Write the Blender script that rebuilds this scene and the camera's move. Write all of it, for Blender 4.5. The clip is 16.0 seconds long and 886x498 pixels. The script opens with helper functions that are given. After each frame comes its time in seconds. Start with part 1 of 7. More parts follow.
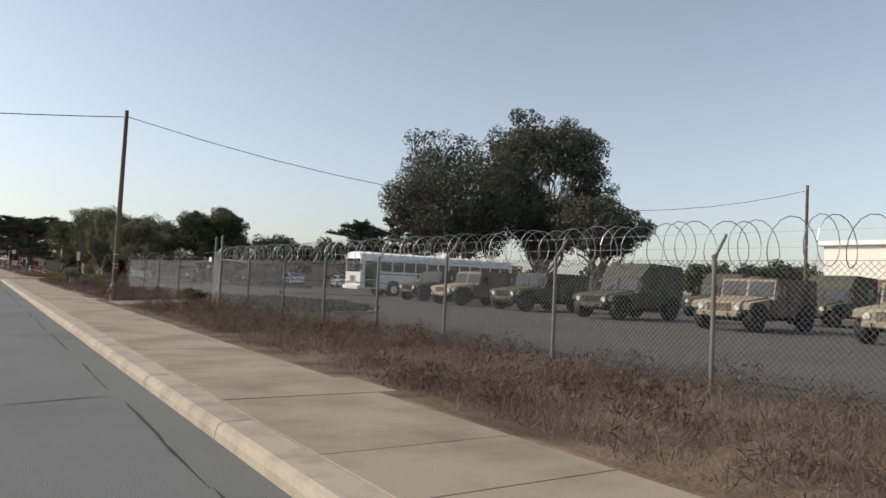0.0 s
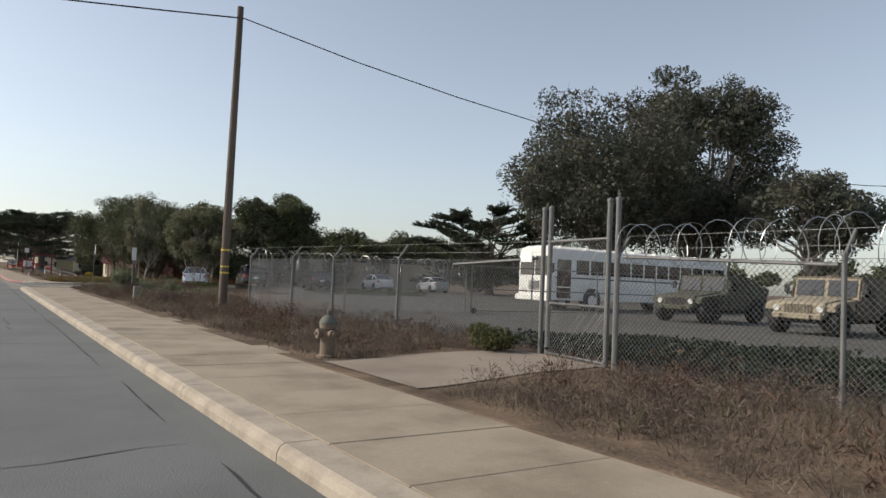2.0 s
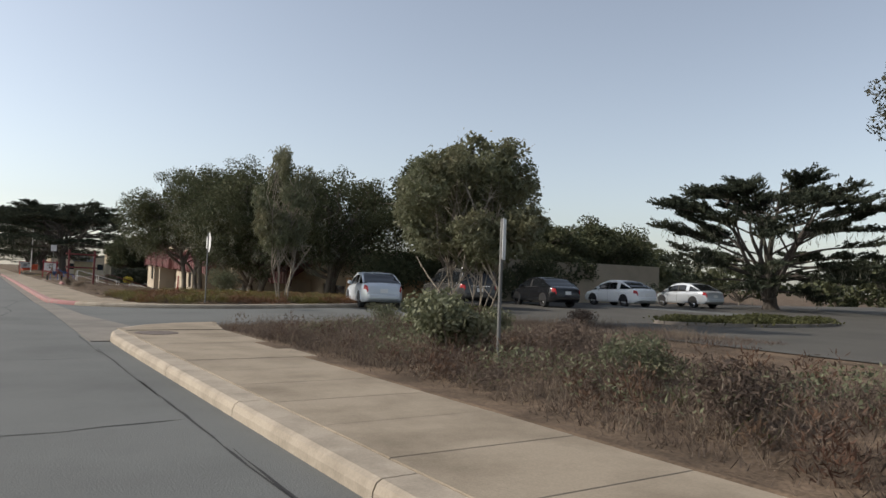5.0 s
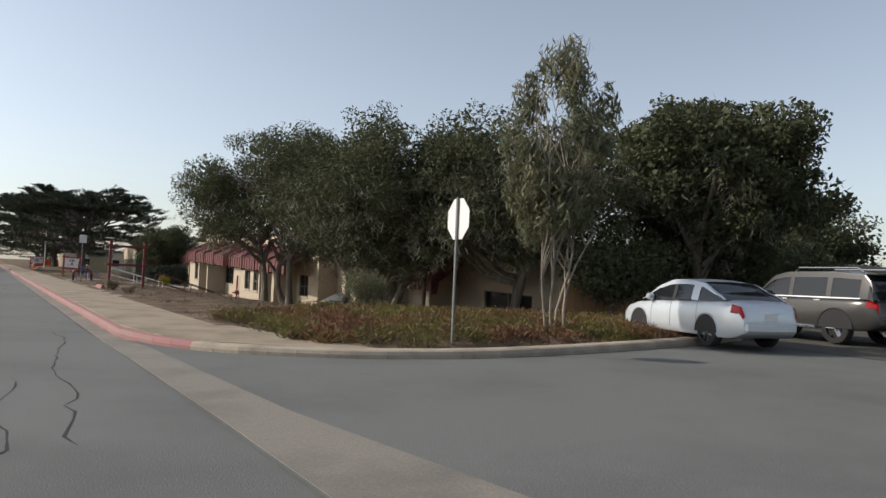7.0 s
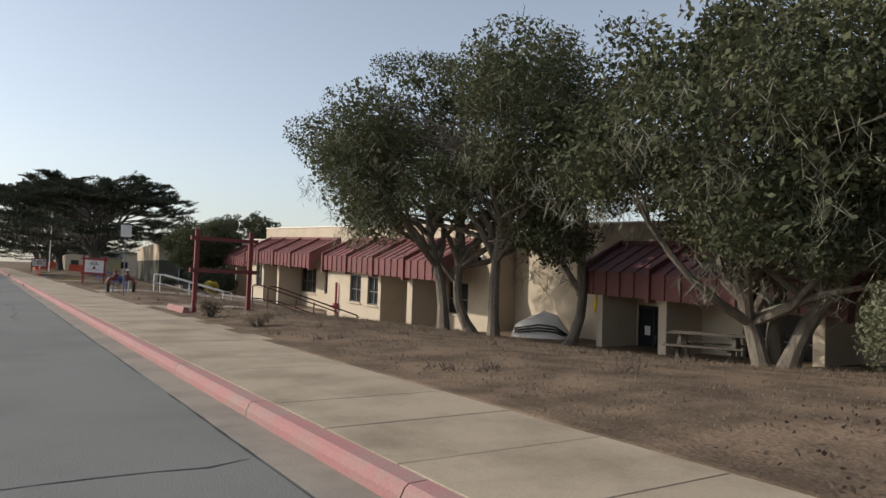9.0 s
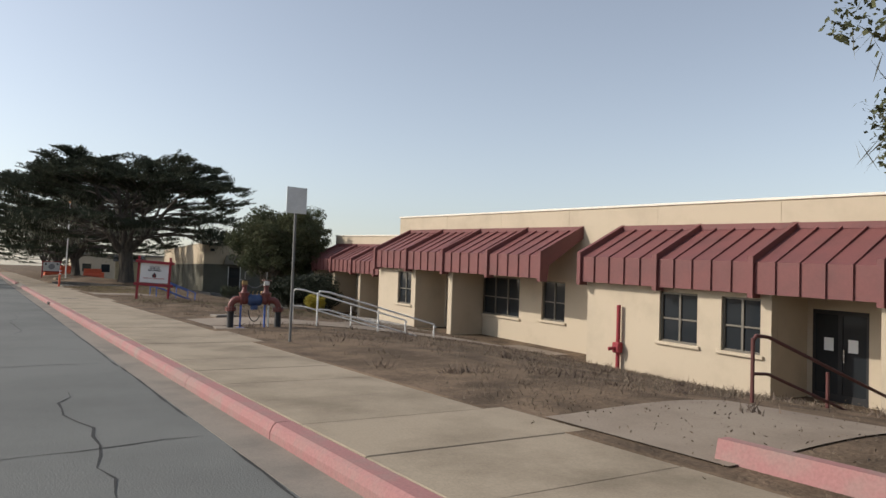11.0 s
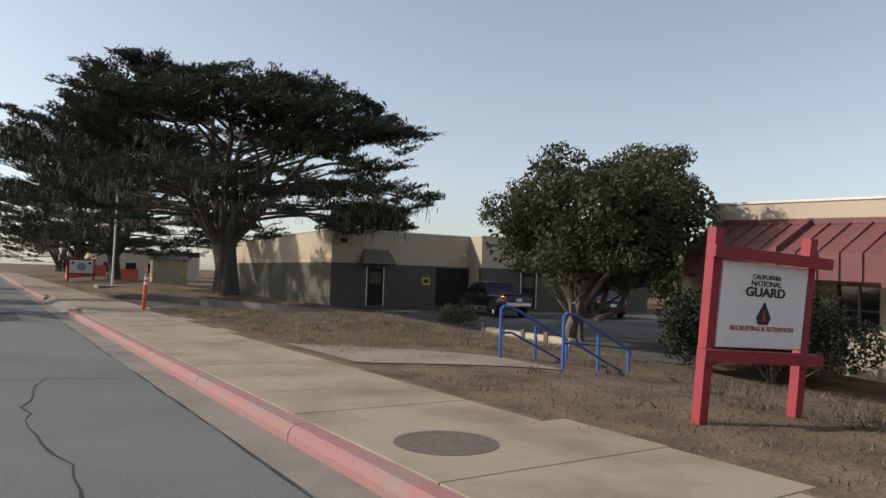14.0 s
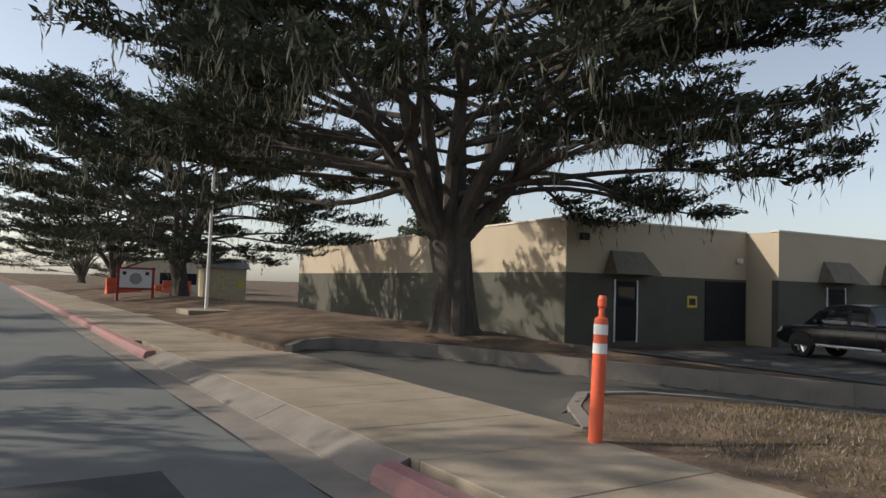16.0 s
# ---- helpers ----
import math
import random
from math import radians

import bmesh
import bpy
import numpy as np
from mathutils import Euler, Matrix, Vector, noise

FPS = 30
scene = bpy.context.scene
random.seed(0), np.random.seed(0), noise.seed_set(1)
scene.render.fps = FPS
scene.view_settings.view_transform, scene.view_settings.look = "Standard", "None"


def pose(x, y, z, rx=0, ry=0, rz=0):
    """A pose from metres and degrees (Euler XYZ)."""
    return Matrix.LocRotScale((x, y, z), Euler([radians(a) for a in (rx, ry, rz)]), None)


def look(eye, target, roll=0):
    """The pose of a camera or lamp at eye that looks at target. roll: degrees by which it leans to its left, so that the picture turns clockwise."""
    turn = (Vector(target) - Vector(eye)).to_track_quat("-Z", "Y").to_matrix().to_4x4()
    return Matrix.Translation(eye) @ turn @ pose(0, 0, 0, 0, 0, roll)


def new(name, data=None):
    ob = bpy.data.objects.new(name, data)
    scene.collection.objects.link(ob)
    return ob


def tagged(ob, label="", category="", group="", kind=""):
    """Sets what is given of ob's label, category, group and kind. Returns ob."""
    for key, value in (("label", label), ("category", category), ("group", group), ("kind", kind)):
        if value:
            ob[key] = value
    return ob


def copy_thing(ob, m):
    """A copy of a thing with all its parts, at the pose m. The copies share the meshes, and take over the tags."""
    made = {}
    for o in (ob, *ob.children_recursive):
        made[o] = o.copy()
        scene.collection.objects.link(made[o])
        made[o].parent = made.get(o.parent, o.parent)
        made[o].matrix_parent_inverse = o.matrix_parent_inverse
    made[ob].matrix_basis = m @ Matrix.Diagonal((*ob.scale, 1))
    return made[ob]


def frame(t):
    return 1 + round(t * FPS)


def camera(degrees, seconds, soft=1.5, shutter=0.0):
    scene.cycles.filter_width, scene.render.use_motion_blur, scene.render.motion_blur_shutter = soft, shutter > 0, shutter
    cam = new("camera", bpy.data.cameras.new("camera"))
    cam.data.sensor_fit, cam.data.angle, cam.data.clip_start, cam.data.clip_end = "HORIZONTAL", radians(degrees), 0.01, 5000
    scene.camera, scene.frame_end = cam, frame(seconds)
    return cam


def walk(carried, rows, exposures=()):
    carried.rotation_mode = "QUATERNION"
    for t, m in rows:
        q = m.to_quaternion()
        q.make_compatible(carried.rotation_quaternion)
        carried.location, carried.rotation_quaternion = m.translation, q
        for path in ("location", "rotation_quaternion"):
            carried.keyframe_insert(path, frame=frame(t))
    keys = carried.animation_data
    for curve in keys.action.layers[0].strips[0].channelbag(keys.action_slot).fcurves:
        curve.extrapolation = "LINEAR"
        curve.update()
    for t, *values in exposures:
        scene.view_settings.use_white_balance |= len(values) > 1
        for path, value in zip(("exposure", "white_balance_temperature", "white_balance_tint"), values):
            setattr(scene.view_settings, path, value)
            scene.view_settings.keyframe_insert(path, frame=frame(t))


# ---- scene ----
cam = camera(64.0, 16.0)
PATH = [
    (0, (0.292, 0.041, 1.459), (1.394, 1.708, 1.553), 2.72),
    (0.5, (0.237, 4.854, 1.459), (1.328, 6.528, 1.550), 2.54),
    (1, (0.213, 9.620, 1.459), (1.298, 11.298, 1.549), 2.68),
    (1.5, (0.213, 14.482, 1.459), (1.298, 16.160, 1.547), 2.62),
    (2, (0.123, 19.310, 1.459), (1.220, 20.981, 1.548), 2.51),
    (2.5, (0.205, 24.317, 1.459), (1.300, 25.988, 1.547), 2.41),
    (3, (0.036, 29.256, 1.459), (1.127, 30.930, 1.544), 2.18),
    (3.5, (-0.002, 34.119, 1.459), (1.074, 35.802, 1.549), 2.14),
    (4, (-0.017, 38.866, 1.459), (1.074, 40.541, 1.544), 2.11),
    (4.5, (-0.034, 43.481, 1.459), (1.057, 45.156, 1.544), 2.09),
    (5, (-0.054, 47.946, 1.459), (1.036, 49.620, 1.544), 2.07),
    (5.5, (-0.080, 52.243, 1.459), (1.011, 53.917, 1.544), 2.03),
    (6, (-0.114, 56.355, 1.459), (0.954, 58.043, 1.548), 1.95),
    (6.5, (-0.117, 60.263, 1.459), (0.953, 61.951, 1.541), 2.06),
    (7, (-0.111, 64.554, 1.459), (0.970, 66.235, 1.536), 2.40),
    (7.5, (-0.073, 68.837, 1.459), (1.024, 70.507, 1.548), 2.46),
    (8, (-0.042, 73.194, 1.459), (1.059, 74.861, 1.547), 2.29),
    (8.5, (-0.028, 77.642, 1.459), (1.067, 79.313, 1.545), 2.31),
    (9, (-0.114, 82.248, 1.459), (0.978, 83.922, 1.532), 1.86),
    (9.5, (-0.127, 86.983, 1.459), (0.965, 88.657, 1.533), 1.84),
    (10, (-0.092, 91.829, 1.459), (1.000, 93.503, 1.531), 1.76),
    (10.5, (-0.071, 96.637, 1.459), (1.020, 98.312, 1.544), 1.94),
    (11, (-0.057, 101.399, 1.459), (1.034, 103.073, 1.544), 2.00),
    (11.5, (-0.048, 106.104, 1.459), (1.042, 107.778, 1.544), 2.00),
    (12, (-0.045, 110.743, 1.459), (1.045, 112.418, 1.544), 1.94),
    (12.5, (-0.047, 115.309, 1.459), (1.050, 116.980, 1.539), 1.78),
    (13, (0.017, 119.791, 1.459), (1.110, 121.464, 1.536), 1.63),
    (13.5, (-0.135, 124.485, 1.459), (0.964, 126.154, 1.538), 1.75),
    (14, (-0.157, 129.086, 1.459), (0.941, 130.755, 1.538), 1.90),
    (14.5, (-0.193, 133.631, 1.459), (0.901, 135.304, 1.539), 1.84),
    (15, (-0.228, 138.411, 1.459), (0.865, 140.084, 1.540), 1.73),
    (15.5, (-0.296, 143.109, 1.459), (0.795, 144.783, 1.549), 1.70),
    (16, (-0.309, 147.823, 1.459), (0.776, 149.500, 1.564), 1.86),
]
walk(cam, [(t, look(eye, target, roll)) for t, eye, target, roll in PATH])

# ---- light ----
SUN = Vector((-0.74, 0.52, 0.56)).normalized()
world = bpy.data.worlds.new("sky")
scene.world = world
world.use_nodes = True
wn = world.node_tree
sky = wn.nodes.new("ShaderNodeTexSky")
sky.sky_type = "NISHITA"
sky.sun_disc = False
sky.sun_elevation = math.asin(SUN.z)
sky.sun_rotation = math.atan2(SUN.x, SUN.y)
sky.air_density, sky.dust_density, sky.ozone_density = 1.0, 1.2, 1.4
wn.nodes["Background"].inputs[1].default_value = 0.138
haze = wn.nodes.new("ShaderNodeHueSaturation")
haze.inputs["Saturation"].default_value = 0.58
wn.links.new(sky.outputs[0], haze.inputs["Color"])
wn.links.new(haze.outputs[0], wn.nodes["Background"].inputs[0])
sun = new("sun", bpy.data.lights.new("sun", "SUN"))
sun.data.energy, sun.data.angle, sun.data.color = 3.4, radians(0.6), (1.0, 0.915, 0.81)
sun.matrix_world = look(SUN * 50, (0, 0, 0))
scene.view_settings.exposure = 0.16

# ---- materials ----


def material(name, base, rough=0.8, metal=0.0, scale=4.0, vary=0.25, fine=40.0, bump=0.15, second=None, mix_at=0.55, island=0.0, spec=0.4,
             trans=0.0, streak=None):
    """A surface with broad stains, fine grain and relief; second: a colour that shows in patches."""
    m = bpy.data.materials.new(name)
    m.use_nodes = True
    nt = m.node_tree
    n, l = nt.nodes, nt.links
    b = n["Principled BSDF"]
    b.inputs["Roughness"].default_value, b.inputs["Metallic"].default_value = rough, metal
    b.inputs["Specular IOR Level"].default_value = spec
    geo = n.new("ShaderNodeTexCoord")
    src = geo.outputs["Object"]
    if streak:
        mp = n.new("ShaderNodeMapping")
        mp.inputs["Scale"].default_value = streak
        l.new(src, mp.inputs[0])
        src = mp.outputs[0]
    big = n.new("ShaderNodeTexNoise")
    big.inputs["Scale"].default_value, big.inputs["Detail"].default_value, big.inputs["Roughness"].default_value = scale, 6, 0.6
    l.new(src, big.inputs["Vector"])
    small = n.new("ShaderNodeTexNoise")
    small.inputs["Scale"].default_value, small.inputs["Detail"].default_value = fine, 3
    l.new(src, small.inputs["Vector"])
    col = n.new("ShaderNodeMix")
    col.data_type = "RGBA"
    col.inputs["A"].default_value = (*base, 1)
    col.inputs["B"].default_value = (*(second or [c * (1 - vary) for c in base]), 1)
    ramp = n.new("ShaderNodeMapRange")
    ramp.inputs["From Min"].default_value, ramp.inputs["From Max"].default_value = mix_at - 0.12, mix_at + 0.12
    l.new(big.outputs["Fac"], ramp.inputs["Value"])
    l.new(ramp.outputs[0], col.inputs["Factor"])
    hsv = n.new("ShaderNodeHueSaturation")
    add = n.new("ShaderNodeMath")
    add.operation = "MULTIPLY_ADD"
    l.new(small.outputs["Fac"], add.inputs[0])
    add.inputs[1].default_value, add.inputs[2].default_value = vary * 2, 1 - vary
    val = add.outputs[0]
    if island:
        g = n.new("ShaderNodeNewGeometry")
        oi = n.new("ShaderNodeObjectInfo")
        s = n.new("ShaderNodeMath")
        s.operation = "ADD"
        l.new(g.outputs["Random Per Island"], s.inputs[0])
        l.new(oi.outputs["Random"], s.inputs[1])
        k = n.new("ShaderNodeMath")
        k.operation = "MULTIPLY_ADD"
        l.new(s.outputs[0], k.inputs[0])
        k.inputs[1].default_value, k.inputs[2].default_value = island, 1 - island
        mu = n.new("ShaderNodeMath")
        mu.operation = "MULTIPLY"
        l.new(k.outputs[0], mu.inputs[0])
        l.new(val, mu.inputs[1])
        val = mu.outputs[0]
    l.new(val, hsv.inputs["Value"])
    l.new(col.outputs["Result"], hsv.inputs["Color"])
    l.new(hsv.outputs[0], b.inputs["Base Color"])
    if bump:
        bp = n.new("ShaderNodeBump")
        bp.inputs["Strength"].default_value, bp.inputs["Distance"].default_value = bump, 0.02
        l.new(small.outputs["Fac"], bp.inputs["Height"])
        l.new(bp.outputs[0], b.inputs["Normal"])
    if trans:
        tr = n.new("ShaderNodeBsdfTranslucent")
        l.new(hsv.outputs[0], tr.inputs["Color"])
        mx = n.new("ShaderNodeMixShader")
        mx.inputs[0].default_value = trans
        l.new(b.outputs[0], mx.inputs[1])
        l.new(tr.outputs[0], mx.inputs[2])
        l.new(mx.outputs[0], n["Material Output"].inputs["Surface"])
    return m


def glass(name, tint=(0.03, 0.035, 0.04), rough=0.05):
    m = bpy.data.materials.new(name)
    m.use_nodes = True
    b = m.node_tree.nodes["Principled BSDF"]
    b.inputs["Base Color"].default_value = (*tint, 1)
    b.inputs["Roughness"].default_value = rough
    b.inputs["Specular IOR Level"].default_value = 0.45
    return m


ASPHALT = material("asphalt", (0.142, 0.146, 0.138), 0.9, scale=0.35, vary=0.24, fine=60, second=(0.112, 0.115, 0.109), bump=0.3, spec=0.25)
ASPHALT_LOT = material("worn_asphalt", (0.1, 0.094, 0.082), 0.92, scale=0.35, vary=0.3, fine=30, second=(0.08, 0.076, 0.066), bump=0.3, spec=0.2)
CONCRETE = material("concrete", (0.31, 0.258, 0.192), 0.9, scale=0.9, vary=0.22, fine=55, second=(0.205, 0.168, 0.122), island=0.06, spec=0.2)
CONCRETE_PATH = material("dusty_concrete", (0.26, 0.215, 0.17), 0.9, scale=0.8, vary=0.2, fine=45, second=(0.2, 0.16, 0.125), spec=0.2)
VALLEY = material("worn_valley_concrete", (0.22, 0.2, 0.172), 0.9, scale=0.6, vary=0.3, fine=40, second=(0.15, 0.138, 0.12), spec=0.2)
GUTTER = material("gutter_concrete", (0.235, 0.205, 0.172), 0.9, scale=1.2, vary=0.2, fine=50, second=(0.165, 0.147, 0.127), spec=0.2)
KERB = material("kerb_concrete", (0.38, 0.325, 0.255), 0.88, scale=2.2, vary=0.2, fine=45, second=(0.27, 0.23, 0.18), island=0.05, spec=0.2)
KERB_RED = material("faded_red_paint", (0.31, 0.155, 0.148), 0.85, scale=2.2, vary=0.22, fine=45, second=(0.26, 0.19, 0.168), mix_at=0.56, island=0.05, spec=0.25)
DIRT = material("dry_soil", (0.175, 0.127, 0.088), 0.95, scale=1.1, vary=0.45, fine=20, second=(0.088, 0.065, 0.046), mix_at=0.5, bump=1.0, spec=0.1)
GRAVEL = material("gravel", (0.42, 0.4, 0.37), 0.95, scale=3, vary=0.4, fine=30, island=0.2, spec=0.2)
STUCCO = material("tan_stucco", (0.485, 0.41, 0.31), 0.9, scale=0.7, vary=0.08, fine=60, second=(0.41, 0.345, 0.26), mix_at=0.6, spec=0.2)
STUCCO_2 = material("beige_stucco", (0.5, 0.42, 0.31), 0.9, scale=0.6, vary=0.08, fine=60, second=(0.44, 0.37, 0.27), mix_at=0.62, spec=0.2)
WAINSCOT = material("dark_olive_paint", (0.11, 0.107, 0.085), 0.85, scale=0.8, vary=0.15, fine=50, spec=0.25)
RED_METAL = material("maroon_metal", (0.165, 0.058, 0.055), 0.6, scale=1.2, vary=0.15, fine=20, second=(0.135, 0.052, 0.05), bump=0.05)
RED_PAINT = material("red_paint", (0.3, 0.035, 0.045), 0.6, scale=3, vary=0.15, fine=40, second=(0.23, 0.03, 0.04), bump=0.05)
MAROON_WOOD = material("maroon_wood", (0.19, 0.05, 0.05), 0.7, scale=3, vary=0.2, fine=40)
WHITE_TRIM = material("white_trim", (0.75, 0.7, 0.6), 0.6, scale=3, vary=0.08, fine=30, bump=0.05)
WHITE_METAL = material("white_painted_metal", (0.78, 0.77, 0.73), 0.45, scale=1.5, vary=0.06, fine=20, second=(0.7, 0.69, 0.65), bump=0.03)
BUS_WHITE = material("bus_white_paint", (0.74, 0.73, 0.69), 0.4, scale=0.8, vary=0.06, fine=12, second=(0.66, 0.65, 0.61), bump=0.02)
GALV = material("galvanised_steel", (0.17, 0.168, 0.16), 0.6, 0.35, scale=3, vary=0.15, fine=40, bump=0.05)
WIRE = material("galvanised_wire", (0.3, 0.3, 0.29), 0.5, 0.6, scale=8, vary=0.2, fine=60, bump=0.0)
RAZOR = material("bright_razor_wire", (0.42, 0.42, 0.41), 0.4, 0.8, scale=8, vary=0.2, fine=60, bump=0.0)
DARK_WIRE = material("black_cable", (0.03, 0.03, 0.03), 0.7, bump=0.0)
RUBBER = material("tyre_rubber", (0.025, 0.025, 0.025), 0.85, scale=6, vary=0.2, fine=40)
BLACK = material("black_plastic", (0.02, 0.02, 0.021), 0.6, scale=6, vary=0.15, fine=40, bump=0.03)
# near-black for dark doors, and for shade painted into glazed doors and openings
DOOR_AND_SHADE_DARK = material("dark_door_and_inner_shade", (0.02, 0.019, 0.018), 0.9, bump=0.0)
FRAME_METAL = material("bronze_window_frame", (0.16, 0.145, 0.12), 0.5, 0.3, scale=4, vary=0.15, fine=40, bump=0.03)
GLASS = glass("window_glass", (0.02, 0.024, 0.028), 0.06)
CAR_GLASS = glass("tinted_glass", (0.012, 0.014, 0.016), 0.04)
OD_GREEN = material("olive_drab_paint", (0.075, 0.078, 0.052), 0.8, scale=1.6, vary=0.15, fine=20, second=(0.05, 0.042, 0.03), mix_at=0.55)
DARK_OD = material("dark_wheel_paint", (0.035, 0.035, 0.027), 0.85, scale=5, vary=0.2, fine=20)
CAMO = material("brown_camouflage_paint", (0.17, 0.14, 0.1), 0.85, scale=1.1, vary=0.2, fine=16, second=(0.055, 0.045, 0.034), mix_at=0.5)
TAN_PAINT = material("desert_tan_paint", (0.3, 0.255, 0.175), 0.8, scale=1.2, vary=0.14, fine=20, second=(0.24, 0.205, 0.145))
WOOD_POLE = material("weathered_pole_wood", (0.135, 0.108, 0.084), 0.9, scale=3, vary=0.3, fine=30, second=(0.085, 0.068, 0.054), streak=(1, 1, 0.08), bump=0.5)
TIMBER = material("weathered_timber", (0.5, 0.42, 0.28), 0.9, scale=3, vary=0.2, fine=30, second=(0.36, 0.3, 0.2), streak=(0.4, 0.4, 1))
FENCE_WOOD = material("orange_fence_boards", (0.42, 0.24, 0.12), 0.85, scale=2, vary=0.2, fine=20, second=(0.34, 0.19, 0.1), island=0.12, streak=(1, 1, 0.15))
BARK_DARK = material("dark_ridged_bark", (0.1, 0.085, 0.07), 0.95, scale=5, vary=0.35, fine=22, second=(0.055, 0.047, 0.04), streak=(1, 1, 0.25), bump=0.9)
BARK = material("grey_bark", (0.17, 0.145, 0.115), 0.95, scale=5, vary=0.35, fine=22, second=(0.09, 0.075, 0.06), streak=(1, 1, 0.3), bump=0.9)
BARK_OAK = material("grey_oak_bark", (0.2, 0.17, 0.135), 0.95, scale=4, vary=0.35, fine=26, second=(0.105, 0.088, 0.07), streak=(1, 1, 0.35), bump=0.9)
BARK_PALE = material("pale_bark", (0.29, 0.25, 0.2), 0.9, scale=4, vary=0.25, fine=22, second=(0.17, 0.145, 0.115), streak=(1, 1, 0.3), bump=0.5)
OAK_LEAF = material("oak_leaves", (0.075, 0.085, 0.047), 0.75, scale=0.8, vary=0.3, fine=6, second=(0.105, 0.107, 0.056), bump=0, island=0.22, trans=0.22, spec=0.12)
EUC_LEAF = material("eucalyptus_leaves", (0.075, 0.082, 0.06), 0.75, scale=0.4, vary=0.3, fine=6, second=(0.105, 0.1, 0.07), bump=0, island=0.3, trans=0.25, spec=0.3)
WILLOW_LEAF = material("olive_green_leaves", (0.14, 0.15, 0.088), 0.6, scale=0.6, vary=0.3, fine=6, second=(0.155, 0.145, 0.085), bump=0, island=0.3, trans=0.3, spec=0.3)
CYPRESS_LEAF = material("cypress_foliage", (0.05, 0.06, 0.043), 0.9, scale=0.7, vary=0.25, fine=6, second=(0.068, 0.072, 0.048), bump=0, island=0.2, trans=0.12, spec=0.05)
MOSS = material("hanging_lichen", (0.25, 0.25, 0.19), 0.9, scale=2, vary=0.3, fine=6, bump=0, island=0.25, trans=0.3, spec=0.1)
HEDGE_LEAF = material("dark_hedge_leaves", (0.022, 0.03, 0.016), 0.7, scale=0.8, vary=0.3, fine=6, bump=0, island=0.3, trans=0.15, spec=0.3)
YELLOW_LEAF = material("yellow_green_leaves", (0.4, 0.33, 0.05), 0.6, scale=1.5, vary=0.25, fine=6, second=(0.26, 0.23, 0.04), bump=0, island=0.25, trans=0.3, spec=0.3)
WEED_GREEN = material("green_weeds", (0.095, 0.098, 0.04), 0.7, scale=1.5, vary=0.3, fine=6, bump=0, island=0.3, trans=0.3, spec=0.2)
DRY_GRASS = material("dry_grass", (0.25, 0.205, 0.155), 0.9, scale=0.6, vary=0.3, fine=6, second=(0.16, 0.12, 0.095), bump=0, island=0.45, trans=0.3, spec=0.1)
DEAD_WEED = material("dead_brown_weeds", (0.12, 0.091, 0.074), 0.9, scale=0.6, vary=0.3, fine=6, second=(0.165, 0.131, 0.104), bump=0, island=0.45, trans=0.2, spec=0.1)
ORANGE = material("orange_plastic", (0.72, 0.12, 0.05), 0.5, scale=4, vary=0.12, fine=30, second=(0.6, 0.11, 0.05), bump=0.02)
REFLECT = material("reflective_white_band", (0.75, 0.75, 0.72), 0.4, scale=8, vary=0.08, bump=0)
SIGN_WHITE = material("white_sign_board", (0.76, 0.76, 0.75), 0.5, scale=1, vary=0.04, fine=20, bump=0.02)
SIGN_BACK = material("aluminium_sign_back", (0.72, 0.72, 0.7), 0.5, 0.1, scale=3, vary=0.1, fine=30, bump=0.02)
BLACK_INK = material("black_ink", (0.03, 0.03, 0.035), 0.6, bump=0)
RED_INK = material("red_ink", (0.45, 0.06, 0.06), 0.6, bump=0)
BLUE_RAIL = material("blue_painted_rail", (0.05, 0.12, 0.4), 0.45, scale=6, vary=0.15, fine=40, bump=0.03)
BROWN_RAIL = material("dark_red_rail", (0.12, 0.045, 0.04), 0.5, scale=6, vary=0.15, fine=40, bump=0.03)
YELLOW_PAINT = material("yellow_paint", (0.7, 0.5, 0.06), 0.6, scale=6, vary=0.12, fine=30, bump=0.03)
HYDRANT = material("faded_hydrant_paint", (0.2, 0.15, 0.105), 0.75, scale=7, vary=0.25, fine=40, second=(0.14, 0.11, 0.085), bump=0.2)
HYDRANT_TOP = material("dull_green_hydrant_paint", (0.12, 0.12, 0.1), 0.75, scale=7, vary=0.25, fine=40, bump=0.2)
RED_VALVE = material("red_valve_paint", (0.17, 0.05, 0.042), 0.5, scale=6, vary=0.2, fine=30, bump=0.05)
CHROME = material("chrome", (0.7, 0.7, 0.7), 0.2, 1.0, bump=0, vary=0.05)
LAMP_RED = glass("red_lamp_lens", (0.35, 0.01, 0.01), 0.15)
LAMP_CLEAR = glass("clear_lamp_lens", (0.55, 0.55, 0.52), 0.15)
TARP = material("white_tarpaulin", (0.72, 0.7, 0.66), 0.6, scale=2, vary=0.08, fine=15, bump=0.1)
ROOFING = material("roof_felt", (0.2, 0.19, 0.17), 0.9, scale=1, vary=0.2, fine=30)


def paint(name, base, rough=0.28, metal=0.2):
    return material(name, base, rough, metal, scale=1.0, vary=0.05, fine=8, bump=0.0, spec=0.5)


# ---- mesh tools ----


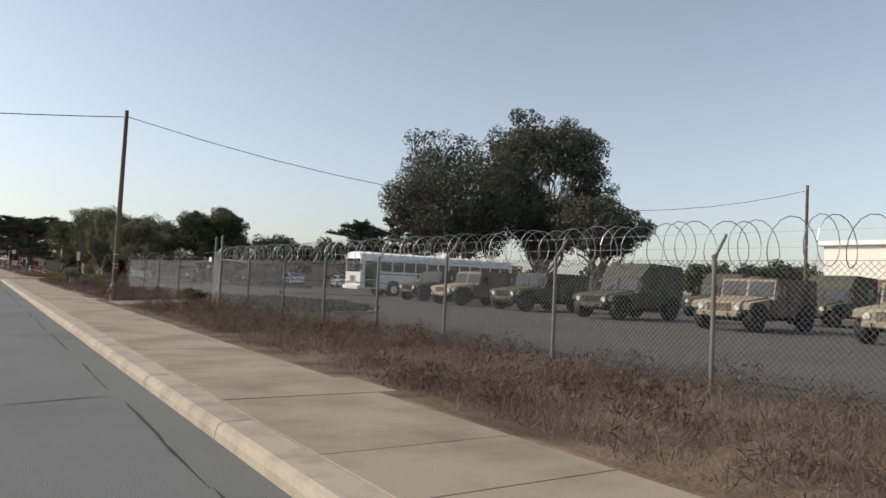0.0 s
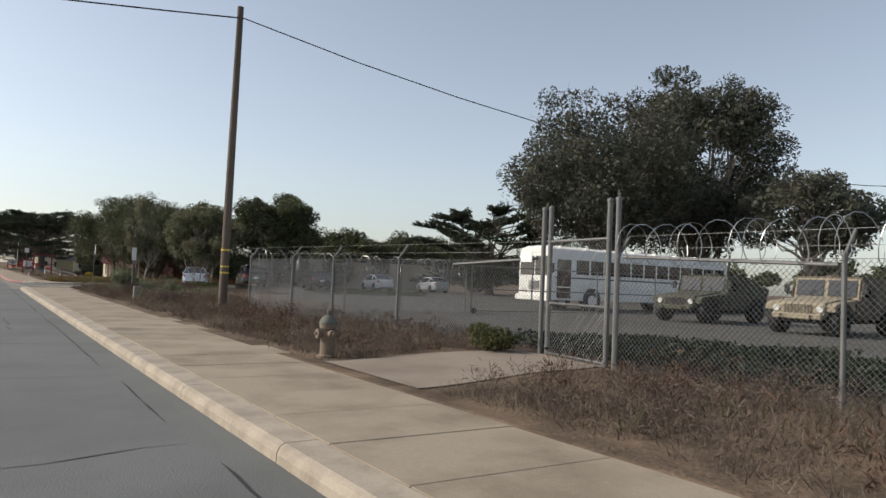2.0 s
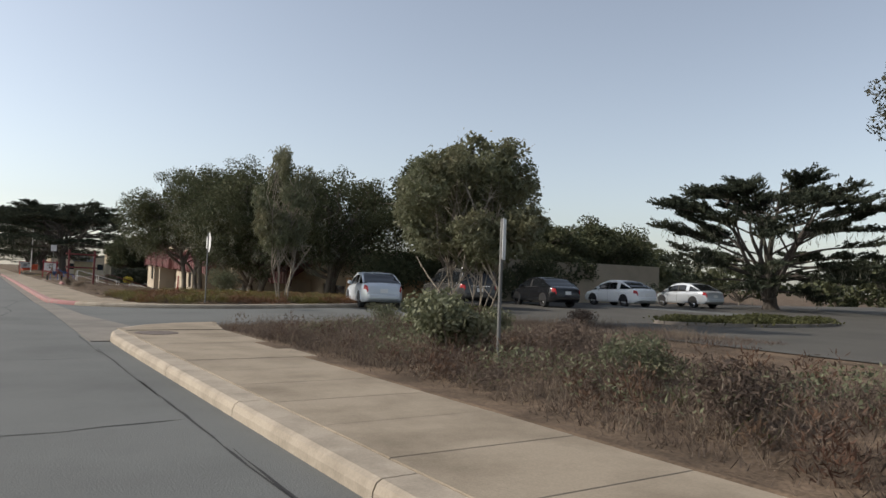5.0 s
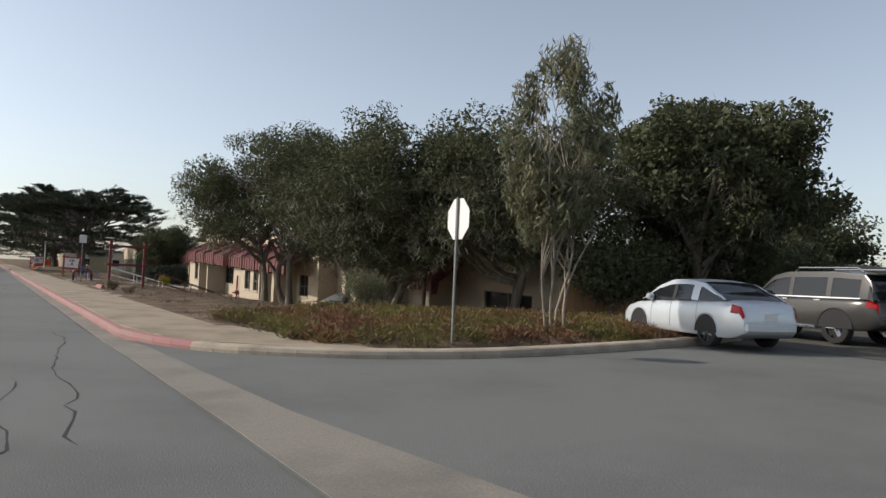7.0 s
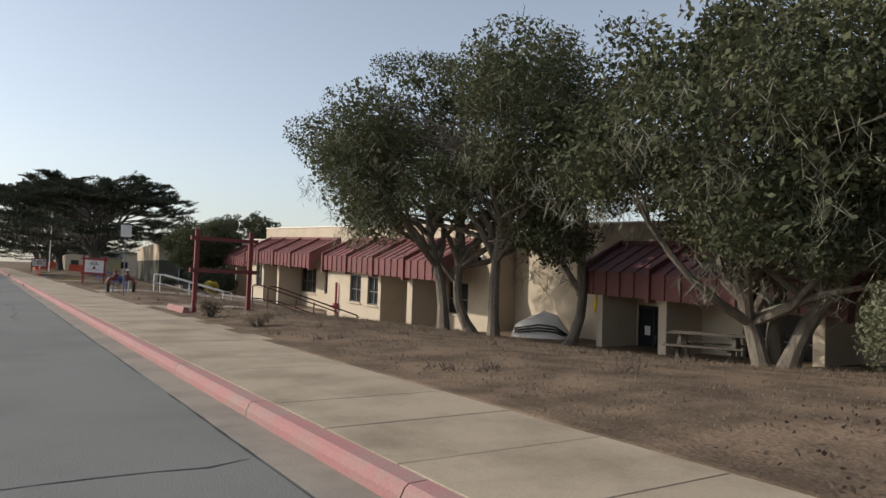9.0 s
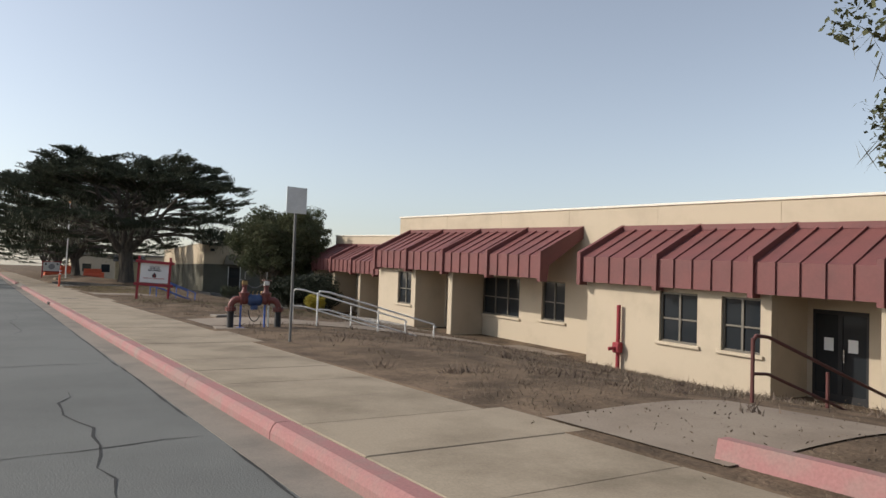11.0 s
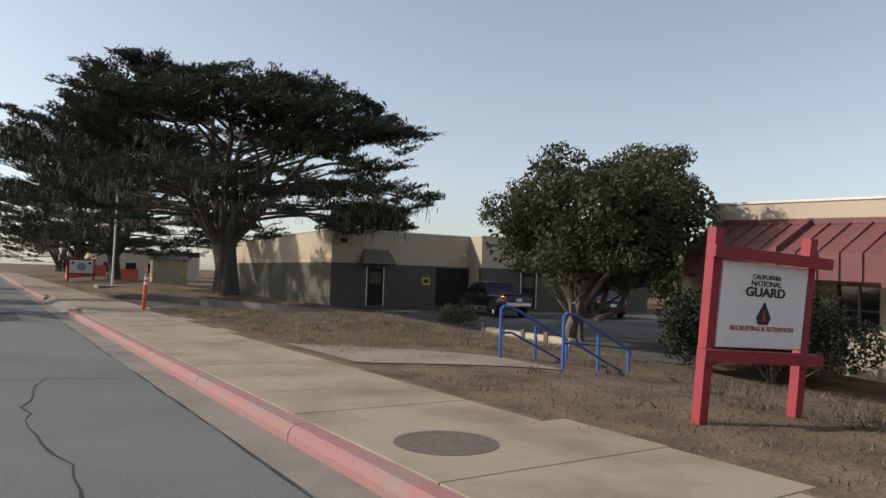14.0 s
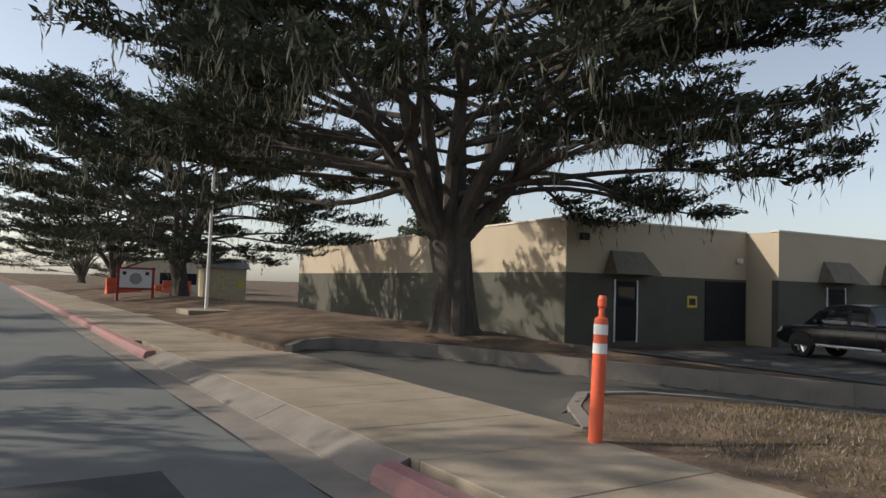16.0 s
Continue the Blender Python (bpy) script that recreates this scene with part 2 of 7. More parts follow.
class Mesh:
    """Gathers vertices and faces of one part."""

    def __init__(self):
        self.v, self.f = [], []

    def add(self, verts, faces):
        k = len(self.v)
        self.v += [tuple(p) for p in verts]
        self.f += [tuple(k + i for i in q) for q in faces]
        return self

    def box(self, a, b, ch=0.0):
        """A box between two corners; ch: width of its chamfered edges."""
        a, b = [min(p) for p in zip(a, b)], [max(p) for p in zip(a, b)]
        ch = min(ch, *(0.45 * (q - p) for p, q in zip(a, b)))
        if ch <= 0:
            vs = [(x, y, z) for x in (a[0], b[0]) for y in (a[1], b[1]) for z in (a[2], b[2])]
            return self.add(vs, [(0, 1, 3, 2), (4, 6, 7, 5), (0, 4, 5, 1), (2, 3, 7, 6), (0, 2, 6, 4), (1, 5, 7, 3)])
        bm = bmesh.new()
        vs = [bm.verts.new((x, y, z)) for x in (a[0], b[0]) for y in (a[1], b[1]) for z in (a[2], b[2])]
        for q in [(0, 1, 3, 2), (4, 6, 7, 5), (0, 4, 5, 1), (2, 3, 7, 6), (0, 2, 6, 4), (1, 5, 7, 3)]:
            bm.faces.new([vs[i] for i in q])
        bmesh.ops.bevel(bm, geom=bm.edges[:], offset=ch, segments=1, affect="EDGES")
        bm.verts.index_update()
        self.add([v.co[:] for v in bm.verts], [[v.index for v in f.verts] for f in bm.faces])
        bm.free()
        return self

    def tube(self, pts, radii, n=8, caps=True):
        """A tube along points, with a radius at each."""
        pts = [Vector(p) for p in pts]
        if isinstance(radii, (int, float)):
            radii = [radii] * len(pts)
        vs, fs = [], []
        side = None
        for i, p in enumerate(pts):
            d = (pts[min(i + 1, len(pts) - 1)] - pts[max(i - 1, 0)]).normalized()
            if side is None:
                side = d.orthogonal().normalized()
            side = (side - d * side.dot(d)).normalized()
            up = d.cross(side)
            vs += [p + (side * math.cos(2 * math.pi * k / n) + up * math.sin(2 * math.pi * k / n)) * radii[i] for k in range(n)]
        for i in range(len(pts) - 1):
            for k in range(n):
                fs.append((i * n + k, i * n + (k + 1) % n, (i + 1) * n + (k + 1) % n, (i + 1) * n + k))
        if caps:
            fs += [tuple(range(n))[::-1], tuple((len(pts) - 1) * n + k for k in range(n))]
        return self.add(vs, fs)

    def cyl(self, p, q, r, r2=None, n=12):
        return self.tube([p, q], [r, r if r2 is None else r2], n)

    def lathe(self, profile, centre=(0, 0, 0), n=14):
        """Radius and height pairs turned round the vertical."""
        vs, fs = [], []
        for r, z in profile:
            vs += [(centre[0] + r * math.cos(2 * math.pi * k / n), centre[1] + r * math.sin(2 * math.pi * k / n), centre[2] + z) for k in range(n)]
        for i in range(len(profile) - 1):
            for k in range(n):
                fs.append((i * n + k, i * n + (k + 1) % n, (i + 1) * n + (k + 1) % n, (i + 1) * n + k))
        fs += [tuple(range(n))[::-1], tuple((len(profile) - 1) * n + k for k in range(n))]
        return self.add(vs, fs)

    def prism(self, outline, axis, a, b):
        """An outline of two coordinates, drawn out along an axis."""
        def at(p, d):
            return {"x": (d, p[0], p[1]), "y": (p[0], d, p[1]), "z": (p[0], p[1], d)}[axis]
        n = len(outline)
        vs = [at(p, a) for p in outline] + [at(p, b) for p in outline]
        fs = [tuple(range(n))[::-1], tuple(range(n, 2 * n))] + [(i, (i + 1) % n, n + (i + 1) % n, n + i) for i in range(n)]
        return self.add(vs, fs)

    def loft(self, rings):
        """Closed rings of equal count joined one to the next, with end caps."""
        n = len(rings[0])
        fs = []
        for i in range(len(rings) - 1):
            for k in range(n):
                fs.append((i * n + k, i * n + (k + 1) % n, (i + 1) * n + (k + 1) % n, (i + 1) * n + k))
        fs += [tuple(range(n))[::-1], tuple((len(rings) - 1) * n + k for k in range(n))]
        return self.add([p for r in rings for p in r], fs)

    def data(self, name, mat, smooth=False):
        me = bpy.data.meshes.new(name)
        me.from_pydata(self.v, [], self.f)
        bm = bmesh.new()
        bm.from_mesh(me)
        bmesh.ops.recalc_face_normals(bm, faces=bm.faces[:])
        bm.to_mesh(me)
        bm.free()
        me.materials.append(mat)
        if smooth:
            me.shade_smooth()
            me.set_sharp_from_angle(angle=radians(35))
        return me


def part(name, mesh, mat, parent=None, label="", smooth=False):
    """One mesh object, under a thing where a parent is given."""
    ob = new(name, mesh.data(name, mat, smooth) if isinstance(mesh, Mesh) else mesh)
    if parent:
        ob.parent = parent
    return tagged(ob, label)


def thing(name, label, category, at=(0, 0, 0), turn=0.0, group="", kind=""):
    ob = new(name)
    ob.empty_display_size = 0.2
    ob.matrix_basis = pose(*at, 0, 0, turn)
    return tagged(ob, label, category, group, kind)


def flat_mesh(name, verts, quads, mat):
    """A mesh straight from arrays, for leaves and grass."""
    me = bpy.data.meshes.new(name)
    verts, quads = np.asarray(verts, np.float32), np.asarray(quads, np.int32)
    k = quads.shape[1]
    me.vertices.add(len(verts))
    me.vertices.foreach_set("co", verts.ravel())
    me.loops.add(quads.size)
    me.loops.foreach_set("vertex_index", quads.ravel())
    me.polygons.add(len(quads))
    me.polygons.foreach_set("loop_start", np.arange(0, quads.size, k, dtype=np.int32))
    me.update(calc_edges=True)
    me.materials.append(mat)
    return me


def leaves(centres, length, width, rng, mat, name="crown", droop=0.0, lean=None):
    """Leaf blades round the centres; droop pulls their tips down, lean gives a direction for each."""
    n = len(centres)
    d = rng.normal(size=(n, 3))
    d[:, 2] = d[:, 2] * (1 - min(droop, 0.8)) - droop * 1.5
    if lean is not None:
        d = d * 0.45 + lean
    d /= np.linalg.norm(d, axis=1)[:, None]
    s = np.cross(d, rng.normal(size=(n, 3)))
    s /= np.linalg.norm(s, axis=1)[:, None] + 1e-9
    ln = length * rng.uniform(0.6, 1.4, (n, 1))
    wd = width * rng.uniform(0.6, 1.4, (n, 1))
    v = np.stack([centres - d * ln / 2, centres + s * wd / 2, centres + d * ln / 2, centres - s * wd / 2], 1).reshape(-1, 3)
    return flat_mesh(name, v, np.arange(4 * n).reshape(-1, 4), mat)


def step(a, b, x):
    t = min(1.0, max(0.0, (x - a) / (b - a)))
    return t * t * (3 - 2 * t)


# ---- lie of the land ----


def along(knots, x):
    """Straight runs through (x, y) knots."""
    for (a, p), (b, q) in zip(knots, knots[1:]):
        if x <= b:
            return p + (q - p) * max(0.0, (x - a) / (b - a))
    return knots[-1][1]


STREET_EDGE = [(1.8, 79.2), (2.3, 78.9), (2.8, 77.9), (3.4, 76.95), (4.4, 75.95), (5.7, 75.2), (7.6, 74.75), (10.5, 74.85), (13.5, 75.2), (30, 76.5)]
DRIVE_NEAR = [(4.56, 152.7), (5.2, 153.6), (6.2, 154.5), (7.6, 154.8), (8.8, 154.4), (9.8, 153.7), (11.2, 152.2), (12.6, 150.4), (14.0, 148.4)]
DRIVE_FAR = [(4.5, 160.4), (5.2, 161.5), (6.1, 162.05), (7.1, 161.85), (8.2, 161.0), (9.0, 159.8), (10.0, 158.2), (11.5, 156.3), (13.0, 154.6), (14.0, 153.6)]


def far_top(x):
    return 0.29 - 0.05 * max(0.0, x - 6)


def drive_level(x):
    return max(-0.5, 0.12 - 0.075 * max(0.0, x - 4.6))


def ground_height(x, y):
    """Height of the ground: a verge beside the pavement, a level yard, a bank down to the long building."""
    if x < 4.3:
        return -0.06
    verge = 0.16 + 0.1 * step(4.6, 7, x)
    yard = 0.27
    k3, k4 = step(103.5, 109, y), step(129.8, 133, y)
    bank_foot = ((-0.62 + 0.029 * (y - 126)) * k3 - 0.64 * (1 - k3)) * (1 - k4) - 0.95 * k4 * (1 - 0.4 * step(134, 143, y))
    t = min(1.0, max(0.0, (x - 5.2) / 10.0))
    bank = verge + (bank_foot - verge) * t ** 1.5
    hump = verge + 0.2 * step(5.8, 8.5, x) * (1 - step(10, 14, x))
    low = hump + (-0.5 - hump) * step(9.5, 15.5, x)
    k1, k2 = step(80, 97, y), step(139, 153, y)
    z = yard * (1 - k1) + bank * k1
    if x < 9:
        z = (verge + (yard - verge) * step(6, 9, x)) * (1 - k1) + bank * k1
    z = z * (1 - k2) + low * k2
    if 148 < y < 166 and x < 15.5:
        near, far = along(DRIVE_NEAR, x), along(DRIVE_FAR, x)
        m = step(near + 0.02, near + 0.35, y) * (1 - step(far + 0.1, far + 0.45, y)) * (1 - step(13.5, 15.5, x))
        z = min(z, drive_level(x) + 0.13 + 0.035 * (near - y)) if y < (near + far) / 2 else min(max(z, far_top(x) - 0.03), far_top(x) - 0.03 + 0.06 * max(0.0, y - far))
        z = z * (1 - m) + drive_level(x) * m
    street = step(62, 66.5, y) * (1 - step(along(STREET_EDGE, x), along(STREET_EDGE, x) + 0.8, y))
    return z * (1 - street) + (0.0 + 0.012 * max(0, x - 3)) * street if x < 30 else z


def sheet(name, xs, ys, mat, lift=0.0, keep=None):
    """A sheet that follows the ground on a net of lines."""
    m = Mesh()
    vs = [(x, y, ground_height(x, y) + lift) for y in ys for x in xs]
    n = len(xs)
    fs = [(j * n + i, j * n + i + 1, (j + 1) * n + i + 1, (j + 1) * n + i) for j in range(len(ys) - 1) for i in range(n - 1)
          if keep is None or keep((xs[i] + xs[i + 1]) / 2, (ys[j] + ys[j + 1]) / 2)]
    return flat_mesh(name, vs, fs, mat)


def lines(*spans):
    """Rising values: (from, to, pitch) spans."""
    out = []
    for a, b, d in spans:
        k = max(1, round((b - a) / d))
        out += [a + (b - a) * i / k for i in range(k)]
    return out + [spans[-1][1]]


XS = lines((-900, -60, 120), (-60, 4.2, 16), (4.2, 5, 0.1), (5, 15, 0.25), (15, 20, 0.5), (20, 40, 2), (40, 120, 10), (120, 1500, 200))
YS = lines((-700, -40, 110), (-40, 60, 4), (60, 80, 0.5), (80, 148, 1.0), (148, 165, 0.2), (165, 200, 2), (200, 400, 20), (400, 2500, 300))
GROUND = new("ground", sheet("ground", XS, YS, DIRT))
tagged(GROUND, "dry brown soil with a bank falling to the building", "ground", kind="structure")
GROUND.data.shade_smooth()
ROAD = new("road", Mesh().box((-9, -60, -0.3), (2.16, 700, 0.0)).data("road", ASPHALT))
tagged(ROAD, "grey worn asphalt street surface", "road", kind="structure")
xs_ = lines((1.8, 5, 0.2), (5, 30, 0.5))
edge_a = lambda x: 64.6 if x < 2.3 else (63.9 + 1.5 * (x - 2.3) if x < 3.4 else (65.55 + 0.5 * (x - 3.4) if x < 5 else 66.4))
edge_b = lambda x: along(STREET_EDGE, x)
vs_ = [(x, edge_a(x) + (edge_b(x) - edge_a(x)) * k / 12, 0.012 + 0.012 * max(0, x - 3)) for x in xs_ for k in range(13)]
fs_ = [(13 * c + k, 13 * c + k + 1, 13 * c + 14 + k, 13 * c + 13 + k) for c in range(len(xs_) - 1) for k in range(12)]
side = new("side_street", flat_mesh("side_street", vs_, fs_, ASPHALT))
tagged(side, "grey asphalt side street", "road", kind="structure")

# ---- pavement and kerbs ----
KERB_X, KERB_IN, WALK_X, WALK_Z = 2.14, 2.48, 4.56, 0.15


def strip_piece(name, a, b, profile, mat, parent, gap=0.008, rise=0.0):
    """A piece between two points of the plan with a section of (offset to the right, height); rise: metres up for each metre past x = 3."""
    a, b = Vector(a), Vector(b)
    lift = lambda p: rise * max(0.0, p.x - 3)
    d = (b - a).normalized()
    a, b = a + d * gap, b - d * gap
    r = Vector((d.y, -d.x))
    ring = lambda p: [(p.x + r.x * o, p.y + r.y * o, z + lift(p)) for o, z in profile]
    return part(name, Mesh().loft([ring(a), ring(b)]), mat, parent)


KERB_SEC = [(0, -0.2), (0.005, 0.07), (0.03, 0.125), (0.07, 0.148), (0.34, 0.152), (0.34, -0.2)]
RED_SEC = [(0, -0.2), (0.005, 0.07), (0.03, 0.125), (0.06, 0.148), (0.2, 0.152), (0.2, -0.2)]
DROP_SEC = [(0, -0.2), (0.005, 0.022), (0.03, 0.03), (0.34, 0.155), (0.34, -0.2)]
kerb_a = thing("kerb", "pale worn concrete kerb along the street", "kerb", kind="structure")
kerb_b = thing("kerb", "faded red-painted concrete kerb along the street", "kerb", kind="structure")
y = -12.0
while y < 59.9:
    strip_piece("kerb_stone", (KERB_X, y), (KERB_X, y + 3.05), KERB_SEC, KERB, kerb_a)
    y += 3.05
corner = [(2.14, y), (2.16, 63.2), (2.3, 64.1), (2.62, 65.0), (3.2, 65.75), (4.0, 66.3), (5.0, 66.6)]
for p, q in zip(corner, corner[1:]):
    strip_piece("kerb_stone", p, q, KERB_SEC, KERB, kerb_a)
far_corner = [(16.5, 75.45), (13.5, 74.95), (10.5, 74.6), (7.6, 74.5), (5.6, 75.0), (4.3, 75.75), (3.2, 76.8), (2.5, 78.2), (2.14, 80.0)]
far_corner = [Vector(p) for p in far_corner]
round_corner = [far_corner[0]]
for i in range(len(far_corner) - 1):
    p0, p1, p2, p3 = (far_corner[min(max(i + k, 0), len(far_corner) - 1)] for k in (-1, 0, 1, 2))
    for t in (1 / 3, 2 / 3, 1.0):
        round_corner.append(0.5 * (2 * p1 + (p2 - p0) * t + (2 * p0 - 5 * p1 + 4 * p2 - p3) * t * t + (3 * p1 - p0 - 3 * p2 + p3) * t ** 3))
for p, q in zip(round_corner, round_corner[1:]):
    strip_piece("kerb_stone", p, q, KERB_SEC, KERB if p.x > 3.0 else KERB_RED, kerb_a if p.x > 3.0 else kerb_b, 0.003, rise=0.014)
y = 80.0
while y < 230:
    n = {149.15 < y < 152.25: 152.5 - y, 152.4 < y < 152.6: 2.6}.get(True, 3.05)
    drop = 152.4 < y < 160.5
    strip_piece("kerb_stone", (KERB_X, y), (KERB_X, y + n), DROP_SEC if drop else RED_SEC, GUTTER if drop else KERB_RED, kerb_b)
    y += n
gut = Mesh()
gut.box((1.78, 78.5, -0.1), (KERB_X + 0.02, 232, 0.004))
tagged(new("gutter", gut.data("gutter", GUTTER)), "worn concrete gutter beside the kerb", "gutter", kind="structure")
gut = Mesh().prism([(1.8, 63.2), (2.16, 63.2), (2.3, 64.1), (2.7, 65.1), (3.3, 65.9), (2.6, 71.5), (2.35, 77.8), (2.14, 79), (1.8, 79), (1.85, 71.5)], "z", -0.1, 0.019)
tagged(new("gutter", gut.data("gutter", VALLEY)), "concrete valley gutter across the side street", "gutter", kind="structure")

# cracks and tar lines in the street
CRACK = material("crack_tar", (0.028, 0.028, 0.028), 0.9, scale=3, vary=0.2, fine=40, bump=0.1)
PATCH = material("darker_patch_asphalt", (0.06, 0.062, 0.062), 0.9, scale=0.8, vary=0.2, fine=60, bump=0.3, spec=0.25)


def crack(a, b, rng, width, wob):
    n = max(4, int(math.dist(a, b) / 0.35))
    d = Vector((b[0] - a[0], b[1] - a[1])).normalized()
    vs, fs, off = [], [], 0.0
    for i in range(n + 1):
        off = off * 0.8 + rng.normal() * wob
        w = width * rng.uniform(0.3, 1.3) * (0.25 if i in (0, n) else 1)
        x, y = a[0] + (b[0] - a[0]) * i / n - d.y * off, a[1] + (b[1] - a[1]) * i / n + d.x * off
        vs += [(x - d.y * w, y + d.x * w, 0.004), (x + d.y * w, y - d.x * w, 0.004)]
    fs = [(2 * i, 2 * i + 2, 2 * i + 3, 2 * i + 1) for i in range(n)]
    return vs, fs


rng = np.random.default_rng(5)
cv, cf = [], []
spans = [((1.72, y0), (1.76, y0 + rng.uniform(2.5, 6)), 0.014, 0.006) for y0 in np.arange(-8, 62, 4.3)]
spans += [((1.74, y0), (1.76, y0 + rng.uniform(2.5, 5)), 0.016, 0.005) for y0 in np.arange(80, 200, 4.1)]
spans += [((-4.5, y0 + rng.normal()), (1.7, y0 + rng.normal() * 0.6), 0.012, 0.05) for y0 in list(np.arange(-2, 62, 5.2)) + list(np.arange(82, 190, 6.4))]
spans += [((x, y0), (x + rng.normal() * 0.4, y0 + rng.uniform(4, 12)), 0.012, 0.05) for x, y0 in zip(rng.uniform(-3, 1.2, 20), rng.uniform(0, 170, 20))]
for a, b, w, wob in spans:
    v, f = crack(a, b, rng, w, wob)
    cf += [tuple(i + len(cv) for i in q) for q in f]
    cv += v
tagged(new("road_cracks", flat_mesh("road_cracks", cv, cf, CRACK)), "dark jagged cracks in the worn street", "cracks", kind="stuff")
patch_ob = Mesh()
for x0, x1, y0, y1 in ((-3.2, -1.0, 8, 12.5), (-2.4, 0.4, 47, 50), (-4, -0.6, 88, 97), (-3, 0.2, 122, 126), (-2.5, 0.9, 150, 153.5)):
    patch_ob.box((x0, y0, -0.05), (x1, y1, 0.0025))
tagged(new("road_patch", patch_ob.data("road_patch", PATCH)), "darker asphalt repair patches in the street", "road", kind="structure")

walk_ob = thing("pavement", "tan concrete pavement in scored slabs", "pavement", kind="structure")


def slab(x0, x1, y0, y1, z):
    m = Mesh().box((x0 + 0.003, y0 + 0.004, z - 0.16), (x1 - 0.003, y1 - 0.004, z), 0.006)
    part("slab", m, CONCRETE, walk_ob)


rng = np.random.default_rng(3)
y = -12.2
while y < 63.5:
    slab(KERB_IN + 0.01, WALK_X + rng.uniform(-0.02, 0.02), y, y + 1.22, WALK_Z + 0.008 + rng.uniform(-0.003, 0.003))
    y += 1.22
part("slab", Mesh().prism([(2.55, 63.9), (4.56, 63.9), (5.0, 66.25), (4.1, 65.95), (3.4, 65.5), (2.9, 64.9)], "z", 0, WALK_Z + 0.022), CONCRETE, walk_ob)
part("slab", Mesh().prism([(2.68, 78.3), (3.36, 76.98), (4.44, 75.93), (5.72, 75.25), (5.2, 77.0), (4.6, 80.4), (2.34, 80.4)], "z", 0, WALK_Z + 0.022), CONCRETE, walk_ob)
y = 80.4
while y < 231:
    slab(KERB_IN + 0.01 if 151 < y < 162.5 else KERB_X + 0.21, WALK_X + rng.uniform(-0.02, 0.02), y, y + 1.22, WALK_Z + 0.008 + rng.uniform(-0.003, 0.003))
    y += 1.22
# paths that leave the pavement
PATHS = (("path_to_gate", (4.57, 8.3), lambda x: (26.5 + 0.1 * (x - 4.57), 29.2)), ("path_to_door", (4.57, 16.0), lambda x: (118.4, 120.9)),
         ("path_along_wall", (7.1, 15.0), lambda x: (along([(7.1, 119.95), (9.1, 121.0), (11.0, 122.3), (13.0, 123.6), (15.0, 124.5)], x), along([(7.1, 120.15), (9.3, 121.7), (11.0, 124.1), (13.2, 126.0), (15.0, 126.8)], x))),
         ("path_to_steps", (4.57, 7.0), lambda x: (136.5 + 0.82 * (7.0 - x), 138.25 + 1.3 * (7.0 - x))), ("path_to_rail", (4.57, 7.4), lambda x: (104.6, 106.6)))
for name, (xa, xb), span in PATHS:
    cols = lines((xa, xb, 0.25))
    vs, fs = [], []
    for x in cols:
        ya, yb = span(x)
        vs += [(x, ya + (yb - ya) * k / 6, max(ground_height(x, ya + (yb - ya) * k / 6) + 0.014, 0.174 if x < 4.9 else -9)) for k in range(7)]
    fs = [(7 * c + k, 7 * c + k + 1, 7 * c + 8 + k, 7 * c + 7 + k) for c in range(len(cols) - 1) for k in range(6)]
    tagged(new("path", flat_mesh("path", vs, fs, CONCRETE_PATH)), "tan concrete path across the verge", "path", kind="structure")

# yards and drives
lot = new("yard", sheet("yard", lines((9.3, 20, 0.5), (20, 40, 2), (40, 120, 10)), lines((-40, 60, 4), (60, 80, 0.5), (80, 112, 1)), ASPHALT_LOT, 0.02,
          lambda x, y: (y < 62 and x > 9.3 and not (x < 13 and 42 < y < 62)) or (62 <= y < 66 and x > 14.5) or (66 <= y < 76 and x > 15) or (y >= 76 and x > 15.5 and y < 84) or (y >= 84 and x > 24)))
tagged(lot, "worn grey asphalt yard", "yard", kind="structure")
lot2 = new("car_park", sheet("car_park", lines((4.57, 5, 0.1), (5, 15, 0.25), (15, 20, 0.5), (20, 44, 2)), lines((138, 148, 1.0), (148, 163, 0.2), (163, 166, 1)), ASPHALT_LOT, 0.025,
           lambda x, y: (along(DRIVE_NEAR, x) + 0.04 < y < along(DRIVE_FAR, x) + 0.1 and x < 14) or (x >= 14 and 141 < y < 164)))
tagged(lot2, "grey asphalt car park and drive", "yard", kind="structure")
drive_kerb = thing("kerb", "low pale concrete kerb round the drive", "kerb", kind="structure")


def low_kerb(points, parent=drive_kerb, level=None):
    for p, q in zip(points, points[1:]):
        z0, z1 = (level(p[0]), level(q[0])) if level else (ground_height(*p), ground_height(*q))
        d = (Vector(q) - Vector(p)).normalized() * 0.09
        m = Mesh()
        ring = lambda c, z: [(c[0] - d.y, c[1] + d.x, z - 0.45), (c[0] - d.y * 0.8, c[1] + d.x * 0.8, z + 0.12), (c[0] + d.y * 0.8, c[1] - d.x * 0.8, z + 0.12), (c[0] + d.y, c[1] - d.x, z - 0.45)]
        m.loft([ring(p, z0), ring(q, z1)])
        part("kerb_stone", m, GUTTER, parent)


low_kerb(DRIVE_FAR, level=lambda x: far_top(x) - 0.12)
low_kerb(DRIVE_NEAR, level=lambda x: drive_level(x) + 0.045 - 0.1 * (1 - step(4.5, 5.7, x)))

# ---- the long building with awnings ----
def lean_z(y):
    return 0.029 * (y - 126)


B1 = thing("long_building", "low tan stucco building with maroon metal awnings", "building")
WX, FLOOR = 16.8, -0.65


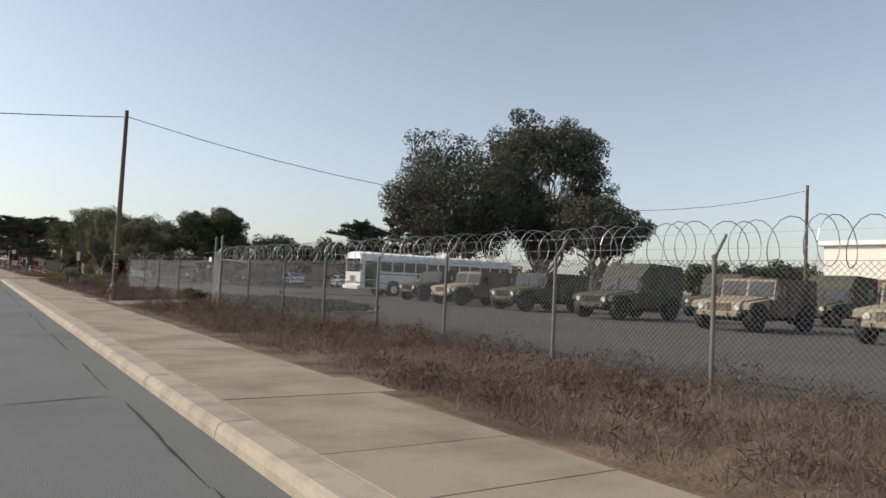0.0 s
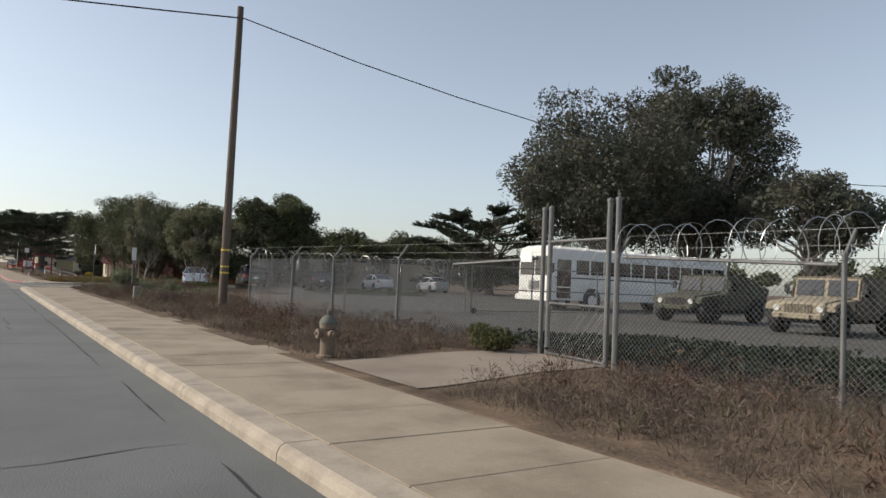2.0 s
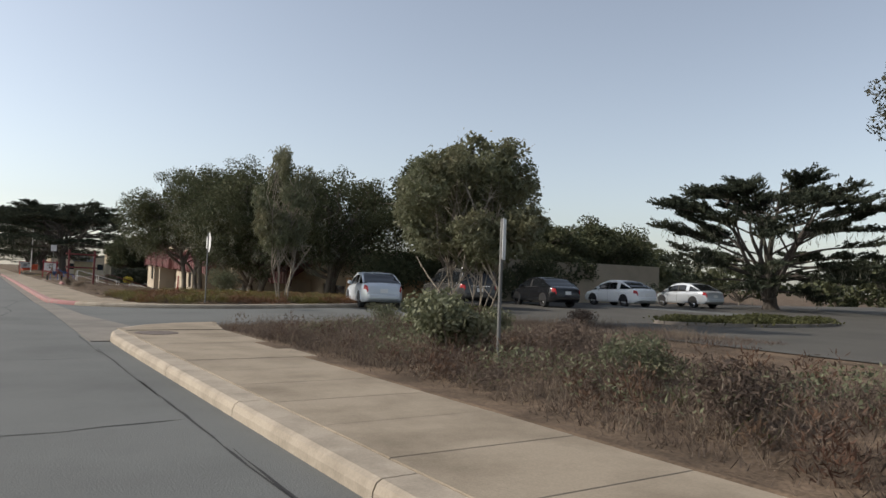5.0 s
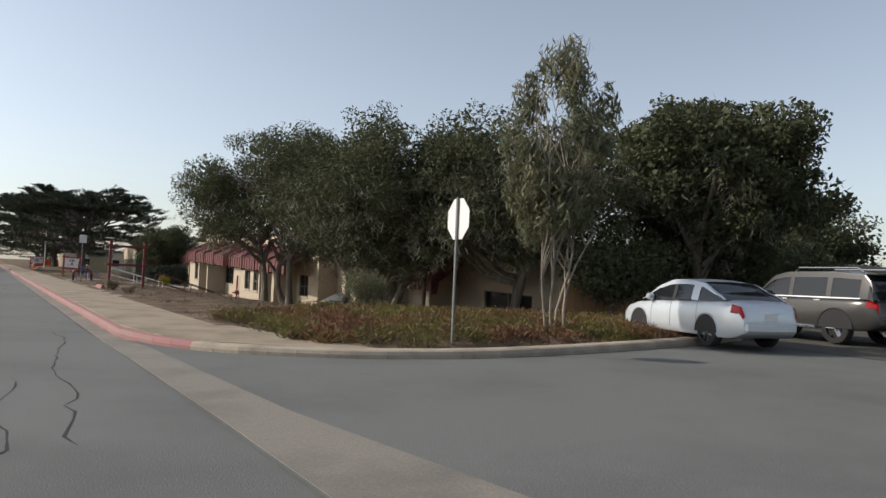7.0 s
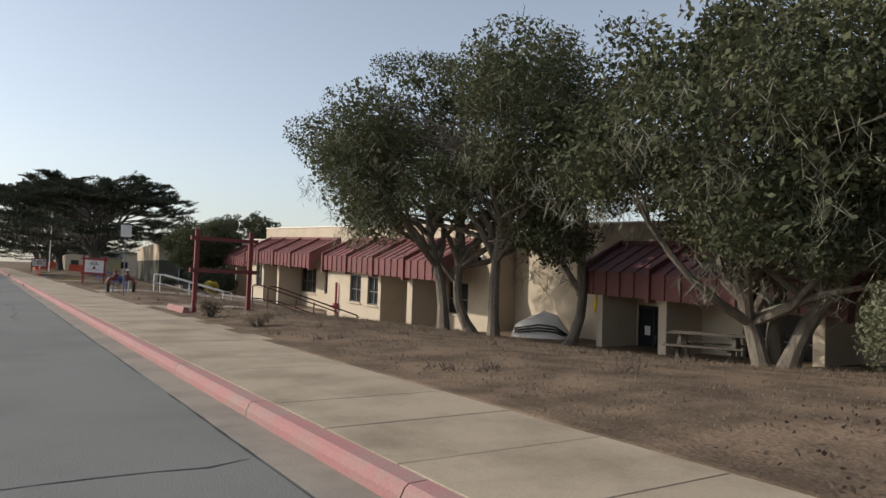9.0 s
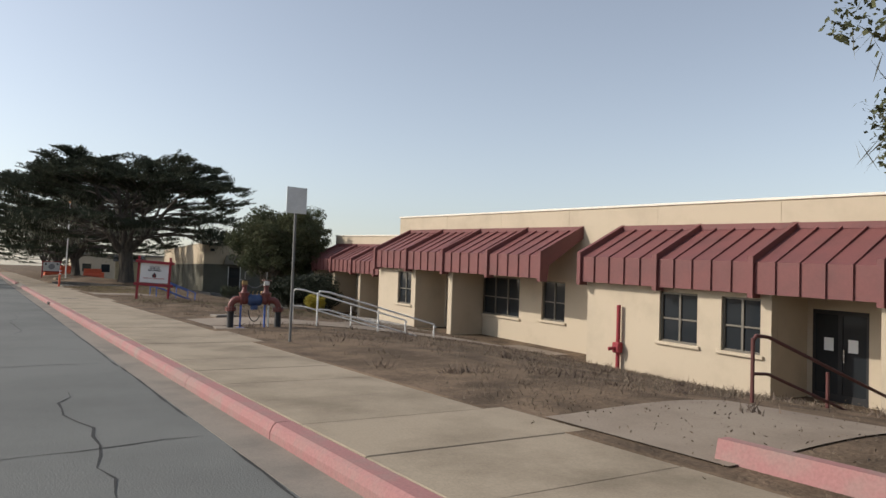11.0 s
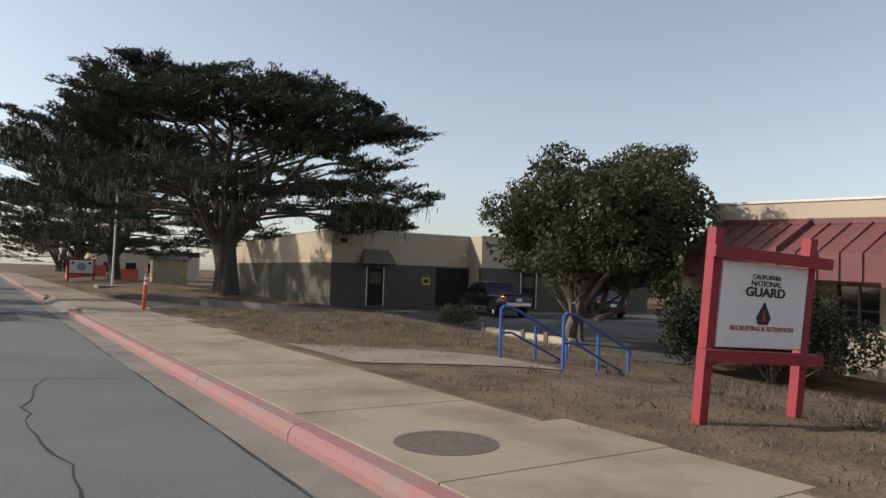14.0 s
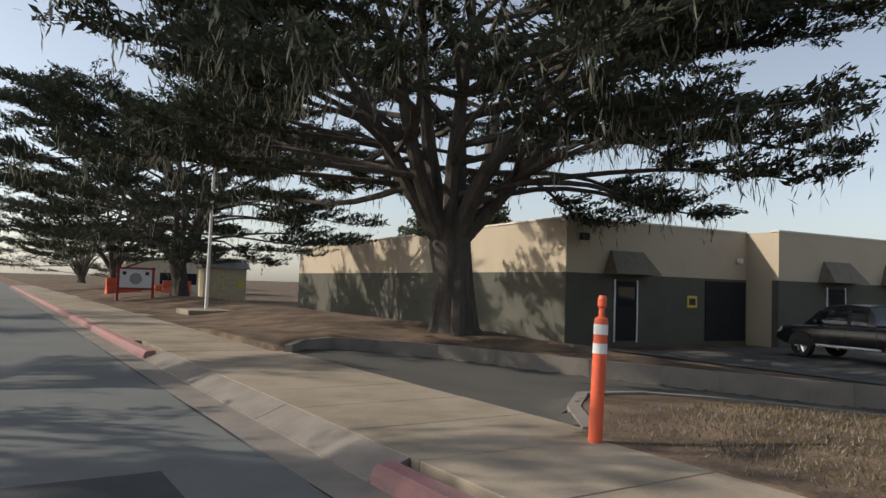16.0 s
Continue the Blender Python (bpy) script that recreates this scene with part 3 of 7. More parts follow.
def wall_box(name, a, b, mat, parent=B1, ch=0.0, label=""):
    """A box whose heights follow the fall of the street."""
    m = Mesh().box(a, b, ch)
    m.v = [(x, y, z + lean_z(y)) for x, y, z in m.v]
    return part(name, m, mat, parent, label)


def wall_run(x, y0, y1, z0, z1, holes=(), thick=0.25):
    """One wall in the plane x from y0 to y1 with holes (ya, yb, za, zb) cut right through it."""
    ys = sorted({y0, y1, *(h[0] for h in holes), *(h[1] for h in holes)})
    zs = sorted({z0, z1, *(h[2] for h in holes), *(h[3] for h in holes)})

    def solid(i, k):
        if not (0 <= i < len(ys) - 1 and 0 <= k < len(zs) - 1):
            return False
        cy, cz = (ys[i] + ys[i + 1]) / 2, (zs[k] + zs[k + 1]) / 2
        return not any(h[0] < cy < h[1] and h[2] < cz < h[3] for h in holes)
    nz = len(zs)
    ix = lambda f, i, k: (f * len(ys) + i) * nz + k
    m = Mesh()
    vs = [(x + thick * f, py, pz + lean_z(py)) for f in (0, 1) for py in ys for pz in zs]
    fs = []
    for i in range(len(ys) - 1):
        for k in range(nz - 1):
            if not solid(i, k):
                continue
            fs += [(ix(0, i, k), ix(0, i, k + 1), ix(0, i + 1, k + 1), ix(0, i + 1, k)), (ix(1, i, k), ix(1, i + 1, k), ix(1, i + 1, k + 1), ix(1, i, k + 1))]
            for di, dk, a, b in ((-1, 0, (i, k), (i, k + 1)), (1, 0, (i + 1, k), (i + 1, k + 1)), (0, -1, (i, k), (i + 1, k)), (0, 1, (i, k + 1), (i + 1, k + 1))):
                if not solid(i + di, k + dk):
                    fs.append((ix(0, *a), ix(1, *a), ix(1, *b), ix(0, *b)))
    used = sorted({q for f in fs for q in f})
    to = {q: n for n, q in enumerate(used)}
    m.add([vs[q] for q in used], [[to[q] for q in f] for f in fs])
    return part("wall", m, STUCCO, B1)


def b1_window(x, ya, yb, za, zb, panes=2):
    """A sliding window in a wall hole: pane, frame and sill."""
    p = wall_box("window", (x + 0.12, ya, za), (x + 0.135, yb, zb), GLASS, label="dark window pane")
    fr = 0.05
    m = Mesh()
    for a, b in [((x + 0.07, ya, za), (x + 0.15, yb, za + fr)), ((x + 0.07, ya, zb - fr), (x + 0.15, yb, zb)),
                 ((x + 0.07, ya, za), (x + 0.15, ya + fr, zb)), ((x + 0.07, yb - fr, za), (x + 0.15, yb, zb))]:
        m.box(a, b)
    for k in range(1, panes):
        ym = ya + (yb - ya) * k / panes
        m.box((x + 0.08, ym - 0.03, za + fr), (x + 0.145, ym + 0.03, zb - fr))
    for k in range(panes):
        y0, y1 = ya + (yb - ya) * k / panes, ya + (yb - ya) * (k + 1) / panes
        m.box((x + 0.082, y0 + 0.03, za + 0.47 * (zb - za) - 0.02), (x + 0.143, y1 - 0.03, za + 0.47 * (zb - za) + 0.02))
    m.v = [(px, py, pz + lean_z(py)) for px, py, pz in m.v]
    part("window_frame", m, FRAME_METAL, p)
    for k in range(panes):
        y0, y1 = ya + (yb - ya) * k / panes + 0.04, ya + (yb - ya) * (k + 1) / panes - 0.04
        wall_box("blind", (x + 0.16, y0, zb - (0.45 + 0.25 * (k % 2)) * (zb - za)), (x + 0.17, y1, zb - fr), TARP, p, label="pale lowered blind")
    wall_box("window_sill", (x - 0.07, ya - 0.1, za - 0.09), (x + 0.1, yb + 0.1, za), STUCCO, p, 0.015)
    return p


def b1_door(x, ya, yb, z0):
    # dark sheet behind the panes: the unlit room's shade put into colour
    d = wall_box("door", (x + 0.05, ya, z0), (x + 0.1, yb, z0 + 2.15), DOOR_AND_SHADE_DARK, label="glazed door in a recess, painted shade behind its panes")
    mid = (ya + yb) / 2
    m = Mesh()
    for a, b in ((ya, ya + 0.06), (mid - 0.05, mid + 0.05), (yb - 0.06, yb)):
        m.box((x + 0.01, a, z0), (x + 0.06, b, z0 + 2.15))
    for a, b in ((z0, z0 + 0.2), (z0 + 2.05, z0 + 2.15)):
        m.box((x + 0.012, ya, a), (x + 0.058, yb, b))
    m.v = [(px, py, pz + lean_z(py)) for px, py, pz in m.v]
    part("door_frame", m, BLACK, d)
    for a, b in ((ya + 0.06, mid - 0.05), (mid + 0.05, yb - 0.06)):
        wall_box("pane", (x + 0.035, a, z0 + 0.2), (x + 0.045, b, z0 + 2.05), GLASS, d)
    for a in (mid - 0.4, mid + 0.16):
        wall_box("notice", (x + 0.02, a, z0 + 1.2), (x + 0.026, a + 0.22, z0 + 1.5), SIGN_WHITE, d, label="white paper notice")
    wall_box("handle", (x - 0.03, mid - 0.12, z0 + 0.95), (x + 0.01, mid - 0.09, z0 + 1.25), CHROME, d)
    return d


FRONT = 15.3
TOP = 4.17


def pier(y0, y1, x0=FRONT, x1=WX):
    """A projecting wall that carries the awning."""
    wall_box("pier", (x0, y0, FLOOR - 0.6), (x1, y1, 2.1), STUCCO, ch=0.015)


def front_block(y0, y1, holes):
    """A flush bay under the lip of the awning, with its two return walls."""
    wall_run(FRONT, y0, y1, FLOOR - 0.6, 2.1, holes)
    for h in holes:
        b1_window(FRONT, *h)
    for a, b in ((y0, y0 + 0.22), (y1 - 0.22, y1)):
        wall_box("return_wall", (FRONT + 0.254, a, FLOOR - 0.6), (WX - 0.004, b, 2.096), STUCCO)


def stoop(x0, x1, y0, y1):
    wall_box("stoop", (x0, y0, FLOOR - 0.5), (x1, y1, FLOOR - 0.01), CONCRETE_PATH, ch=0.02)


# back wall of the porches, one plane up to the roof edge
SOUTH_END, NORTH_END = 104.62, 131.1
R_WINDOWS = ((106.17, 107.68, 0.38, 1.72), (119.5, 120.7, 0.3, 1.68), (121.95, 124.3, 0.22, 1.7))
R_DOORS = ((109.55, 110.85), (125.4, 126.85))
wall_run(WX, SOUTH_END, NORTH_END, FLOOR - 0.7, TOP, [*R_WINDOWS, *((a, b, FLOOR, FLOOR + 2.15) for a, b in R_DOORS)])
for w in R_WINDOWS[:2]:
    b1_window(WX, *w)
b1_window(WX, *R_WINDOWS[2], panes=3)
for a, b in R_DOORS:
    b1_door(WX, a, b, FLOOR)
    stoop(14.4, WX - 0.01, a - 1.0, b + 0.1)
front_block(110.98, 116.9, [(111.25, 112.3, 0.36, 1.68), (113.0, 114.2, 0.36, 1.68)])
front_block(126.98, 130.25, [(127.33, 128.47, 0.3, 1.68)])
pier(108.15, 108.6)
pier(124.22, 124.52)
# bay under the oaks, set further back
R3, F3 = 18.0, 16.4
wall_run(R3, 84.0, SOUTH_END - 0.02, FLOOR - 0.9, TOP, [(96.9, 98.2, FLOOR, FLOOR + 2.15), (92.2, 94.4, 0.2, 1.7), (86.1, 89.3, 0.6, 2.0)])
b1_door(R3, 96.9, 98.2, FLOOR)
b1_window(R3, 92.2, 94.4, 0.2, 1.7)
b1_window(R3, 86.1, 89.3, 0.6, 2.0)
pier(98.25, 98.5, F3, R3)
pier(95.75, 96.05, F3, R3)
pier(91.2, 91.5, F3, R3)
stoop(15.9, R3 - 0.01, 95.9, 98.2)
wall_box("roof", (R3 + 0.1, 84.0, TOP - 0.35), (WX + 26, SOUTH_END + 0.05, TOP - 0.15), ROOFING)
wall_box("roof", (WX + 0.2, SOUTH_END + 0.06, TOP - 0.35), (WX + 26, 131.0, TOP - 0.15), ROOFING)
wall_box("end_wall", (WX + 0.25, 130.8, FLOOR - 0.6), (WX + 26, 131.08, TOP - 0.003), STUCCO)
wall_box("return_wall", (WX + 0.254, SOUTH_END, FLOOR - 0.7), (R3 + 0.24, SOUTH_END + 0.2, TOP - 0.004), STUCCO)
wall_box("end_wall", (R3 + 0.2, 83.8, FLOOR - 1.0), (WX + 26, 84.05, TOP - 0.003), STUCCO)
wall_box("back_wall", (WX + 25.8, 84.1, FLOOR - 0.9), (WX + 26, 130.7, TOP - 0.006), STUCCO)
wall_box("coping", (R3 - 0.04, 83.9, TOP), (R3 + 0.35, SOUTH_END - 0.06, TOP + 0.07), WHITE_TRIM, ch=0.01)
wall_box("coping", (WX - 0.04, SOUTH_END - 0.04, TOP), (WX + 0.35, NORTH_END + 0.05, TOP + 0.07), WHITE_TRIM, ch=0.01)
for yj in (107.9, 111.7, 115.6, 119.4, 123.2, 127.0, 130.3):
    wall_box("joint_bead", (WX - 0.006, yj - 0.012, 3.62), (WX + 0.002, yj + 0.012, TOP), STUCCO, label="thin control joint in the stucco")
# lower wing
LX = 18.8
LF = 17.4
wall_run(LX, 131.12, 142.8, FLOOR - 0.8, 3.45, [(137.9, 139.0, 0.0, 1.25), (134.6, 136.0, -1.25, 0.9), (141.0, 142.0, 0.0, 1.25)])
b1_window(LX, 137.9, 139.0, 0.0, 1.25)
b1_window(LX, 141.0, 142.0, 0.0, 1.25)
b1_door(LX, 134.6, 136.0, -1.25)
for a, b in ((133.55, 133.85), (136.35, 136.6), (139.7, 140.0), (142.5, 142.8)):
    wall_box("pier", (LF, a, FLOOR - 0.8), (LX - 0.004, b, 1.7), STUCCO, ch=0.015)
wall_box("roof", (LX + 0.1, 131.15, 3.1), (WX + 26, 142.7, 3.3), ROOFING)
wall_box("end_wall", (LX + 0.25, 142.55, FLOOR - 0.6), (WX + 26, 142.8, 3.447), STUCCO)
wall_box("coping", (LX - 0.04, 131.15, 3.45), (LX + 0.35, 142.85, 3.52), WHITE_TRIM, ch=0.01)


def awning(ys, xw, top, knee_x, knee_z, lip_z):
    """A sloped sheet-metal awning with ribs between upright fins."""
    for a, b in zip(ys, ys[1:]):
        m = Mesh()
        m.prism([(xw, top), (knee_x, knee_z), (knee_x, lip_z), (knee_x + 0.04, lip_z), (knee_x + 0.04, knee_z - 0.03), (xw, top - 0.06)], "y", a + 0.05, b - 0.05)
        m.v = [(px, py, pz + lean_z(py)) for px, py, pz in m.v]
        panel = part("awning_panel", m, RED_METAL, B1, "maroon sheet-metal awning bay")
        k = 5
        for i in range(1, k):
            yr = a + (b - a) * i / k
            r = Mesh()
            o = 0.045
            r.prism([(xw, top), (xw, top + o + 0.02), (knee_x - o, knee_z + 0.01), (knee_x - o, lip_z), (knee_x, lip_z), (knee_x, knee_z)], "y", yr - 0.022, yr + 0.022)
            r.v = [(px, py, pz + lean_z(py)) for px, py, pz in r.v]
            part("rib", r, RED_METAL, panel)
        f = Mesh().box((xw - 0.06, a + 0.06, top - 0.02), (xw, b - 0.06, top + 0.14))
        f.v = [(px, py, pz + lean_z(py)) for px, py, pz in f.v]
        part("flashing", f, RED_METAL, panel)
    for yf in ys:
        m = Mesh()
        o = 0.16
        m.prism([(xw, top + o), (knee_x - o * 0.55, knee_z + o * 0.8), (knee_x - o * 0.55, lip_z - 0.1), (knee_x + 0.22, lip_z - 0.1), (knee_x + 0.3, knee_z - 0.3), (xw, top - 0.25)], "y", yf - 0.07, yf + 0.07)
        m.v = [(px, py, pz + lean_z(py)) for px, py, pz in m.v]
        part("awning_fin", m, RED_METAL, B1, "upright maroon fin between awning bays")


awning([118.75, 121.6, 124.5, 127.3, 130.1], WX, 3.45, 15.02, 2.54, 1.8)
awning([105.6, 108.45, 111.3, 114.1, 116.95], WX, 3.45, 15.02, 2.54, 1.8)
awning([90.6, 93.4, 96.2, 99.0], R3, 3.45, 16.15, 2.54, 1.8)
awning([131.6, 134.3, 137.0, 139.7, 142.4], LX, 2.85, 17.15, 2.0, 1.33)
wall_lamp = wall_box("wall_lamp", (WX - 0.2, 105.0, 2.65), (WX, 105.3, 2.9), SIGN_BACK, ch=0.03, label="small metal wall lamp")
wall_box("lens", (WX - 0.205, 105.03, 2.67), (WX - 0.19, 105.27, 2.82), GLASS, wall_lamp)

# ---- the beige building past the car park ----
B2 = thing("beige_building", "low beige building with a dark olive base", "building", (16.7, 166.2, -0.35), -6.0)
B2H = 4.35


def b2(name, a, b, mat, ch=0.0, label="", parent=B2):
    return part(name, Mesh().box(a, b, ch), mat, parent, label)


b2("wall", (0, 0, 2.45), (9.1, 0.3, B2H), STUCCO_2)
b2("wall", (0, -0.004, -0.5), (9.1, 0.3, 2.45), WAINSCOT, label="dark olive painted lower wall")
b2("wall", (0.004, 0.3, 2.45), (0.3, 34, B2H), STUCCO_2)
b2("wall", (0, 0.3, -0.5), (0.3, 34, 2.45), WAINSCOT, label="dark olive painted lower wall")
b2("wall", (9.0, -1.5, 2.45), (22.4, -1.2, B2H), STUCCO_2)
b2("wall", (9.0, -1.504, -0.5), (22.4, -1.2, 2.45), WAINSCOT, label="dark olive painted lower wall")
b2("wall", (9.0, -1.2, -0.5), (9.3, 0.0, B2H), STUCCO_2)
b2("wall", (22.1, -1.2, -0.5), (22.396, 20, B2H - 0.004), STUCCO_2)
b2("roof", (0.3, 0.3, B2H - 0.4), (22.1, 34, B2H - 0.25), ROOFING)
b2("coping", (-0.04, -0.04, B2H), (9.0, 0.34, B2H + 0.06), WHITE_TRIM)
b2("coping", (8.96, -1.54, B2H), (22.44, -1.16, B2H + 0.06), WHITE_TRIM)
b2("coping", (-0.04, 0.34, B2H), (0.34, 34, B2H + 0.06), WHITE_TRIM)
for xd, yw, w in ((2.2, 0, 1.0), (11.9, -1.5, 1.1), (16.0, -1.5, 2.2)):
    d = b2("door", (xd, yw - 0.03, 0.05), (xd + w, yw, 2.2), DOOR_AND_SHADE_DARK, label="dark door")
    b2("door_frame", (xd - 0.06, yw - 0.05, 0), (xd, yw, 2.26), SIGN_BACK, parent=d)
    b2("door_frame", (xd + w, yw - 0.05, 0), (xd + w + 0.06, yw, 2.26), SIGN_BACK, parent=d)
    b2("pane", (xd + 0.12, yw - 0.04, 1.3), (xd + w - 0.12, yw - 0.03, 2.0), GLASS, parent=d)
    m = Mesh().prism([(xd - 0.55, 2.45), (xd + w + 0.55, 2.45), (xd + w + 0.25, 3.3), (xd - 0.25, 3.3)], "y", yw - 0.75, yw)
    for i, v in enumerate(m.v):
        if v[2] > 3 and v[1] < yw - 0.1:
            m.v[i] = (v[0], yw - 0.08, v[2])
    part("awning", m, material("olive_awning", (0.17, 0.15, 0.11), 0.8), B2, "faded olive awning over the door")
# no hole in the wall here; a dark panel paints the opening's shade
b2("opening", (6.7, -0.05, 0.02), (8.9, -0.004, 2.35), DOOR_AND_SHADE_DARK, label="dark panel painted as the shade of a roller opening")
s = b2("safety_sign", (5.75, -0.03, 1.3), (6.25, -0.006, 1.75), YELLOW_PAINT, label="small yellow safety sign")
b2("print", (5.83, -0.036, 1.39), (6.17, -0.03, 1.65), BLACK_INK, parent=s)
b2("wall_lamp", (0.5, -0.25, 3.6), (0.85, -0.01, 3.85), BLACK, 0.03, label="black wall floodlight")
b2("wall_lamp", (21.2, -1.75, 3.5), (21.5, -1.51, 3.72), BLACK, 0.03, label="black wall floodlight")
b2("wall_lamp", (8.4, -0.22, 3.1), (8.6, -0.01, 3.3), SIGN_WHITE, 0.03, label="small white wall lamp")
m = Mesh().lathe([(0.28, 0), (0.3, 0.25), (0.38, 0.3), (0.38, 0.42), (0.2, 0.5)], (6.0, 6.0, B2H - 0.3))
part("roof_vent", m, SIGN_BACK, B2, "round metal roof vent")

# ---- trees ----


def limb_points(a, b, rng, n=6, sag=0.0, wob=0.06):
    """A limb that bends in one or two smooth sweeps."""
    a, b = np.array(a, float), np.array(b, float)
    ln = np.linalg.norm(b - a)
    v1, v2 = rng.normal(size=3) * wob * ln * 0.8, rng.normal(size=3) * wob * ln * 0.45
    pts = []
    for i in range(n + 1):
        t = i / n
        p = a + (b - a) * t + v1 * math.sin(math.pi * t) + v2 * math.sin(2 * math.pi * t)
        p[2] += sag * ln * math.sin(math.pi * t)
        pts.append(p)
    return pts


def crown_points(blobs, count, rng, shell=0.45):
    """Points in the outer shells of uneven blobs (centre, radii)."""
    vol = np.array([r[0] * r[1] * r[2] for _, r in blobs]) ** 0.67
    pick = rng.choice(len(blobs), count, p=vol / vol.sum())
    c = np.array([b[0] for b in blobs])[pick]
    r = np.array([b[1] for b in blobs])[pick]
    d = rng.normal(size=(count, 3))
    d /= np.linalg.norm(d, axis=1)[:, None]
    rad = (1 - shell * rng.random((count, 1)) ** 1.6)
    return c + d * r * rad


def clump(points, each, spread, rng):
    p = np.repeat(points, each, axis=0)
    return p + rng.normal(size=p.shape) * spread


def round_tree(name, label, at, height, radius, leaf, bark, seed, count=16000, low=0.28, leaf_len=0.2, leaf_wid=0.1, trunks=1, droop=0.1, flat=0.75,
               blobs_n=16, trunk_r=0.22, moss=False, sway=(0, 0), feet=None, hang=()):
    """A broad tree: trunks, forking limbs and a crown of leaf clumps with gaps."""
    rng = np.random.default_rng(seed)
    t = thing(name, label, "tree", (at[0], at[1], at[2] - 0.05))
    blobs = []
    zc = height * (low + 1) / 2
    twig = min(1.0, trunk_r / 0.16)
    tries = 0
    while len(blobs) < blobs_n and tries < 4000:
        tries += 1
        d = rng.normal(size=3)
        d /= np.linalg.norm(d)
        k = rng.uniform(0.45, 0.92) ** 0.6
        c = np.array([d[0] * radius * k * 0.78 + sway[0], d[1] * radius * k * 0.78 + sway[1], zc + d[2] * (height - zc) * k * 0.74])
        if c[2] < height * low * 0.9:
            continue
        if any(np.linalg.norm((c - b[0]) / np.array([1, 1, 0.8])) < radius * 0.2 for b in blobs):
            continue
        s = radius * rng.uniform(0.2, 0.36)
        blobs.append((c, np.array([s, s, s * flat])))
    for c in hang:
        blobs.append((np.array(c[:3]), np.array([c[3], c[3], c[3] * 0.85])))
    wood = Mesh()
    starts = []
    for k in range(trunks):
        ang = 2 * math.pi * k / trunks + rng.uniform(0, 1)
        off = 0.0 if trunks == 1 else rng.uniform(0.25, 0.55)
        base = (off * math.cos(ang), off * math.sin(ang), -0.15)
        if feet:
            base = (feet[k][0], feet[k][1], feet[k][2])
        spread = 1.25 if feet else 2.6
        topo = (base[0] * spread + rng.normal() * 0.4 + sway[0] * 0.3, base[1] * spread + rng.normal() * 0.4 + sway[1] * 0.3, height * (low + 0.14))
        pts = limb_points(base, topo, rng, 7)
        rr = trunk_r / trunks ** 0.35
        wood.tube(pts, [rr * (1.35 if i == 0 else 1.0) * (1 - 0.45 * i / 7) for i in range(8)], 9)
        starts.append((pts, rr))
    for c, r in blobs:
        pts, rr = starts[rng.integers(len(starts))]
        s = pts[rng.integers(3, 8)]
        lp = limb_points(s, c, rng, 6, 0.04, 0.08)
        wood.tube(lp, [rr * 0.5 * (1 - 0.85 * i / 6) + 0.012 * twig for i in range(7)], 6)
        for q in range(4):
            e = c + rng.normal(size=3) * r * 0.35
            wood.tube(limb_points(lp[rng.integers(2, 6)], e, rng, 3, 0.0, 0.12), [k * twig for k in (0.045, 0.03, 0.02, 0.008)], 4)
    for c, r in blobs:
        for q in range(3):
            d = rng.normal(size=3)
            d[2] = abs(d[2]) * 0.8
            d /= np.linalg.norm(d)
            a = c + d * r * 0.8
            wood.tube([a, a + d * r * 0.2 + rng.normal(size=3) * 0.05, a + d * r * 0.34 + rng.normal(size=3) * 0.1], [0.012, 0.008, 0.003], 3, False)
    part("trunk", wood, bark, t, smooth=True)
    lumps = []
    for c, r in blobs:
        for q in range(11):
            d = rng.normal(size=3)
            d /= np.linalg.norm(d)
            lumps.append((c + d * r * rng.uniform(0.6, 0.85), r * rng.uniform(0.22, 0.42)))
    pts = crown_points(lumps, int(count * 0.93), rng, 0.6)
    stray = clump(crown_points(lumps, count // 70, rng, 0.1), 5, 0.1, rng)
    part("crown", leaves(np.concatenate([pts, stray]), leaf_len, leaf_wid, rng, leaf, droop=droop), None, t)
    deep = crown_points([(c, r * 0.85) for c, r in blobs], count // 5, rng, 0.9)
    part("inner_crown", leaves(deep, leaf_len * 1.6, leaf_wid * 1.9, rng, leaf, "inner_crown", droop=droop), None, t)
    if moss:
        low_pts = crown_points([(c - np.array([0, 0, r[2] * 0.5]), r) for c, r in blobs], 900, rng)
        low_pts = low_pts[low_pts[:, 2] < zc * 1.05]
        strands = clump(low_pts, 7, 0.12, rng)
        part("lichen", leaves(strands, 0.5, 0.02, rng, MOSS, "lichen", droop=0.8), None, t, "pale hanging lichen")
    return t


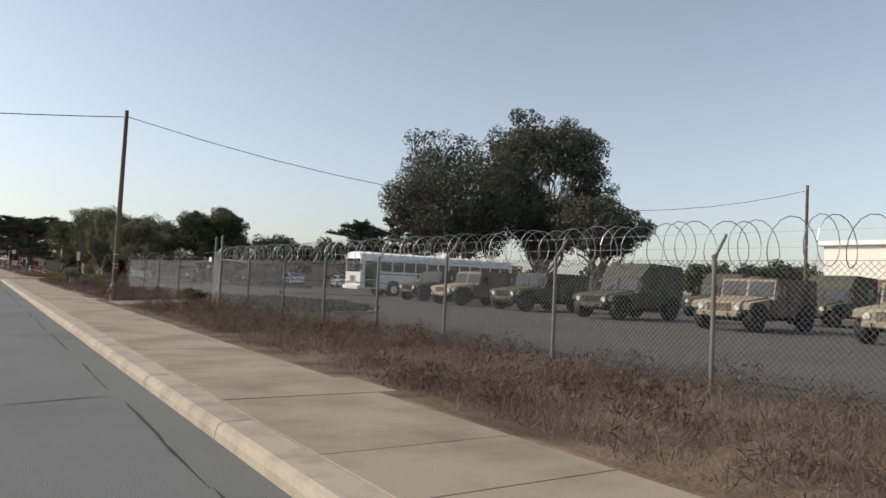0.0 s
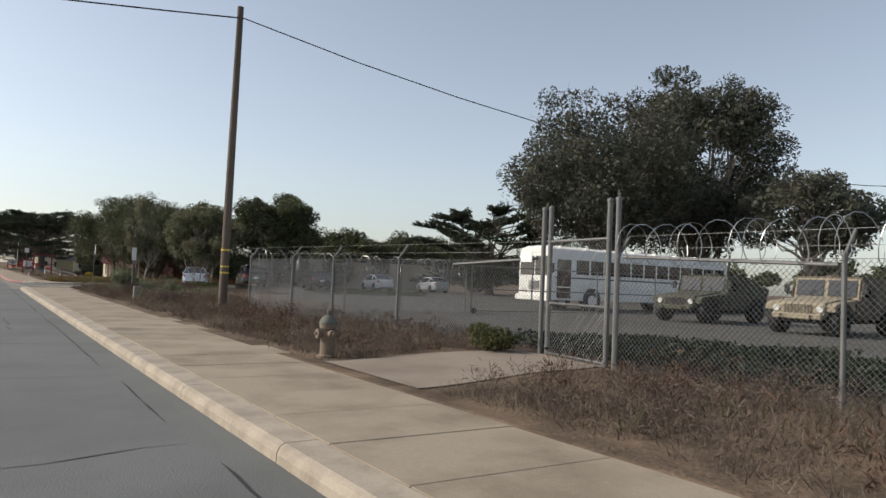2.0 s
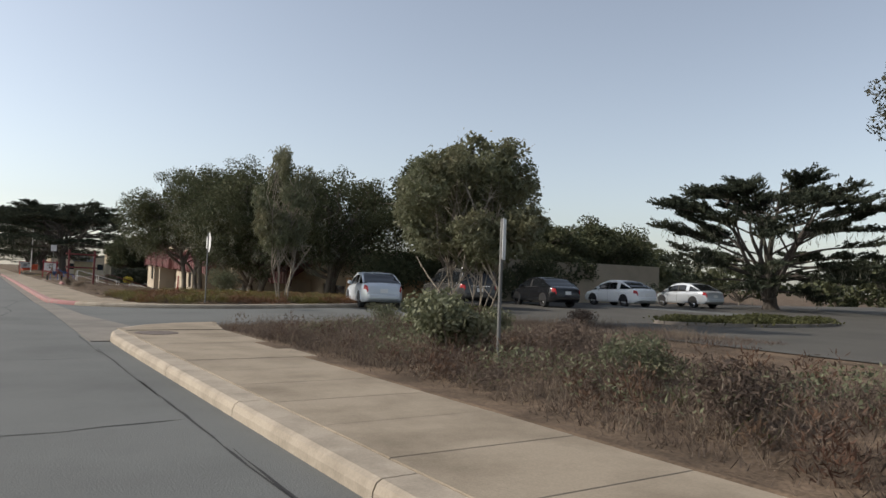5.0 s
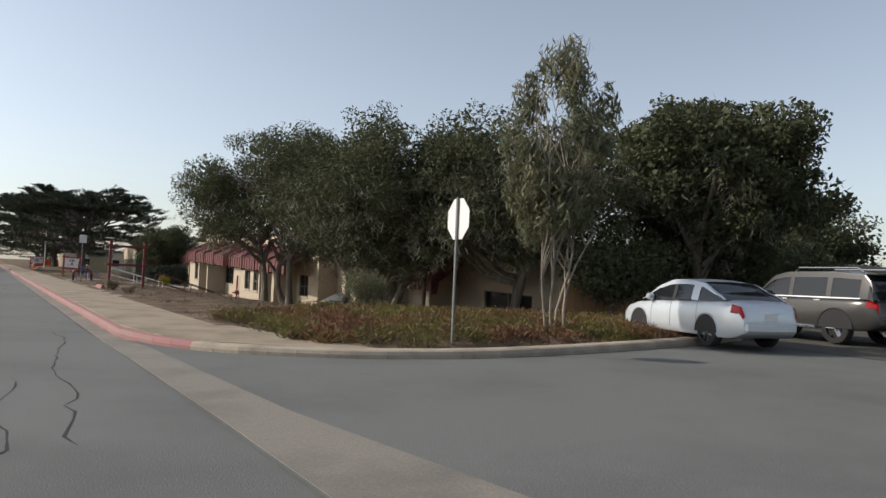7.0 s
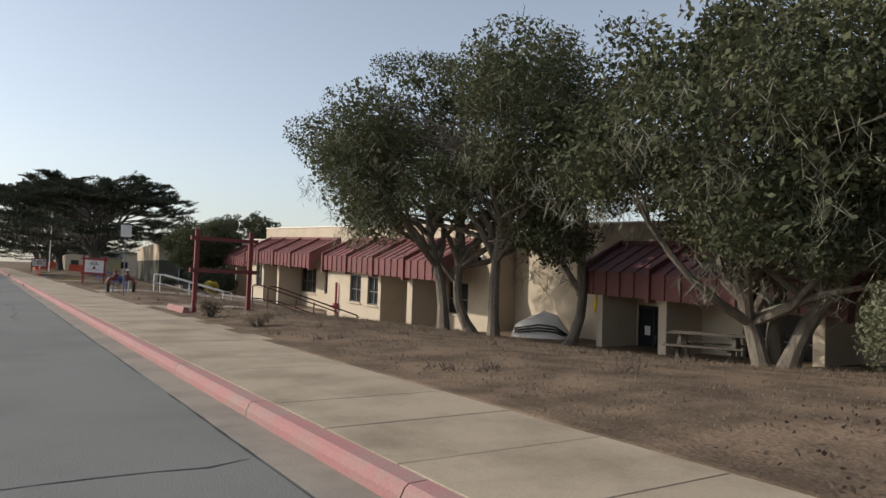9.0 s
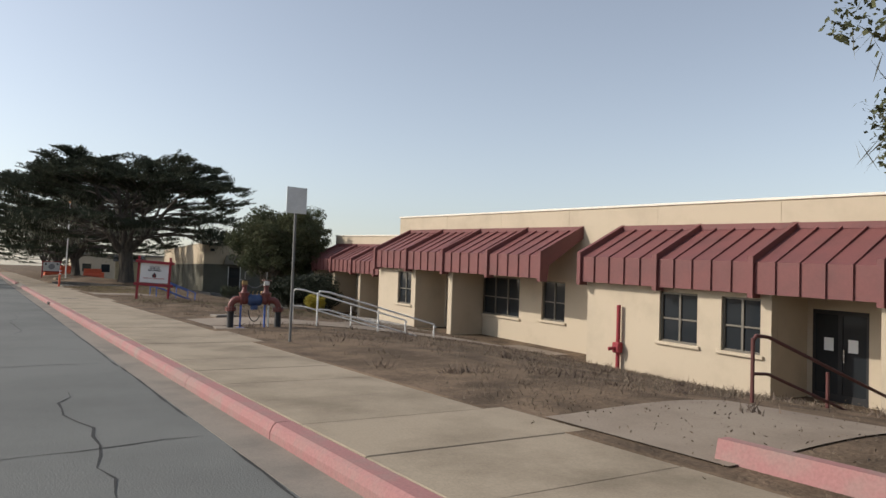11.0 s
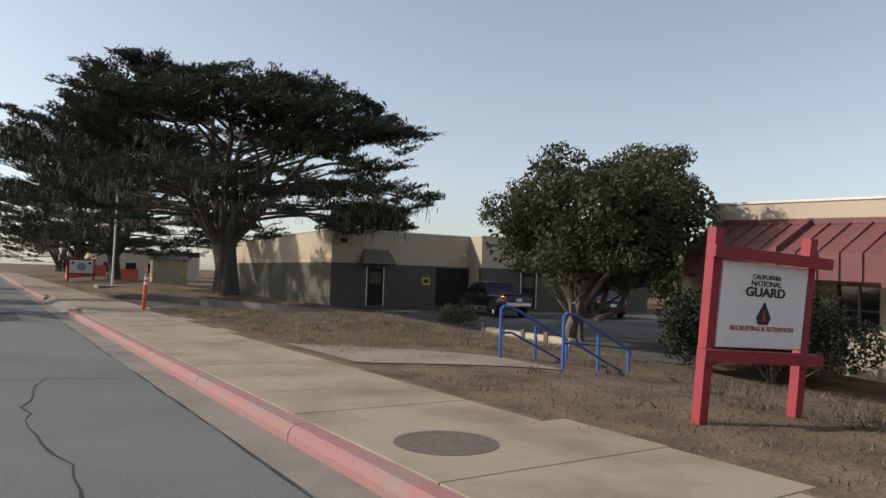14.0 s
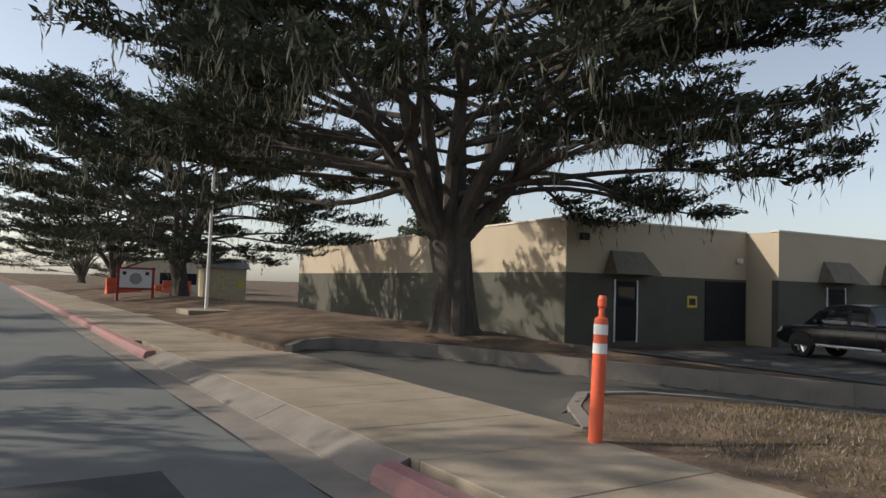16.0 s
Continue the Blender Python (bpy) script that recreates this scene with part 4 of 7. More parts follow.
def cypress(label, at, height, radius, seed, count=34, dense=1.0, base=0.29, trunk_r=0.4, strands=500):
    """A wide Monterey cypress: one stout trunk, limbs fanning up from a fork, long boughs and flat pads of foliage under an uneven dome."""
    rng = np.random.default_rng(seed)
    t = thing("cypress_tree", label, "tree", (at[0], at[1], at[2] - 0.1))
    wood = Mesh()
    fork = base * height * 0.8
    bole = [(0.1, 0, -0.25), (0.04, 0, 0.25), (0, 0, 0.9), (-0.05, 0.03, fork * 0.55), (-0.12, 0.05, fork * 0.85), (-0.12, 0.05, fork * 1.12)]
    wood.tube(bole, [trunk_r * k for k in (1.45, 1.12, 0.95, 0.95, 1.1, 0.8)], 12)
    for k in range(5):
        a = 2 * math.pi * k / 5 + 0.5
        wood.tube([(0.1 + 1.5 * trunk_r * math.cos(a), 1.5 * trunk_r * math.sin(a), -0.2), (0.05 + 0.95 * trunk_r * math.cos(a), 0.95 * trunk_r * math.sin(a), 0.18), (0.62 * trunk_r * math.cos(a + 0.2), 0.62 * trunk_r * math.sin(a + 0.2), fork * 0.5),
                   (-0.1 + 0.55 * trunk_r * math.cos(a + 0.3), 0.55 * trunk_r * math.sin(a + 0.3), fork)], [trunk_r * q for q in (0.3, 0.4, 0.42, 0.4)], 7)
    dome = lambda x, y: height * (1.0 - 0.3 * min(1.0, math.hypot(x, y) / radius) ** 2.2 + 0.1 * noise.noise(Vector((x * 0.28, y * 0.28, seed))))
    stems = []
    for k in range(9):
        a = 2 * math.pi * k / 9 + rng.uniform(-0.3, 0.3)
        lean = (0.12 if k % 3 == 0 else rng.uniform(0.28, 0.62)) * radius
        foot = np.array((-0.12 + 0.5 * trunk_r * math.cos(a), 0.05 + 0.5 * trunk_r * math.sin(a), fork * rng.uniform(0.82, 1.05)))
        end = np.array((lean * math.cos(a), lean * math.sin(a), dome(lean * math.cos(a), lean * math.sin(a)) * rng.uniform(0.78, 0.9)))
        pts = limb_points(foot, end, rng, 9, 0.03, 0.05)
        wood.tube(pts, [trunk_r * 0.5 * (1 - 0.86 * i / 9) for i in range(10)], 8)
        stems.append(pts)
    cen, dirs, fill, tails = [], [], [], []
    for i in range(count):
        f = (i + 0.5) / count
        a = i * 2.399 + rng.uniform(-0.4, 0.4)
        z0 = height * (base * 1.05 + (0.8 - base) * f)
        near = sorted(stems, key=lambda st: abs((math.atan2(st[-1][1], st[-1][0]) - a + math.pi) % (2 * math.pi) - math.pi))[:4]
        s = min(near[rng.integers(4)], key=lambda p: abs(p[2] - z0))
        reach = radius * (1.0 - 0.5 * f ** 3) * rng.uniform(0.45, 1.0) ** 0.6
        ex, ey = s[0] * 0.3 + reach * math.cos(a), s[1] * 0.3 + reach * math.sin(a)
        top = dome(ex, ey)
        e = np.array([ex, ey, min(top * rng.uniform(0.86, 0.97), s[2] + height * ((0.1 + 0.2 * f) * rng.uniform(0.4, 1.3) - (0.16 * rng.random() if f < 0.35 else 0.0)))])
        lp = limb_points(s, e, rng, 9, 0.04, 0.05)
        wood.tube(lp, [0.16 * trunk_r * (1 - 0.9 * k / 9) + 0.01 for k in range(10)], 6)
        out = np.array([math.cos(a), math.sin(a), 0.08])
        for k in range(4 if f > 0.4 or base < 0.2 else 5, 10):
            p = lp[k]
            for q in range(5):
                d = out * rng.uniform(0.2, 1) + np.array([-math.sin(a), math.cos(a), 0]) * rng.uniform(-1.3, 1.3)
                d /= np.linalg.norm(d)
                ln = radius * rng.uniform(0.07, 0.16)
                tip = p + d * ln + np.array([0, 0, ln * (rng.uniform(0.0, 0.35) + 0.25 * f)])
                tip[2] = min(tip[2], dome(tip[0], tip[1]))
                if q < 3:
                    wood.tube([p, (p + tip) / 2 - np.array([0, 0, 0.04]), tip], [0.018, 0.012, 0.005], 3, False)
                m = int(34 * dense)
                u = rng.random((m, 1)) ** 0.7
                c = p + (tip - p) * (0.05 + 1.02 * u) + rng.normal(size=(m, 3)) * np.array([0.2, 0.2, 0.075]) * (radius / 10) * (1.0 - 0.55 * u)
                cen.append(c)
                dirs.append(np.repeat([(tip - p) / np.linalg.norm(tip - p) + np.array([0, 0, 0.25])], m, 0))
                fill.append(p + (tip - p) * rng.random((4, 1)) + rng.normal(size=(4, 3)) * np.array([0.2, 0.2, 0.06]) * (radius / 10))
                if p[2] < height * 0.62:
                    tails.append(p + (tip - p) * rng.uniform(0.1, 0.9))
    part("trunk", wood, BARK_DARK, t, smooth=True)
    cen, dirs, fill = np.concatenate(cen), np.concatenate(dirs), np.concatenate(fill)
    part("crown", leaves(cen, 0.26 * max(1.0, 0.6 / dense ** 0.5) / max(1.0, dense) ** 0.65, 0.075 / max(1.0, dense) ** 0.6, rng, CYPRESS_LEAF, lean=dirs), None, t)
    part("inner_crown", leaves(fill, 0.3, 0.1, rng, CYPRESS_LEAF, "inner_crown"), None, t)
    tails = np.array(tails)[rng.choice(len(tails), min(strands, len(tails)), replace=False)]
    drop = rng.uniform(0.15, 0.9, len(tails))
    hung = np.concatenate([tails + rng.normal(size=tails.shape) * np.array([0.05, 0.05, 0.05]) - np.array([0, 0, 1.0]) * (drop * k)[:, None] for k in (0.15, 0.35, 0.55, 0.8, 1.0)])
    part("lichen", leaves(hung, 0.36, 0.035, rng, MOSS, "lichen", lean=np.repeat([(0, 0, -1.6)], len(hung), 0)), None, t, "pale hanging lichen")
    return t


def on(x, y, lift=0.0):
    return (x, y, ground_height(x, y) + lift)


OAK = "broad dark green coast live oak"
round_tree("oak_tree", OAK + " with leaning grey trunks", on(13.1, 100.0), 9.8, 6.3, OAK_LEAF, BARK_OAK, 11, 86000, low=0.27, trunks=4, moss=True, trunk_r=0.3, blobs_n=34, leaf_len=0.1, leaf_wid=0.055,
           sway=(-0.1, 0.5), feet=((-0.75, 1.2, 0.0), (0.5, 1.15, -0.25), (0.08, -0.35, -0.15), (2.5, -1.0, -0.4)),
           hang=((1.2, -1.6, 3.0, 1.25), (-0.2, -2.4, 2.9, 1.1), (2.6, -0.9, 3.3, 1.2), (-2.6, 3.2, 3.6, 1.3), (-3.2, 1.4, 4.0, 1.3), (-1.4, 4.6, 3.9, 1.2), (-1.6, 5.2, 5.6, 1.4), (-0.4, 5.8, 5.2, 1.3), (-2.8, 4.0, 6.6, 1.4), (0.5, 4.8, 6.8, 1.4), (-1.5, 6.0, 4.3, 1.0), (-2.6, 5.9, 5.9, 1.2)))
round_tree("oak_tree", OAK + " beside the building", on(14.4, 91.2), 9.1, 6.0, OAK_LEAF, BARK, 12, 76000, low=0.17, trunks=3, moss=True, trunk_r=0.3, blobs_n=40, leaf_len=0.115, leaf_wid=0.06,
           hang=((-1.5, -2.6, 2.5, 1.0), (-0.8, -3.2, 1.9, 0.8), (-2.4, -1.6, 3.2, 1.1), (-0.5, -4.4, 3.0, 1.1)))
round_tree("oak_tree", OAK + " beside the building", on(23.0, 81.9), 9.2, 4.9, OAK_LEAF, BARK, 13, 56000, low=0.16, trunks=2, moss=True, trunk_r=0.3, blobs_n=44, leaf_len=0.16, leaf_wid=0.09)
round_tree("oak_tree", OAK + " beside the building", on(16.6, 85.6), 7.9, 5.2, OAK_LEAF, BARK, 19, 44000, low=0.25, trunks=2, moss=True, trunk_r=0.26, blobs_n=34, leaf_len=0.12, leaf_wid=0.065,
           hang=((-3.2, 0.4, 3.0, 1.2), (-2.4, 1.8, 2.8, 1.2), (-3.2, -1.0, 3.3, 1.2), (-1.4, -1.2, 3.0, 1.2)))
round_tree("oak_tree", OAK + " past the parked cars", on(33.0, 88.0), 6.6, 6.0, OAK_LEAF, BARK, 14, 34000, low=0.1, trunks=2, flat=0.65, trunk_r=0.35, blobs_n=32, leaf_len=0.18, leaf_wid=0.1)
round_tree("oak_tree", OAK + " past the parked cars", on(41.0, 90.0), 7.4, 6.0, OAK_LEAF, BARK, 15, 24000, low=0.1, trunks=2, trunk_r=0.3, blobs_n=28, leaf_len=0.2, leaf_wid=0.11)
round_tree("oak_tree", OAK + " behind the yard", on(50.0, 98.0), 8.2, 7.0, OAK_LEAF, BARK, 16, 17000, low=0.05, trunks=2, flat=0.7, blobs_n=28, leaf_len=0.26, leaf_wid=0.14)
round_tree("oak_tree", OAK + " behind the yard", on(62.0, 104.0), 8.2, 7.5, OAK_LEAF, BARK, 18, 14000, low=0.05, trunks=2, flat=0.7, blobs_n=28, leaf_len=0.3, leaf_wid=0.15)
round_tree("oak_tree", OAK + " in the car park", on(16.4, 146.0), 7.1, 3.9, OAK_LEAF, BARK, 17, 60000, low=0.13, trunks=2, trunk_r=0.28, blobs_n=42, leaf_len=0.11, leaf_wid=0.06, sway=(-0.1, -1.1))
round_tree("eucalyptus_tree", "tall grey-green eucalyptus behind the yard", on(41.2, 58.2), 17.0, 9.6, EUC_LEAF, BARK_PALE, 21, 48000, low=0.12, trunks=3, droop=0.5, leaf_len=0.3, leaf_wid=0.1, blobs_n=38, trunk_r=0.4, flat=0.9)
round_tree("eucalyptus_tree", "tall grey-green eucalyptus behind the yard", on(52.0, 58.8), 23.5, 9.0, EUC_LEAF, BARK_PALE, 22, 50000, low=0.05, trunks=2, droop=0.5, leaf_len=0.33, leaf_wid=0.11, blobs_n=48, trunk_r=0.4, flat=0.9)
round_tree("eucalyptus_tree", "smaller spreading eucalyptus with bare pale limbs", on(47.1, 45.7), 10.4, 5.4, EUC_LEAF, BARK_PALE, 23, 14000, low=0.32, trunks=2, droop=0.4, leaf_len=0.3, leaf_wid=0.1, flat=0.7, trunk_r=0.3, blobs_n=24)
round_tree("eucalyptus_sapling", "slender young eucalyptus with hanging leaves", on(10.55, 76.45), 7.2, 1.6, WILLOW_LEAF, BARK_PALE, 24, 9000, low=0.2, trunks=4, droop=0.8, leaf_len=0.2, leaf_wid=0.035, blobs_n=26, trunk_r=0.055, flat=1.5, feet=((0, 0, -0.15), (0.18, 0.1, -0.15), (-0.15, 0.08, -0.15), (0.32, -0.06, -0.15)))
round_tree("willow_shrub", "many-stemmed olive green shrub tree beside the street", on(12.1, 64.9), 6.0, 2.75, WILLOW_LEAF, BARK_PALE, 25, 38000, low=0.2, trunks=7, droop=0.45, leaf_len=0.12, leaf_wid=0.045, blobs_n=34, trunk_r=0.055)
cypress("wide dark cypress with layered boughs and hanging lichen", on(9.8, 162.9), 10.9, 9.6, 31, 104, 1.9, base=0.31, trunk_r=0.5, strands=1200)
cypress("wide dark cypress beside the street", on(8.7, 188.0), 12.5, 10.5, 32, 96, 1.3, base=0.2)
cypress("wide dark cypress beside the street", on(9.0, 212.0), 10.8, 10.5, 33, 60, 0.9, base=0.18)
cypress("wide dark cypress far down the street", on(10.0, 246.0), 12.0, 11.5, 34, 30, 0.4, base=0.12)
cypress("wide dark cypress far down the street", on(16.0, 300.0), 12.5, 12.0, 36, 24, 0.35, base=0.12)
cypress("dark cypress over the far side of the street", (-11.5, 163.0, 0.0), 11.0, 7.5, 37, 26, 0.3)
cypress("dark cypress over the far side of the street", (-12.5, 181.0, 0.0), 11.0, 8.0, 38, 24, 0.3)
cypress("small flat-topped cypress behind the yard", on(41.5, 74.0), 9.0, 7.6, 35, 64, 1.2, base=0.13)
for k, y in enumerate(range(-8, 132, 10)):
    round_tree("far_oak_tree", "low dark oak in the distance", on(98.0 + 5 * math.sin(k * 1.9), y), 6.4 + math.sin(k * 2.7), 7.5, OAK_LEAF, BARK, 70 + k, 2400, low=0.02, trunks=1, flat=0.7, blobs_n=14, leaf_len=0.6, leaf_wid=0.32)
for k, (x, y, h) in enumerate(((72.0, 22.0, 4.5), (80.0, 34.0, 5.0), (74.0, 46.0, 4.6), (84.0, 10.0, 5.2), (90.0, 58.0, 5.5), (78.0, -4.0, 4.8), (54.0, 172.0, 5.0), (62.0, 160.0, 5.0), (66.0, 147.0, 5.5))):
    round_tree("far_oak_tree", "low dark oak in the distance", on(x, y), h, 7.0, OAK_LEAF, BARK, 40 + k, 5000, low=0.05, trunks=2, flat=0.7, blobs_n=18, leaf_len=0.4, leaf_wid=0.2)
round_tree("oak_tree", OAK + " far behind the low building", on(39.6, 207.0), 12.5, 6.5, OAK_LEAF, BARK, 60, 9000, low=0.3, trunks=2, blobs_n=24, leaf_len=0.35, leaf_wid=0.18)

# ---- street pole and wires ----
pole = thing("utility_pole", "tall weathered wooden utility pole with yellow bands", "pole", on(6.8, 42.25, -0.1))
part("shaft", Mesh().tube([(0, 0, 0), (0.02, 0, 5), (0.05, 0, 9.95)], [0.14, 0.122, 0.1], 14), WOOD_POLE, pole, smooth=True)
for z in (1.22, 1.42, 1.95):
    part("band", Mesh().lathe([(0.14, 0), (0.141, 0.05)], (0.01, 0, z)), YELLOW_PAINT, pole, "yellow reflective band")


def cable(name, a, b, sag, label, r=0.012):
    a, b = Vector(a), Vector(b)
    pts = [a + (b - a) * (i / 14) - Vector((0, 0, sag * 4 * (i / 14) * (1 - i / 14))) for i in range(15)]
    ob = new(name, Mesh().tube(pts, r, 5).data(name, DARK_WIRE))
    return tagged(ob, label, "cable")


cable("overhead_cable", (6.95, 42.2, 9.75), (62, 34.8, 11.2), 3.3, "black overhead cable across the yard", 0.02)
cable("overhead_cable", (6.95, 42.2, 9.75), (-24, 42, 6.8), 0.4, "black overhead cable across the street", 0.024)
pole2 = thing("utility_pole", "slim utility pole behind the yard", "pole", on(62, 34.8))
part("shaft", Mesh().tube([(0, 0, 0), (0, 0, 11.4)], [0.17, 0.12], 10), WOOD_POLE, pole2)

# ---- chain-link fence with razor wire ----
FENCE = thing("chain_link_fence", "galvanised chain-link fence topped with coiled razor wire", "fence", (0, 0, 0))


def fence_run(a, b, posts, top=1.92, coil=True, foot=0.2, mesh_top=None, arm_side=-1, drop=0.0):
    """Posts at fractions of the run, a net of crossing wires, rails and a coil above."""
    a, b = Vector((*a, 0)), Vector((*b, 0))
    d = (b - a)
    ln = d.length
    d.normalize()
    n = Vector((-d.y, d.x, 0)) * arm_side
    mesh_top = mesh_top or top - 0.04
    for f in posts:
        p = a + d * ln * f
        m = Mesh().cyl((p.x, p.y, ground_height(p.x, p.y) - 0.1), (p.x, p.y, top), 0.029, n=9)
        m.lathe([(0.04, 0), (0.036, 0.03), (0.01, 0.05)], (p.x, p.y, top), 9)
        po = part("post", m, GALV, FENCE)
        if drop < 0.2:
            q = p + n * 0.22
            part("barb_arm", Mesh().tube([(p.x, p.y, top), (q.x, q.y, top + 0.3)], 0.022, 6), GALV, po)
    net = Mesh()
    pitch = 0.075
    hgt = mesh_top - foot
    k = 0
    s = -hgt
    while s < ln:
        for sign in (1, -1):
            s0, s1 = (s, s + hgt) if sign > 0 else (s + hgt, s)
            t0, t1 = 0.0, 1.0
            lo, hi = min(s0, s1), max(s0, s1)
            if s0 < s1:
                t0, t1 = max(0, -s0 / hgt), min(1, (ln - s0) / hgt)
            else:
                t0, t1 = max(0, (s0 - ln) / hgt), min(1, s0 / hgt)
            if t1 - t0 > 0.02:
                p = a + d * (s0 + (s1 - s0) * t0)
                q = a + d * (s0 + (s1 - s0) * t1)
                o = n * (0.036 + 0.002 * sign)
                net.tube([(p.x + o.x, p.y + o.y, foot + hgt * t0), (q.x + o.x, q.y + o.y, foot + hgt * t1)], 0.0032, 3, False)
        s += pitch
    me = bpy.data.meshes.new("net")
    me.from_pydata(net.v, [], net.f)
    me.materials.append(WIRE)
    part("net", me, None, FENCE, "diamond wire netting")
    rail = Mesh()
    for z in (foot + 0.03, top - 0.03):
        p, q = a + n * 0.036, b + n * 0.036
        rail.tube([(p.x, p.y, z), (q.x, q.y, z)], 0.004, 4)
    part("tension_wire", rail, GALV, FENCE)
    if coil:
        pts = []
        turns = ln / 0.3
        c = n * 0.12
        for i in range(int(turns * 14)):
            ang = 2 * math.pi * i / 14
            p = a + d * (ln * i / (turns * 14)) + c
            r = 0.29 + 0.02 * math.sin(i * 0.37)
            pts.append((p.x + n.x * r * math.cos(ang) + d.x * 0.1 * math.sin(ang * 0.31), p.y + n.y * r * math.cos(ang) + d.y * 0.1 * math.sin(ang * 0.31), top + 0.27 - drop + r * math.sin(ang)))
        cm = Mesh().tube(pts, 0.0065, 3, False)
        me = bpy.data.meshes.new("razor_wire")
        me.from_pydata(cm.v, [], cm.f)
        me.materials.append(RAZOR)
        part("razor_wire", me, None, FENCE, "coiled steel razor wire")
    hw = Mesh()
    for o, z in ((0.08, top + 0.12), (0.24, top + 0.32)):
        p, q = a + n * o, b + n * o
        hw.tube([(p.x, p.y, z), (q.x, q.y, z)], 0.003, 4)
    part("barbed_wire", hw, WIRE, FENCE)


fence_run((7.85, -6.0), (8.0, 26.6), [0, 0.085, 0.17, 0.255, 0.352, 0.44, 0.535, 0.62, 0.71, 0.8, 0.9, 1.0], drop=0.09)
fence_run((8.38, 28.8), (7.35, 41.3), [0.345, 0.58, 0.765, 1.0], coil=False)
fence_run((7.36, 41.4), (15.6, 41.2), [0.4, 0.66, 1.0], arm_side=1, drop=0.27)
for p, q in (((7.98, 23.4, 1.82), (8.0, 26.5, 1.92)), ((8.36, 28.8, 1.92), (8.2, 31.2, 1.8)), ((7.4, 41.36, 1.5), (10.66, 41.3, 1.5))):
    part("brace_rail", Mesh().tube([p, q], 0.024, 7), GALV, FENCE)

gate = thing("pedestrian_gate", "tall galvanised chain-link gate standing shut", "gate", (0, 0, 0))
for x, y in ((8.0, 26.62), (8.05, 26.84), (8.28, 28.4), (8.34, 28.64)):
    part("gate_post", Mesh().cyl((x, y, 0.1), (x, y, 2.76), 0.042, n=10).lathe([(0.05, 0), (0.045, 0.04), (0.01, 0.06)], (x, y, 2.76), 10), GALV, gate)
for z in (2.2, 1.16, 0.32):
    part("gate_rail", Mesh().tube([(8.05, 26.84, z), (8.28, 28.4, z)], 0.022, 8), GALV, gate)
net = Mesh()
for s in np.arange(-1.9, 1.56, 0.075):
    for sg in (1, -1):
        s0, s1 = (s, s + 1.9) if sg > 0 else (s + 1.9, s)
        t0, t1 = (max(0, -s0 / 1.9), min(1, (1.56 - s0) / 1.9)) if sg > 0 else (max(0, (s0 - 1.56) / 1.9), min(1, s0 / 1.9))
        if t1 - t0 > 0.02:
            u0, u1 = s0 + (s1 - s0) * t0, s0 + (s1 - s0) * t1
            net.tube([(8.05 + 0.147 * u0 - 0.03, 26.84 + u0, 0.3 + 1.9 * t0), (8.05 + 0.147 * u1 - 0.03, 26.84 + u1, 0.3 + 1.9 * t1)], 0.0032, 3, False)
part("net", net, WIRE, gate, "diamond wire netting")
plate = thing("gate_sign", "small white sign hung on the fence", "sign", (8.25, 28.98, 1.94))
part("board", Mesh().box((-0.01, -0.15, -0.09), (0.01, 0.15, 0.09), 0.006), SIGN_WHITE, plate)

slide = thing("rolling_gate", "chain-link rolling gate on small wheels", "gate", (0, 0, 0))
for i, (x, y) in enumerate(((15.8, 41.1), (18.6, 40.9), (22.0, 40.7), (25.4, 40.5))):
    part("gate_post", Mesh().cyl((x, y, 0.34), (x, y, 2.1), 0.03, n=8), GALV, slide)
for z in (0.38, 1.2, 2.08):
    part("gate_rail", Mesh().tube([(15.8, 41.1, z), (25.4, 40.5, z)], 0.022, 7), GALV, slide)
part("wheel", Mesh().cyl((15.9, 41.02, 0.38), (15.9, 41.14, 0.38), 0.11, n=12), RUBBER, slide)

# ---- vehicles: length along +y, front at +y ----


def wheel_set(t, xs, ys, r, width, rim_mat, spokes=5):
    for y in ys:
        for sx in (-1, 1):
            x = xs * sx
            w = Mesh()
            prof = [(r * 0.62, -width / 2), (r * 0.94, -width / 2), (r, -width * 0.36), (r, width * 0.36), (r * 0.94, width / 2), (r * 0.62, width / 2)]
            n = 20
            vs = [(x + o, y + q * math.cos(2 * math.pi * k / n), r + q * math.sin(2 * math.pi * k / n)) for q, o in prof for k in range(n)]
            fs = [(i * n + k, i * n + (k + 1) % n, (i + 1) * n + (k + 1) % n, (i + 1) * n + k) for i in range(5) for k in range(n)]
            w.add(vs, fs)
            tyre = part("wheel", w, RUBBER, t, smooth=True)
            rim = Mesh()
            xo = x + sx * width * 0.3
            rim.cyl((xo - 0.02 * sx, y, r), (xo, y, r), r * 0.64, n=18)
            for k in range(spokes):
                a = 2 * math.pi * k / spokes
                c, s = math.cos(a), math.sin(a)
                rim.box((xo, y - 0.03, r - 0.03), (xo + 0.035 * sx, y + 0.03, r + 0.03))
                rim.tube([(xo + 0.015 * sx, y, r), (xo + 0.02 * sx, y + c * r * 0.6, r + s * r * 0.6)], 0.03 * r / 0.33, 5)
            part("rim", rim, rim_mat, tyre)


def smooth_at(knots, y):
    """A rounded curve through rising (y, value) knots."""
    if y <= knots[0][0]:
        return knots[0][1]
    for (a, p), (b, q) in zip(knots, knots[1:]):
        if y <= b:
            t = (y - a) / (b - a)
            return p + (q - p) * (t * 0.5 + (3 * t * t - 2 * t ** 3) * 0.5)
    return knots[-1][1]


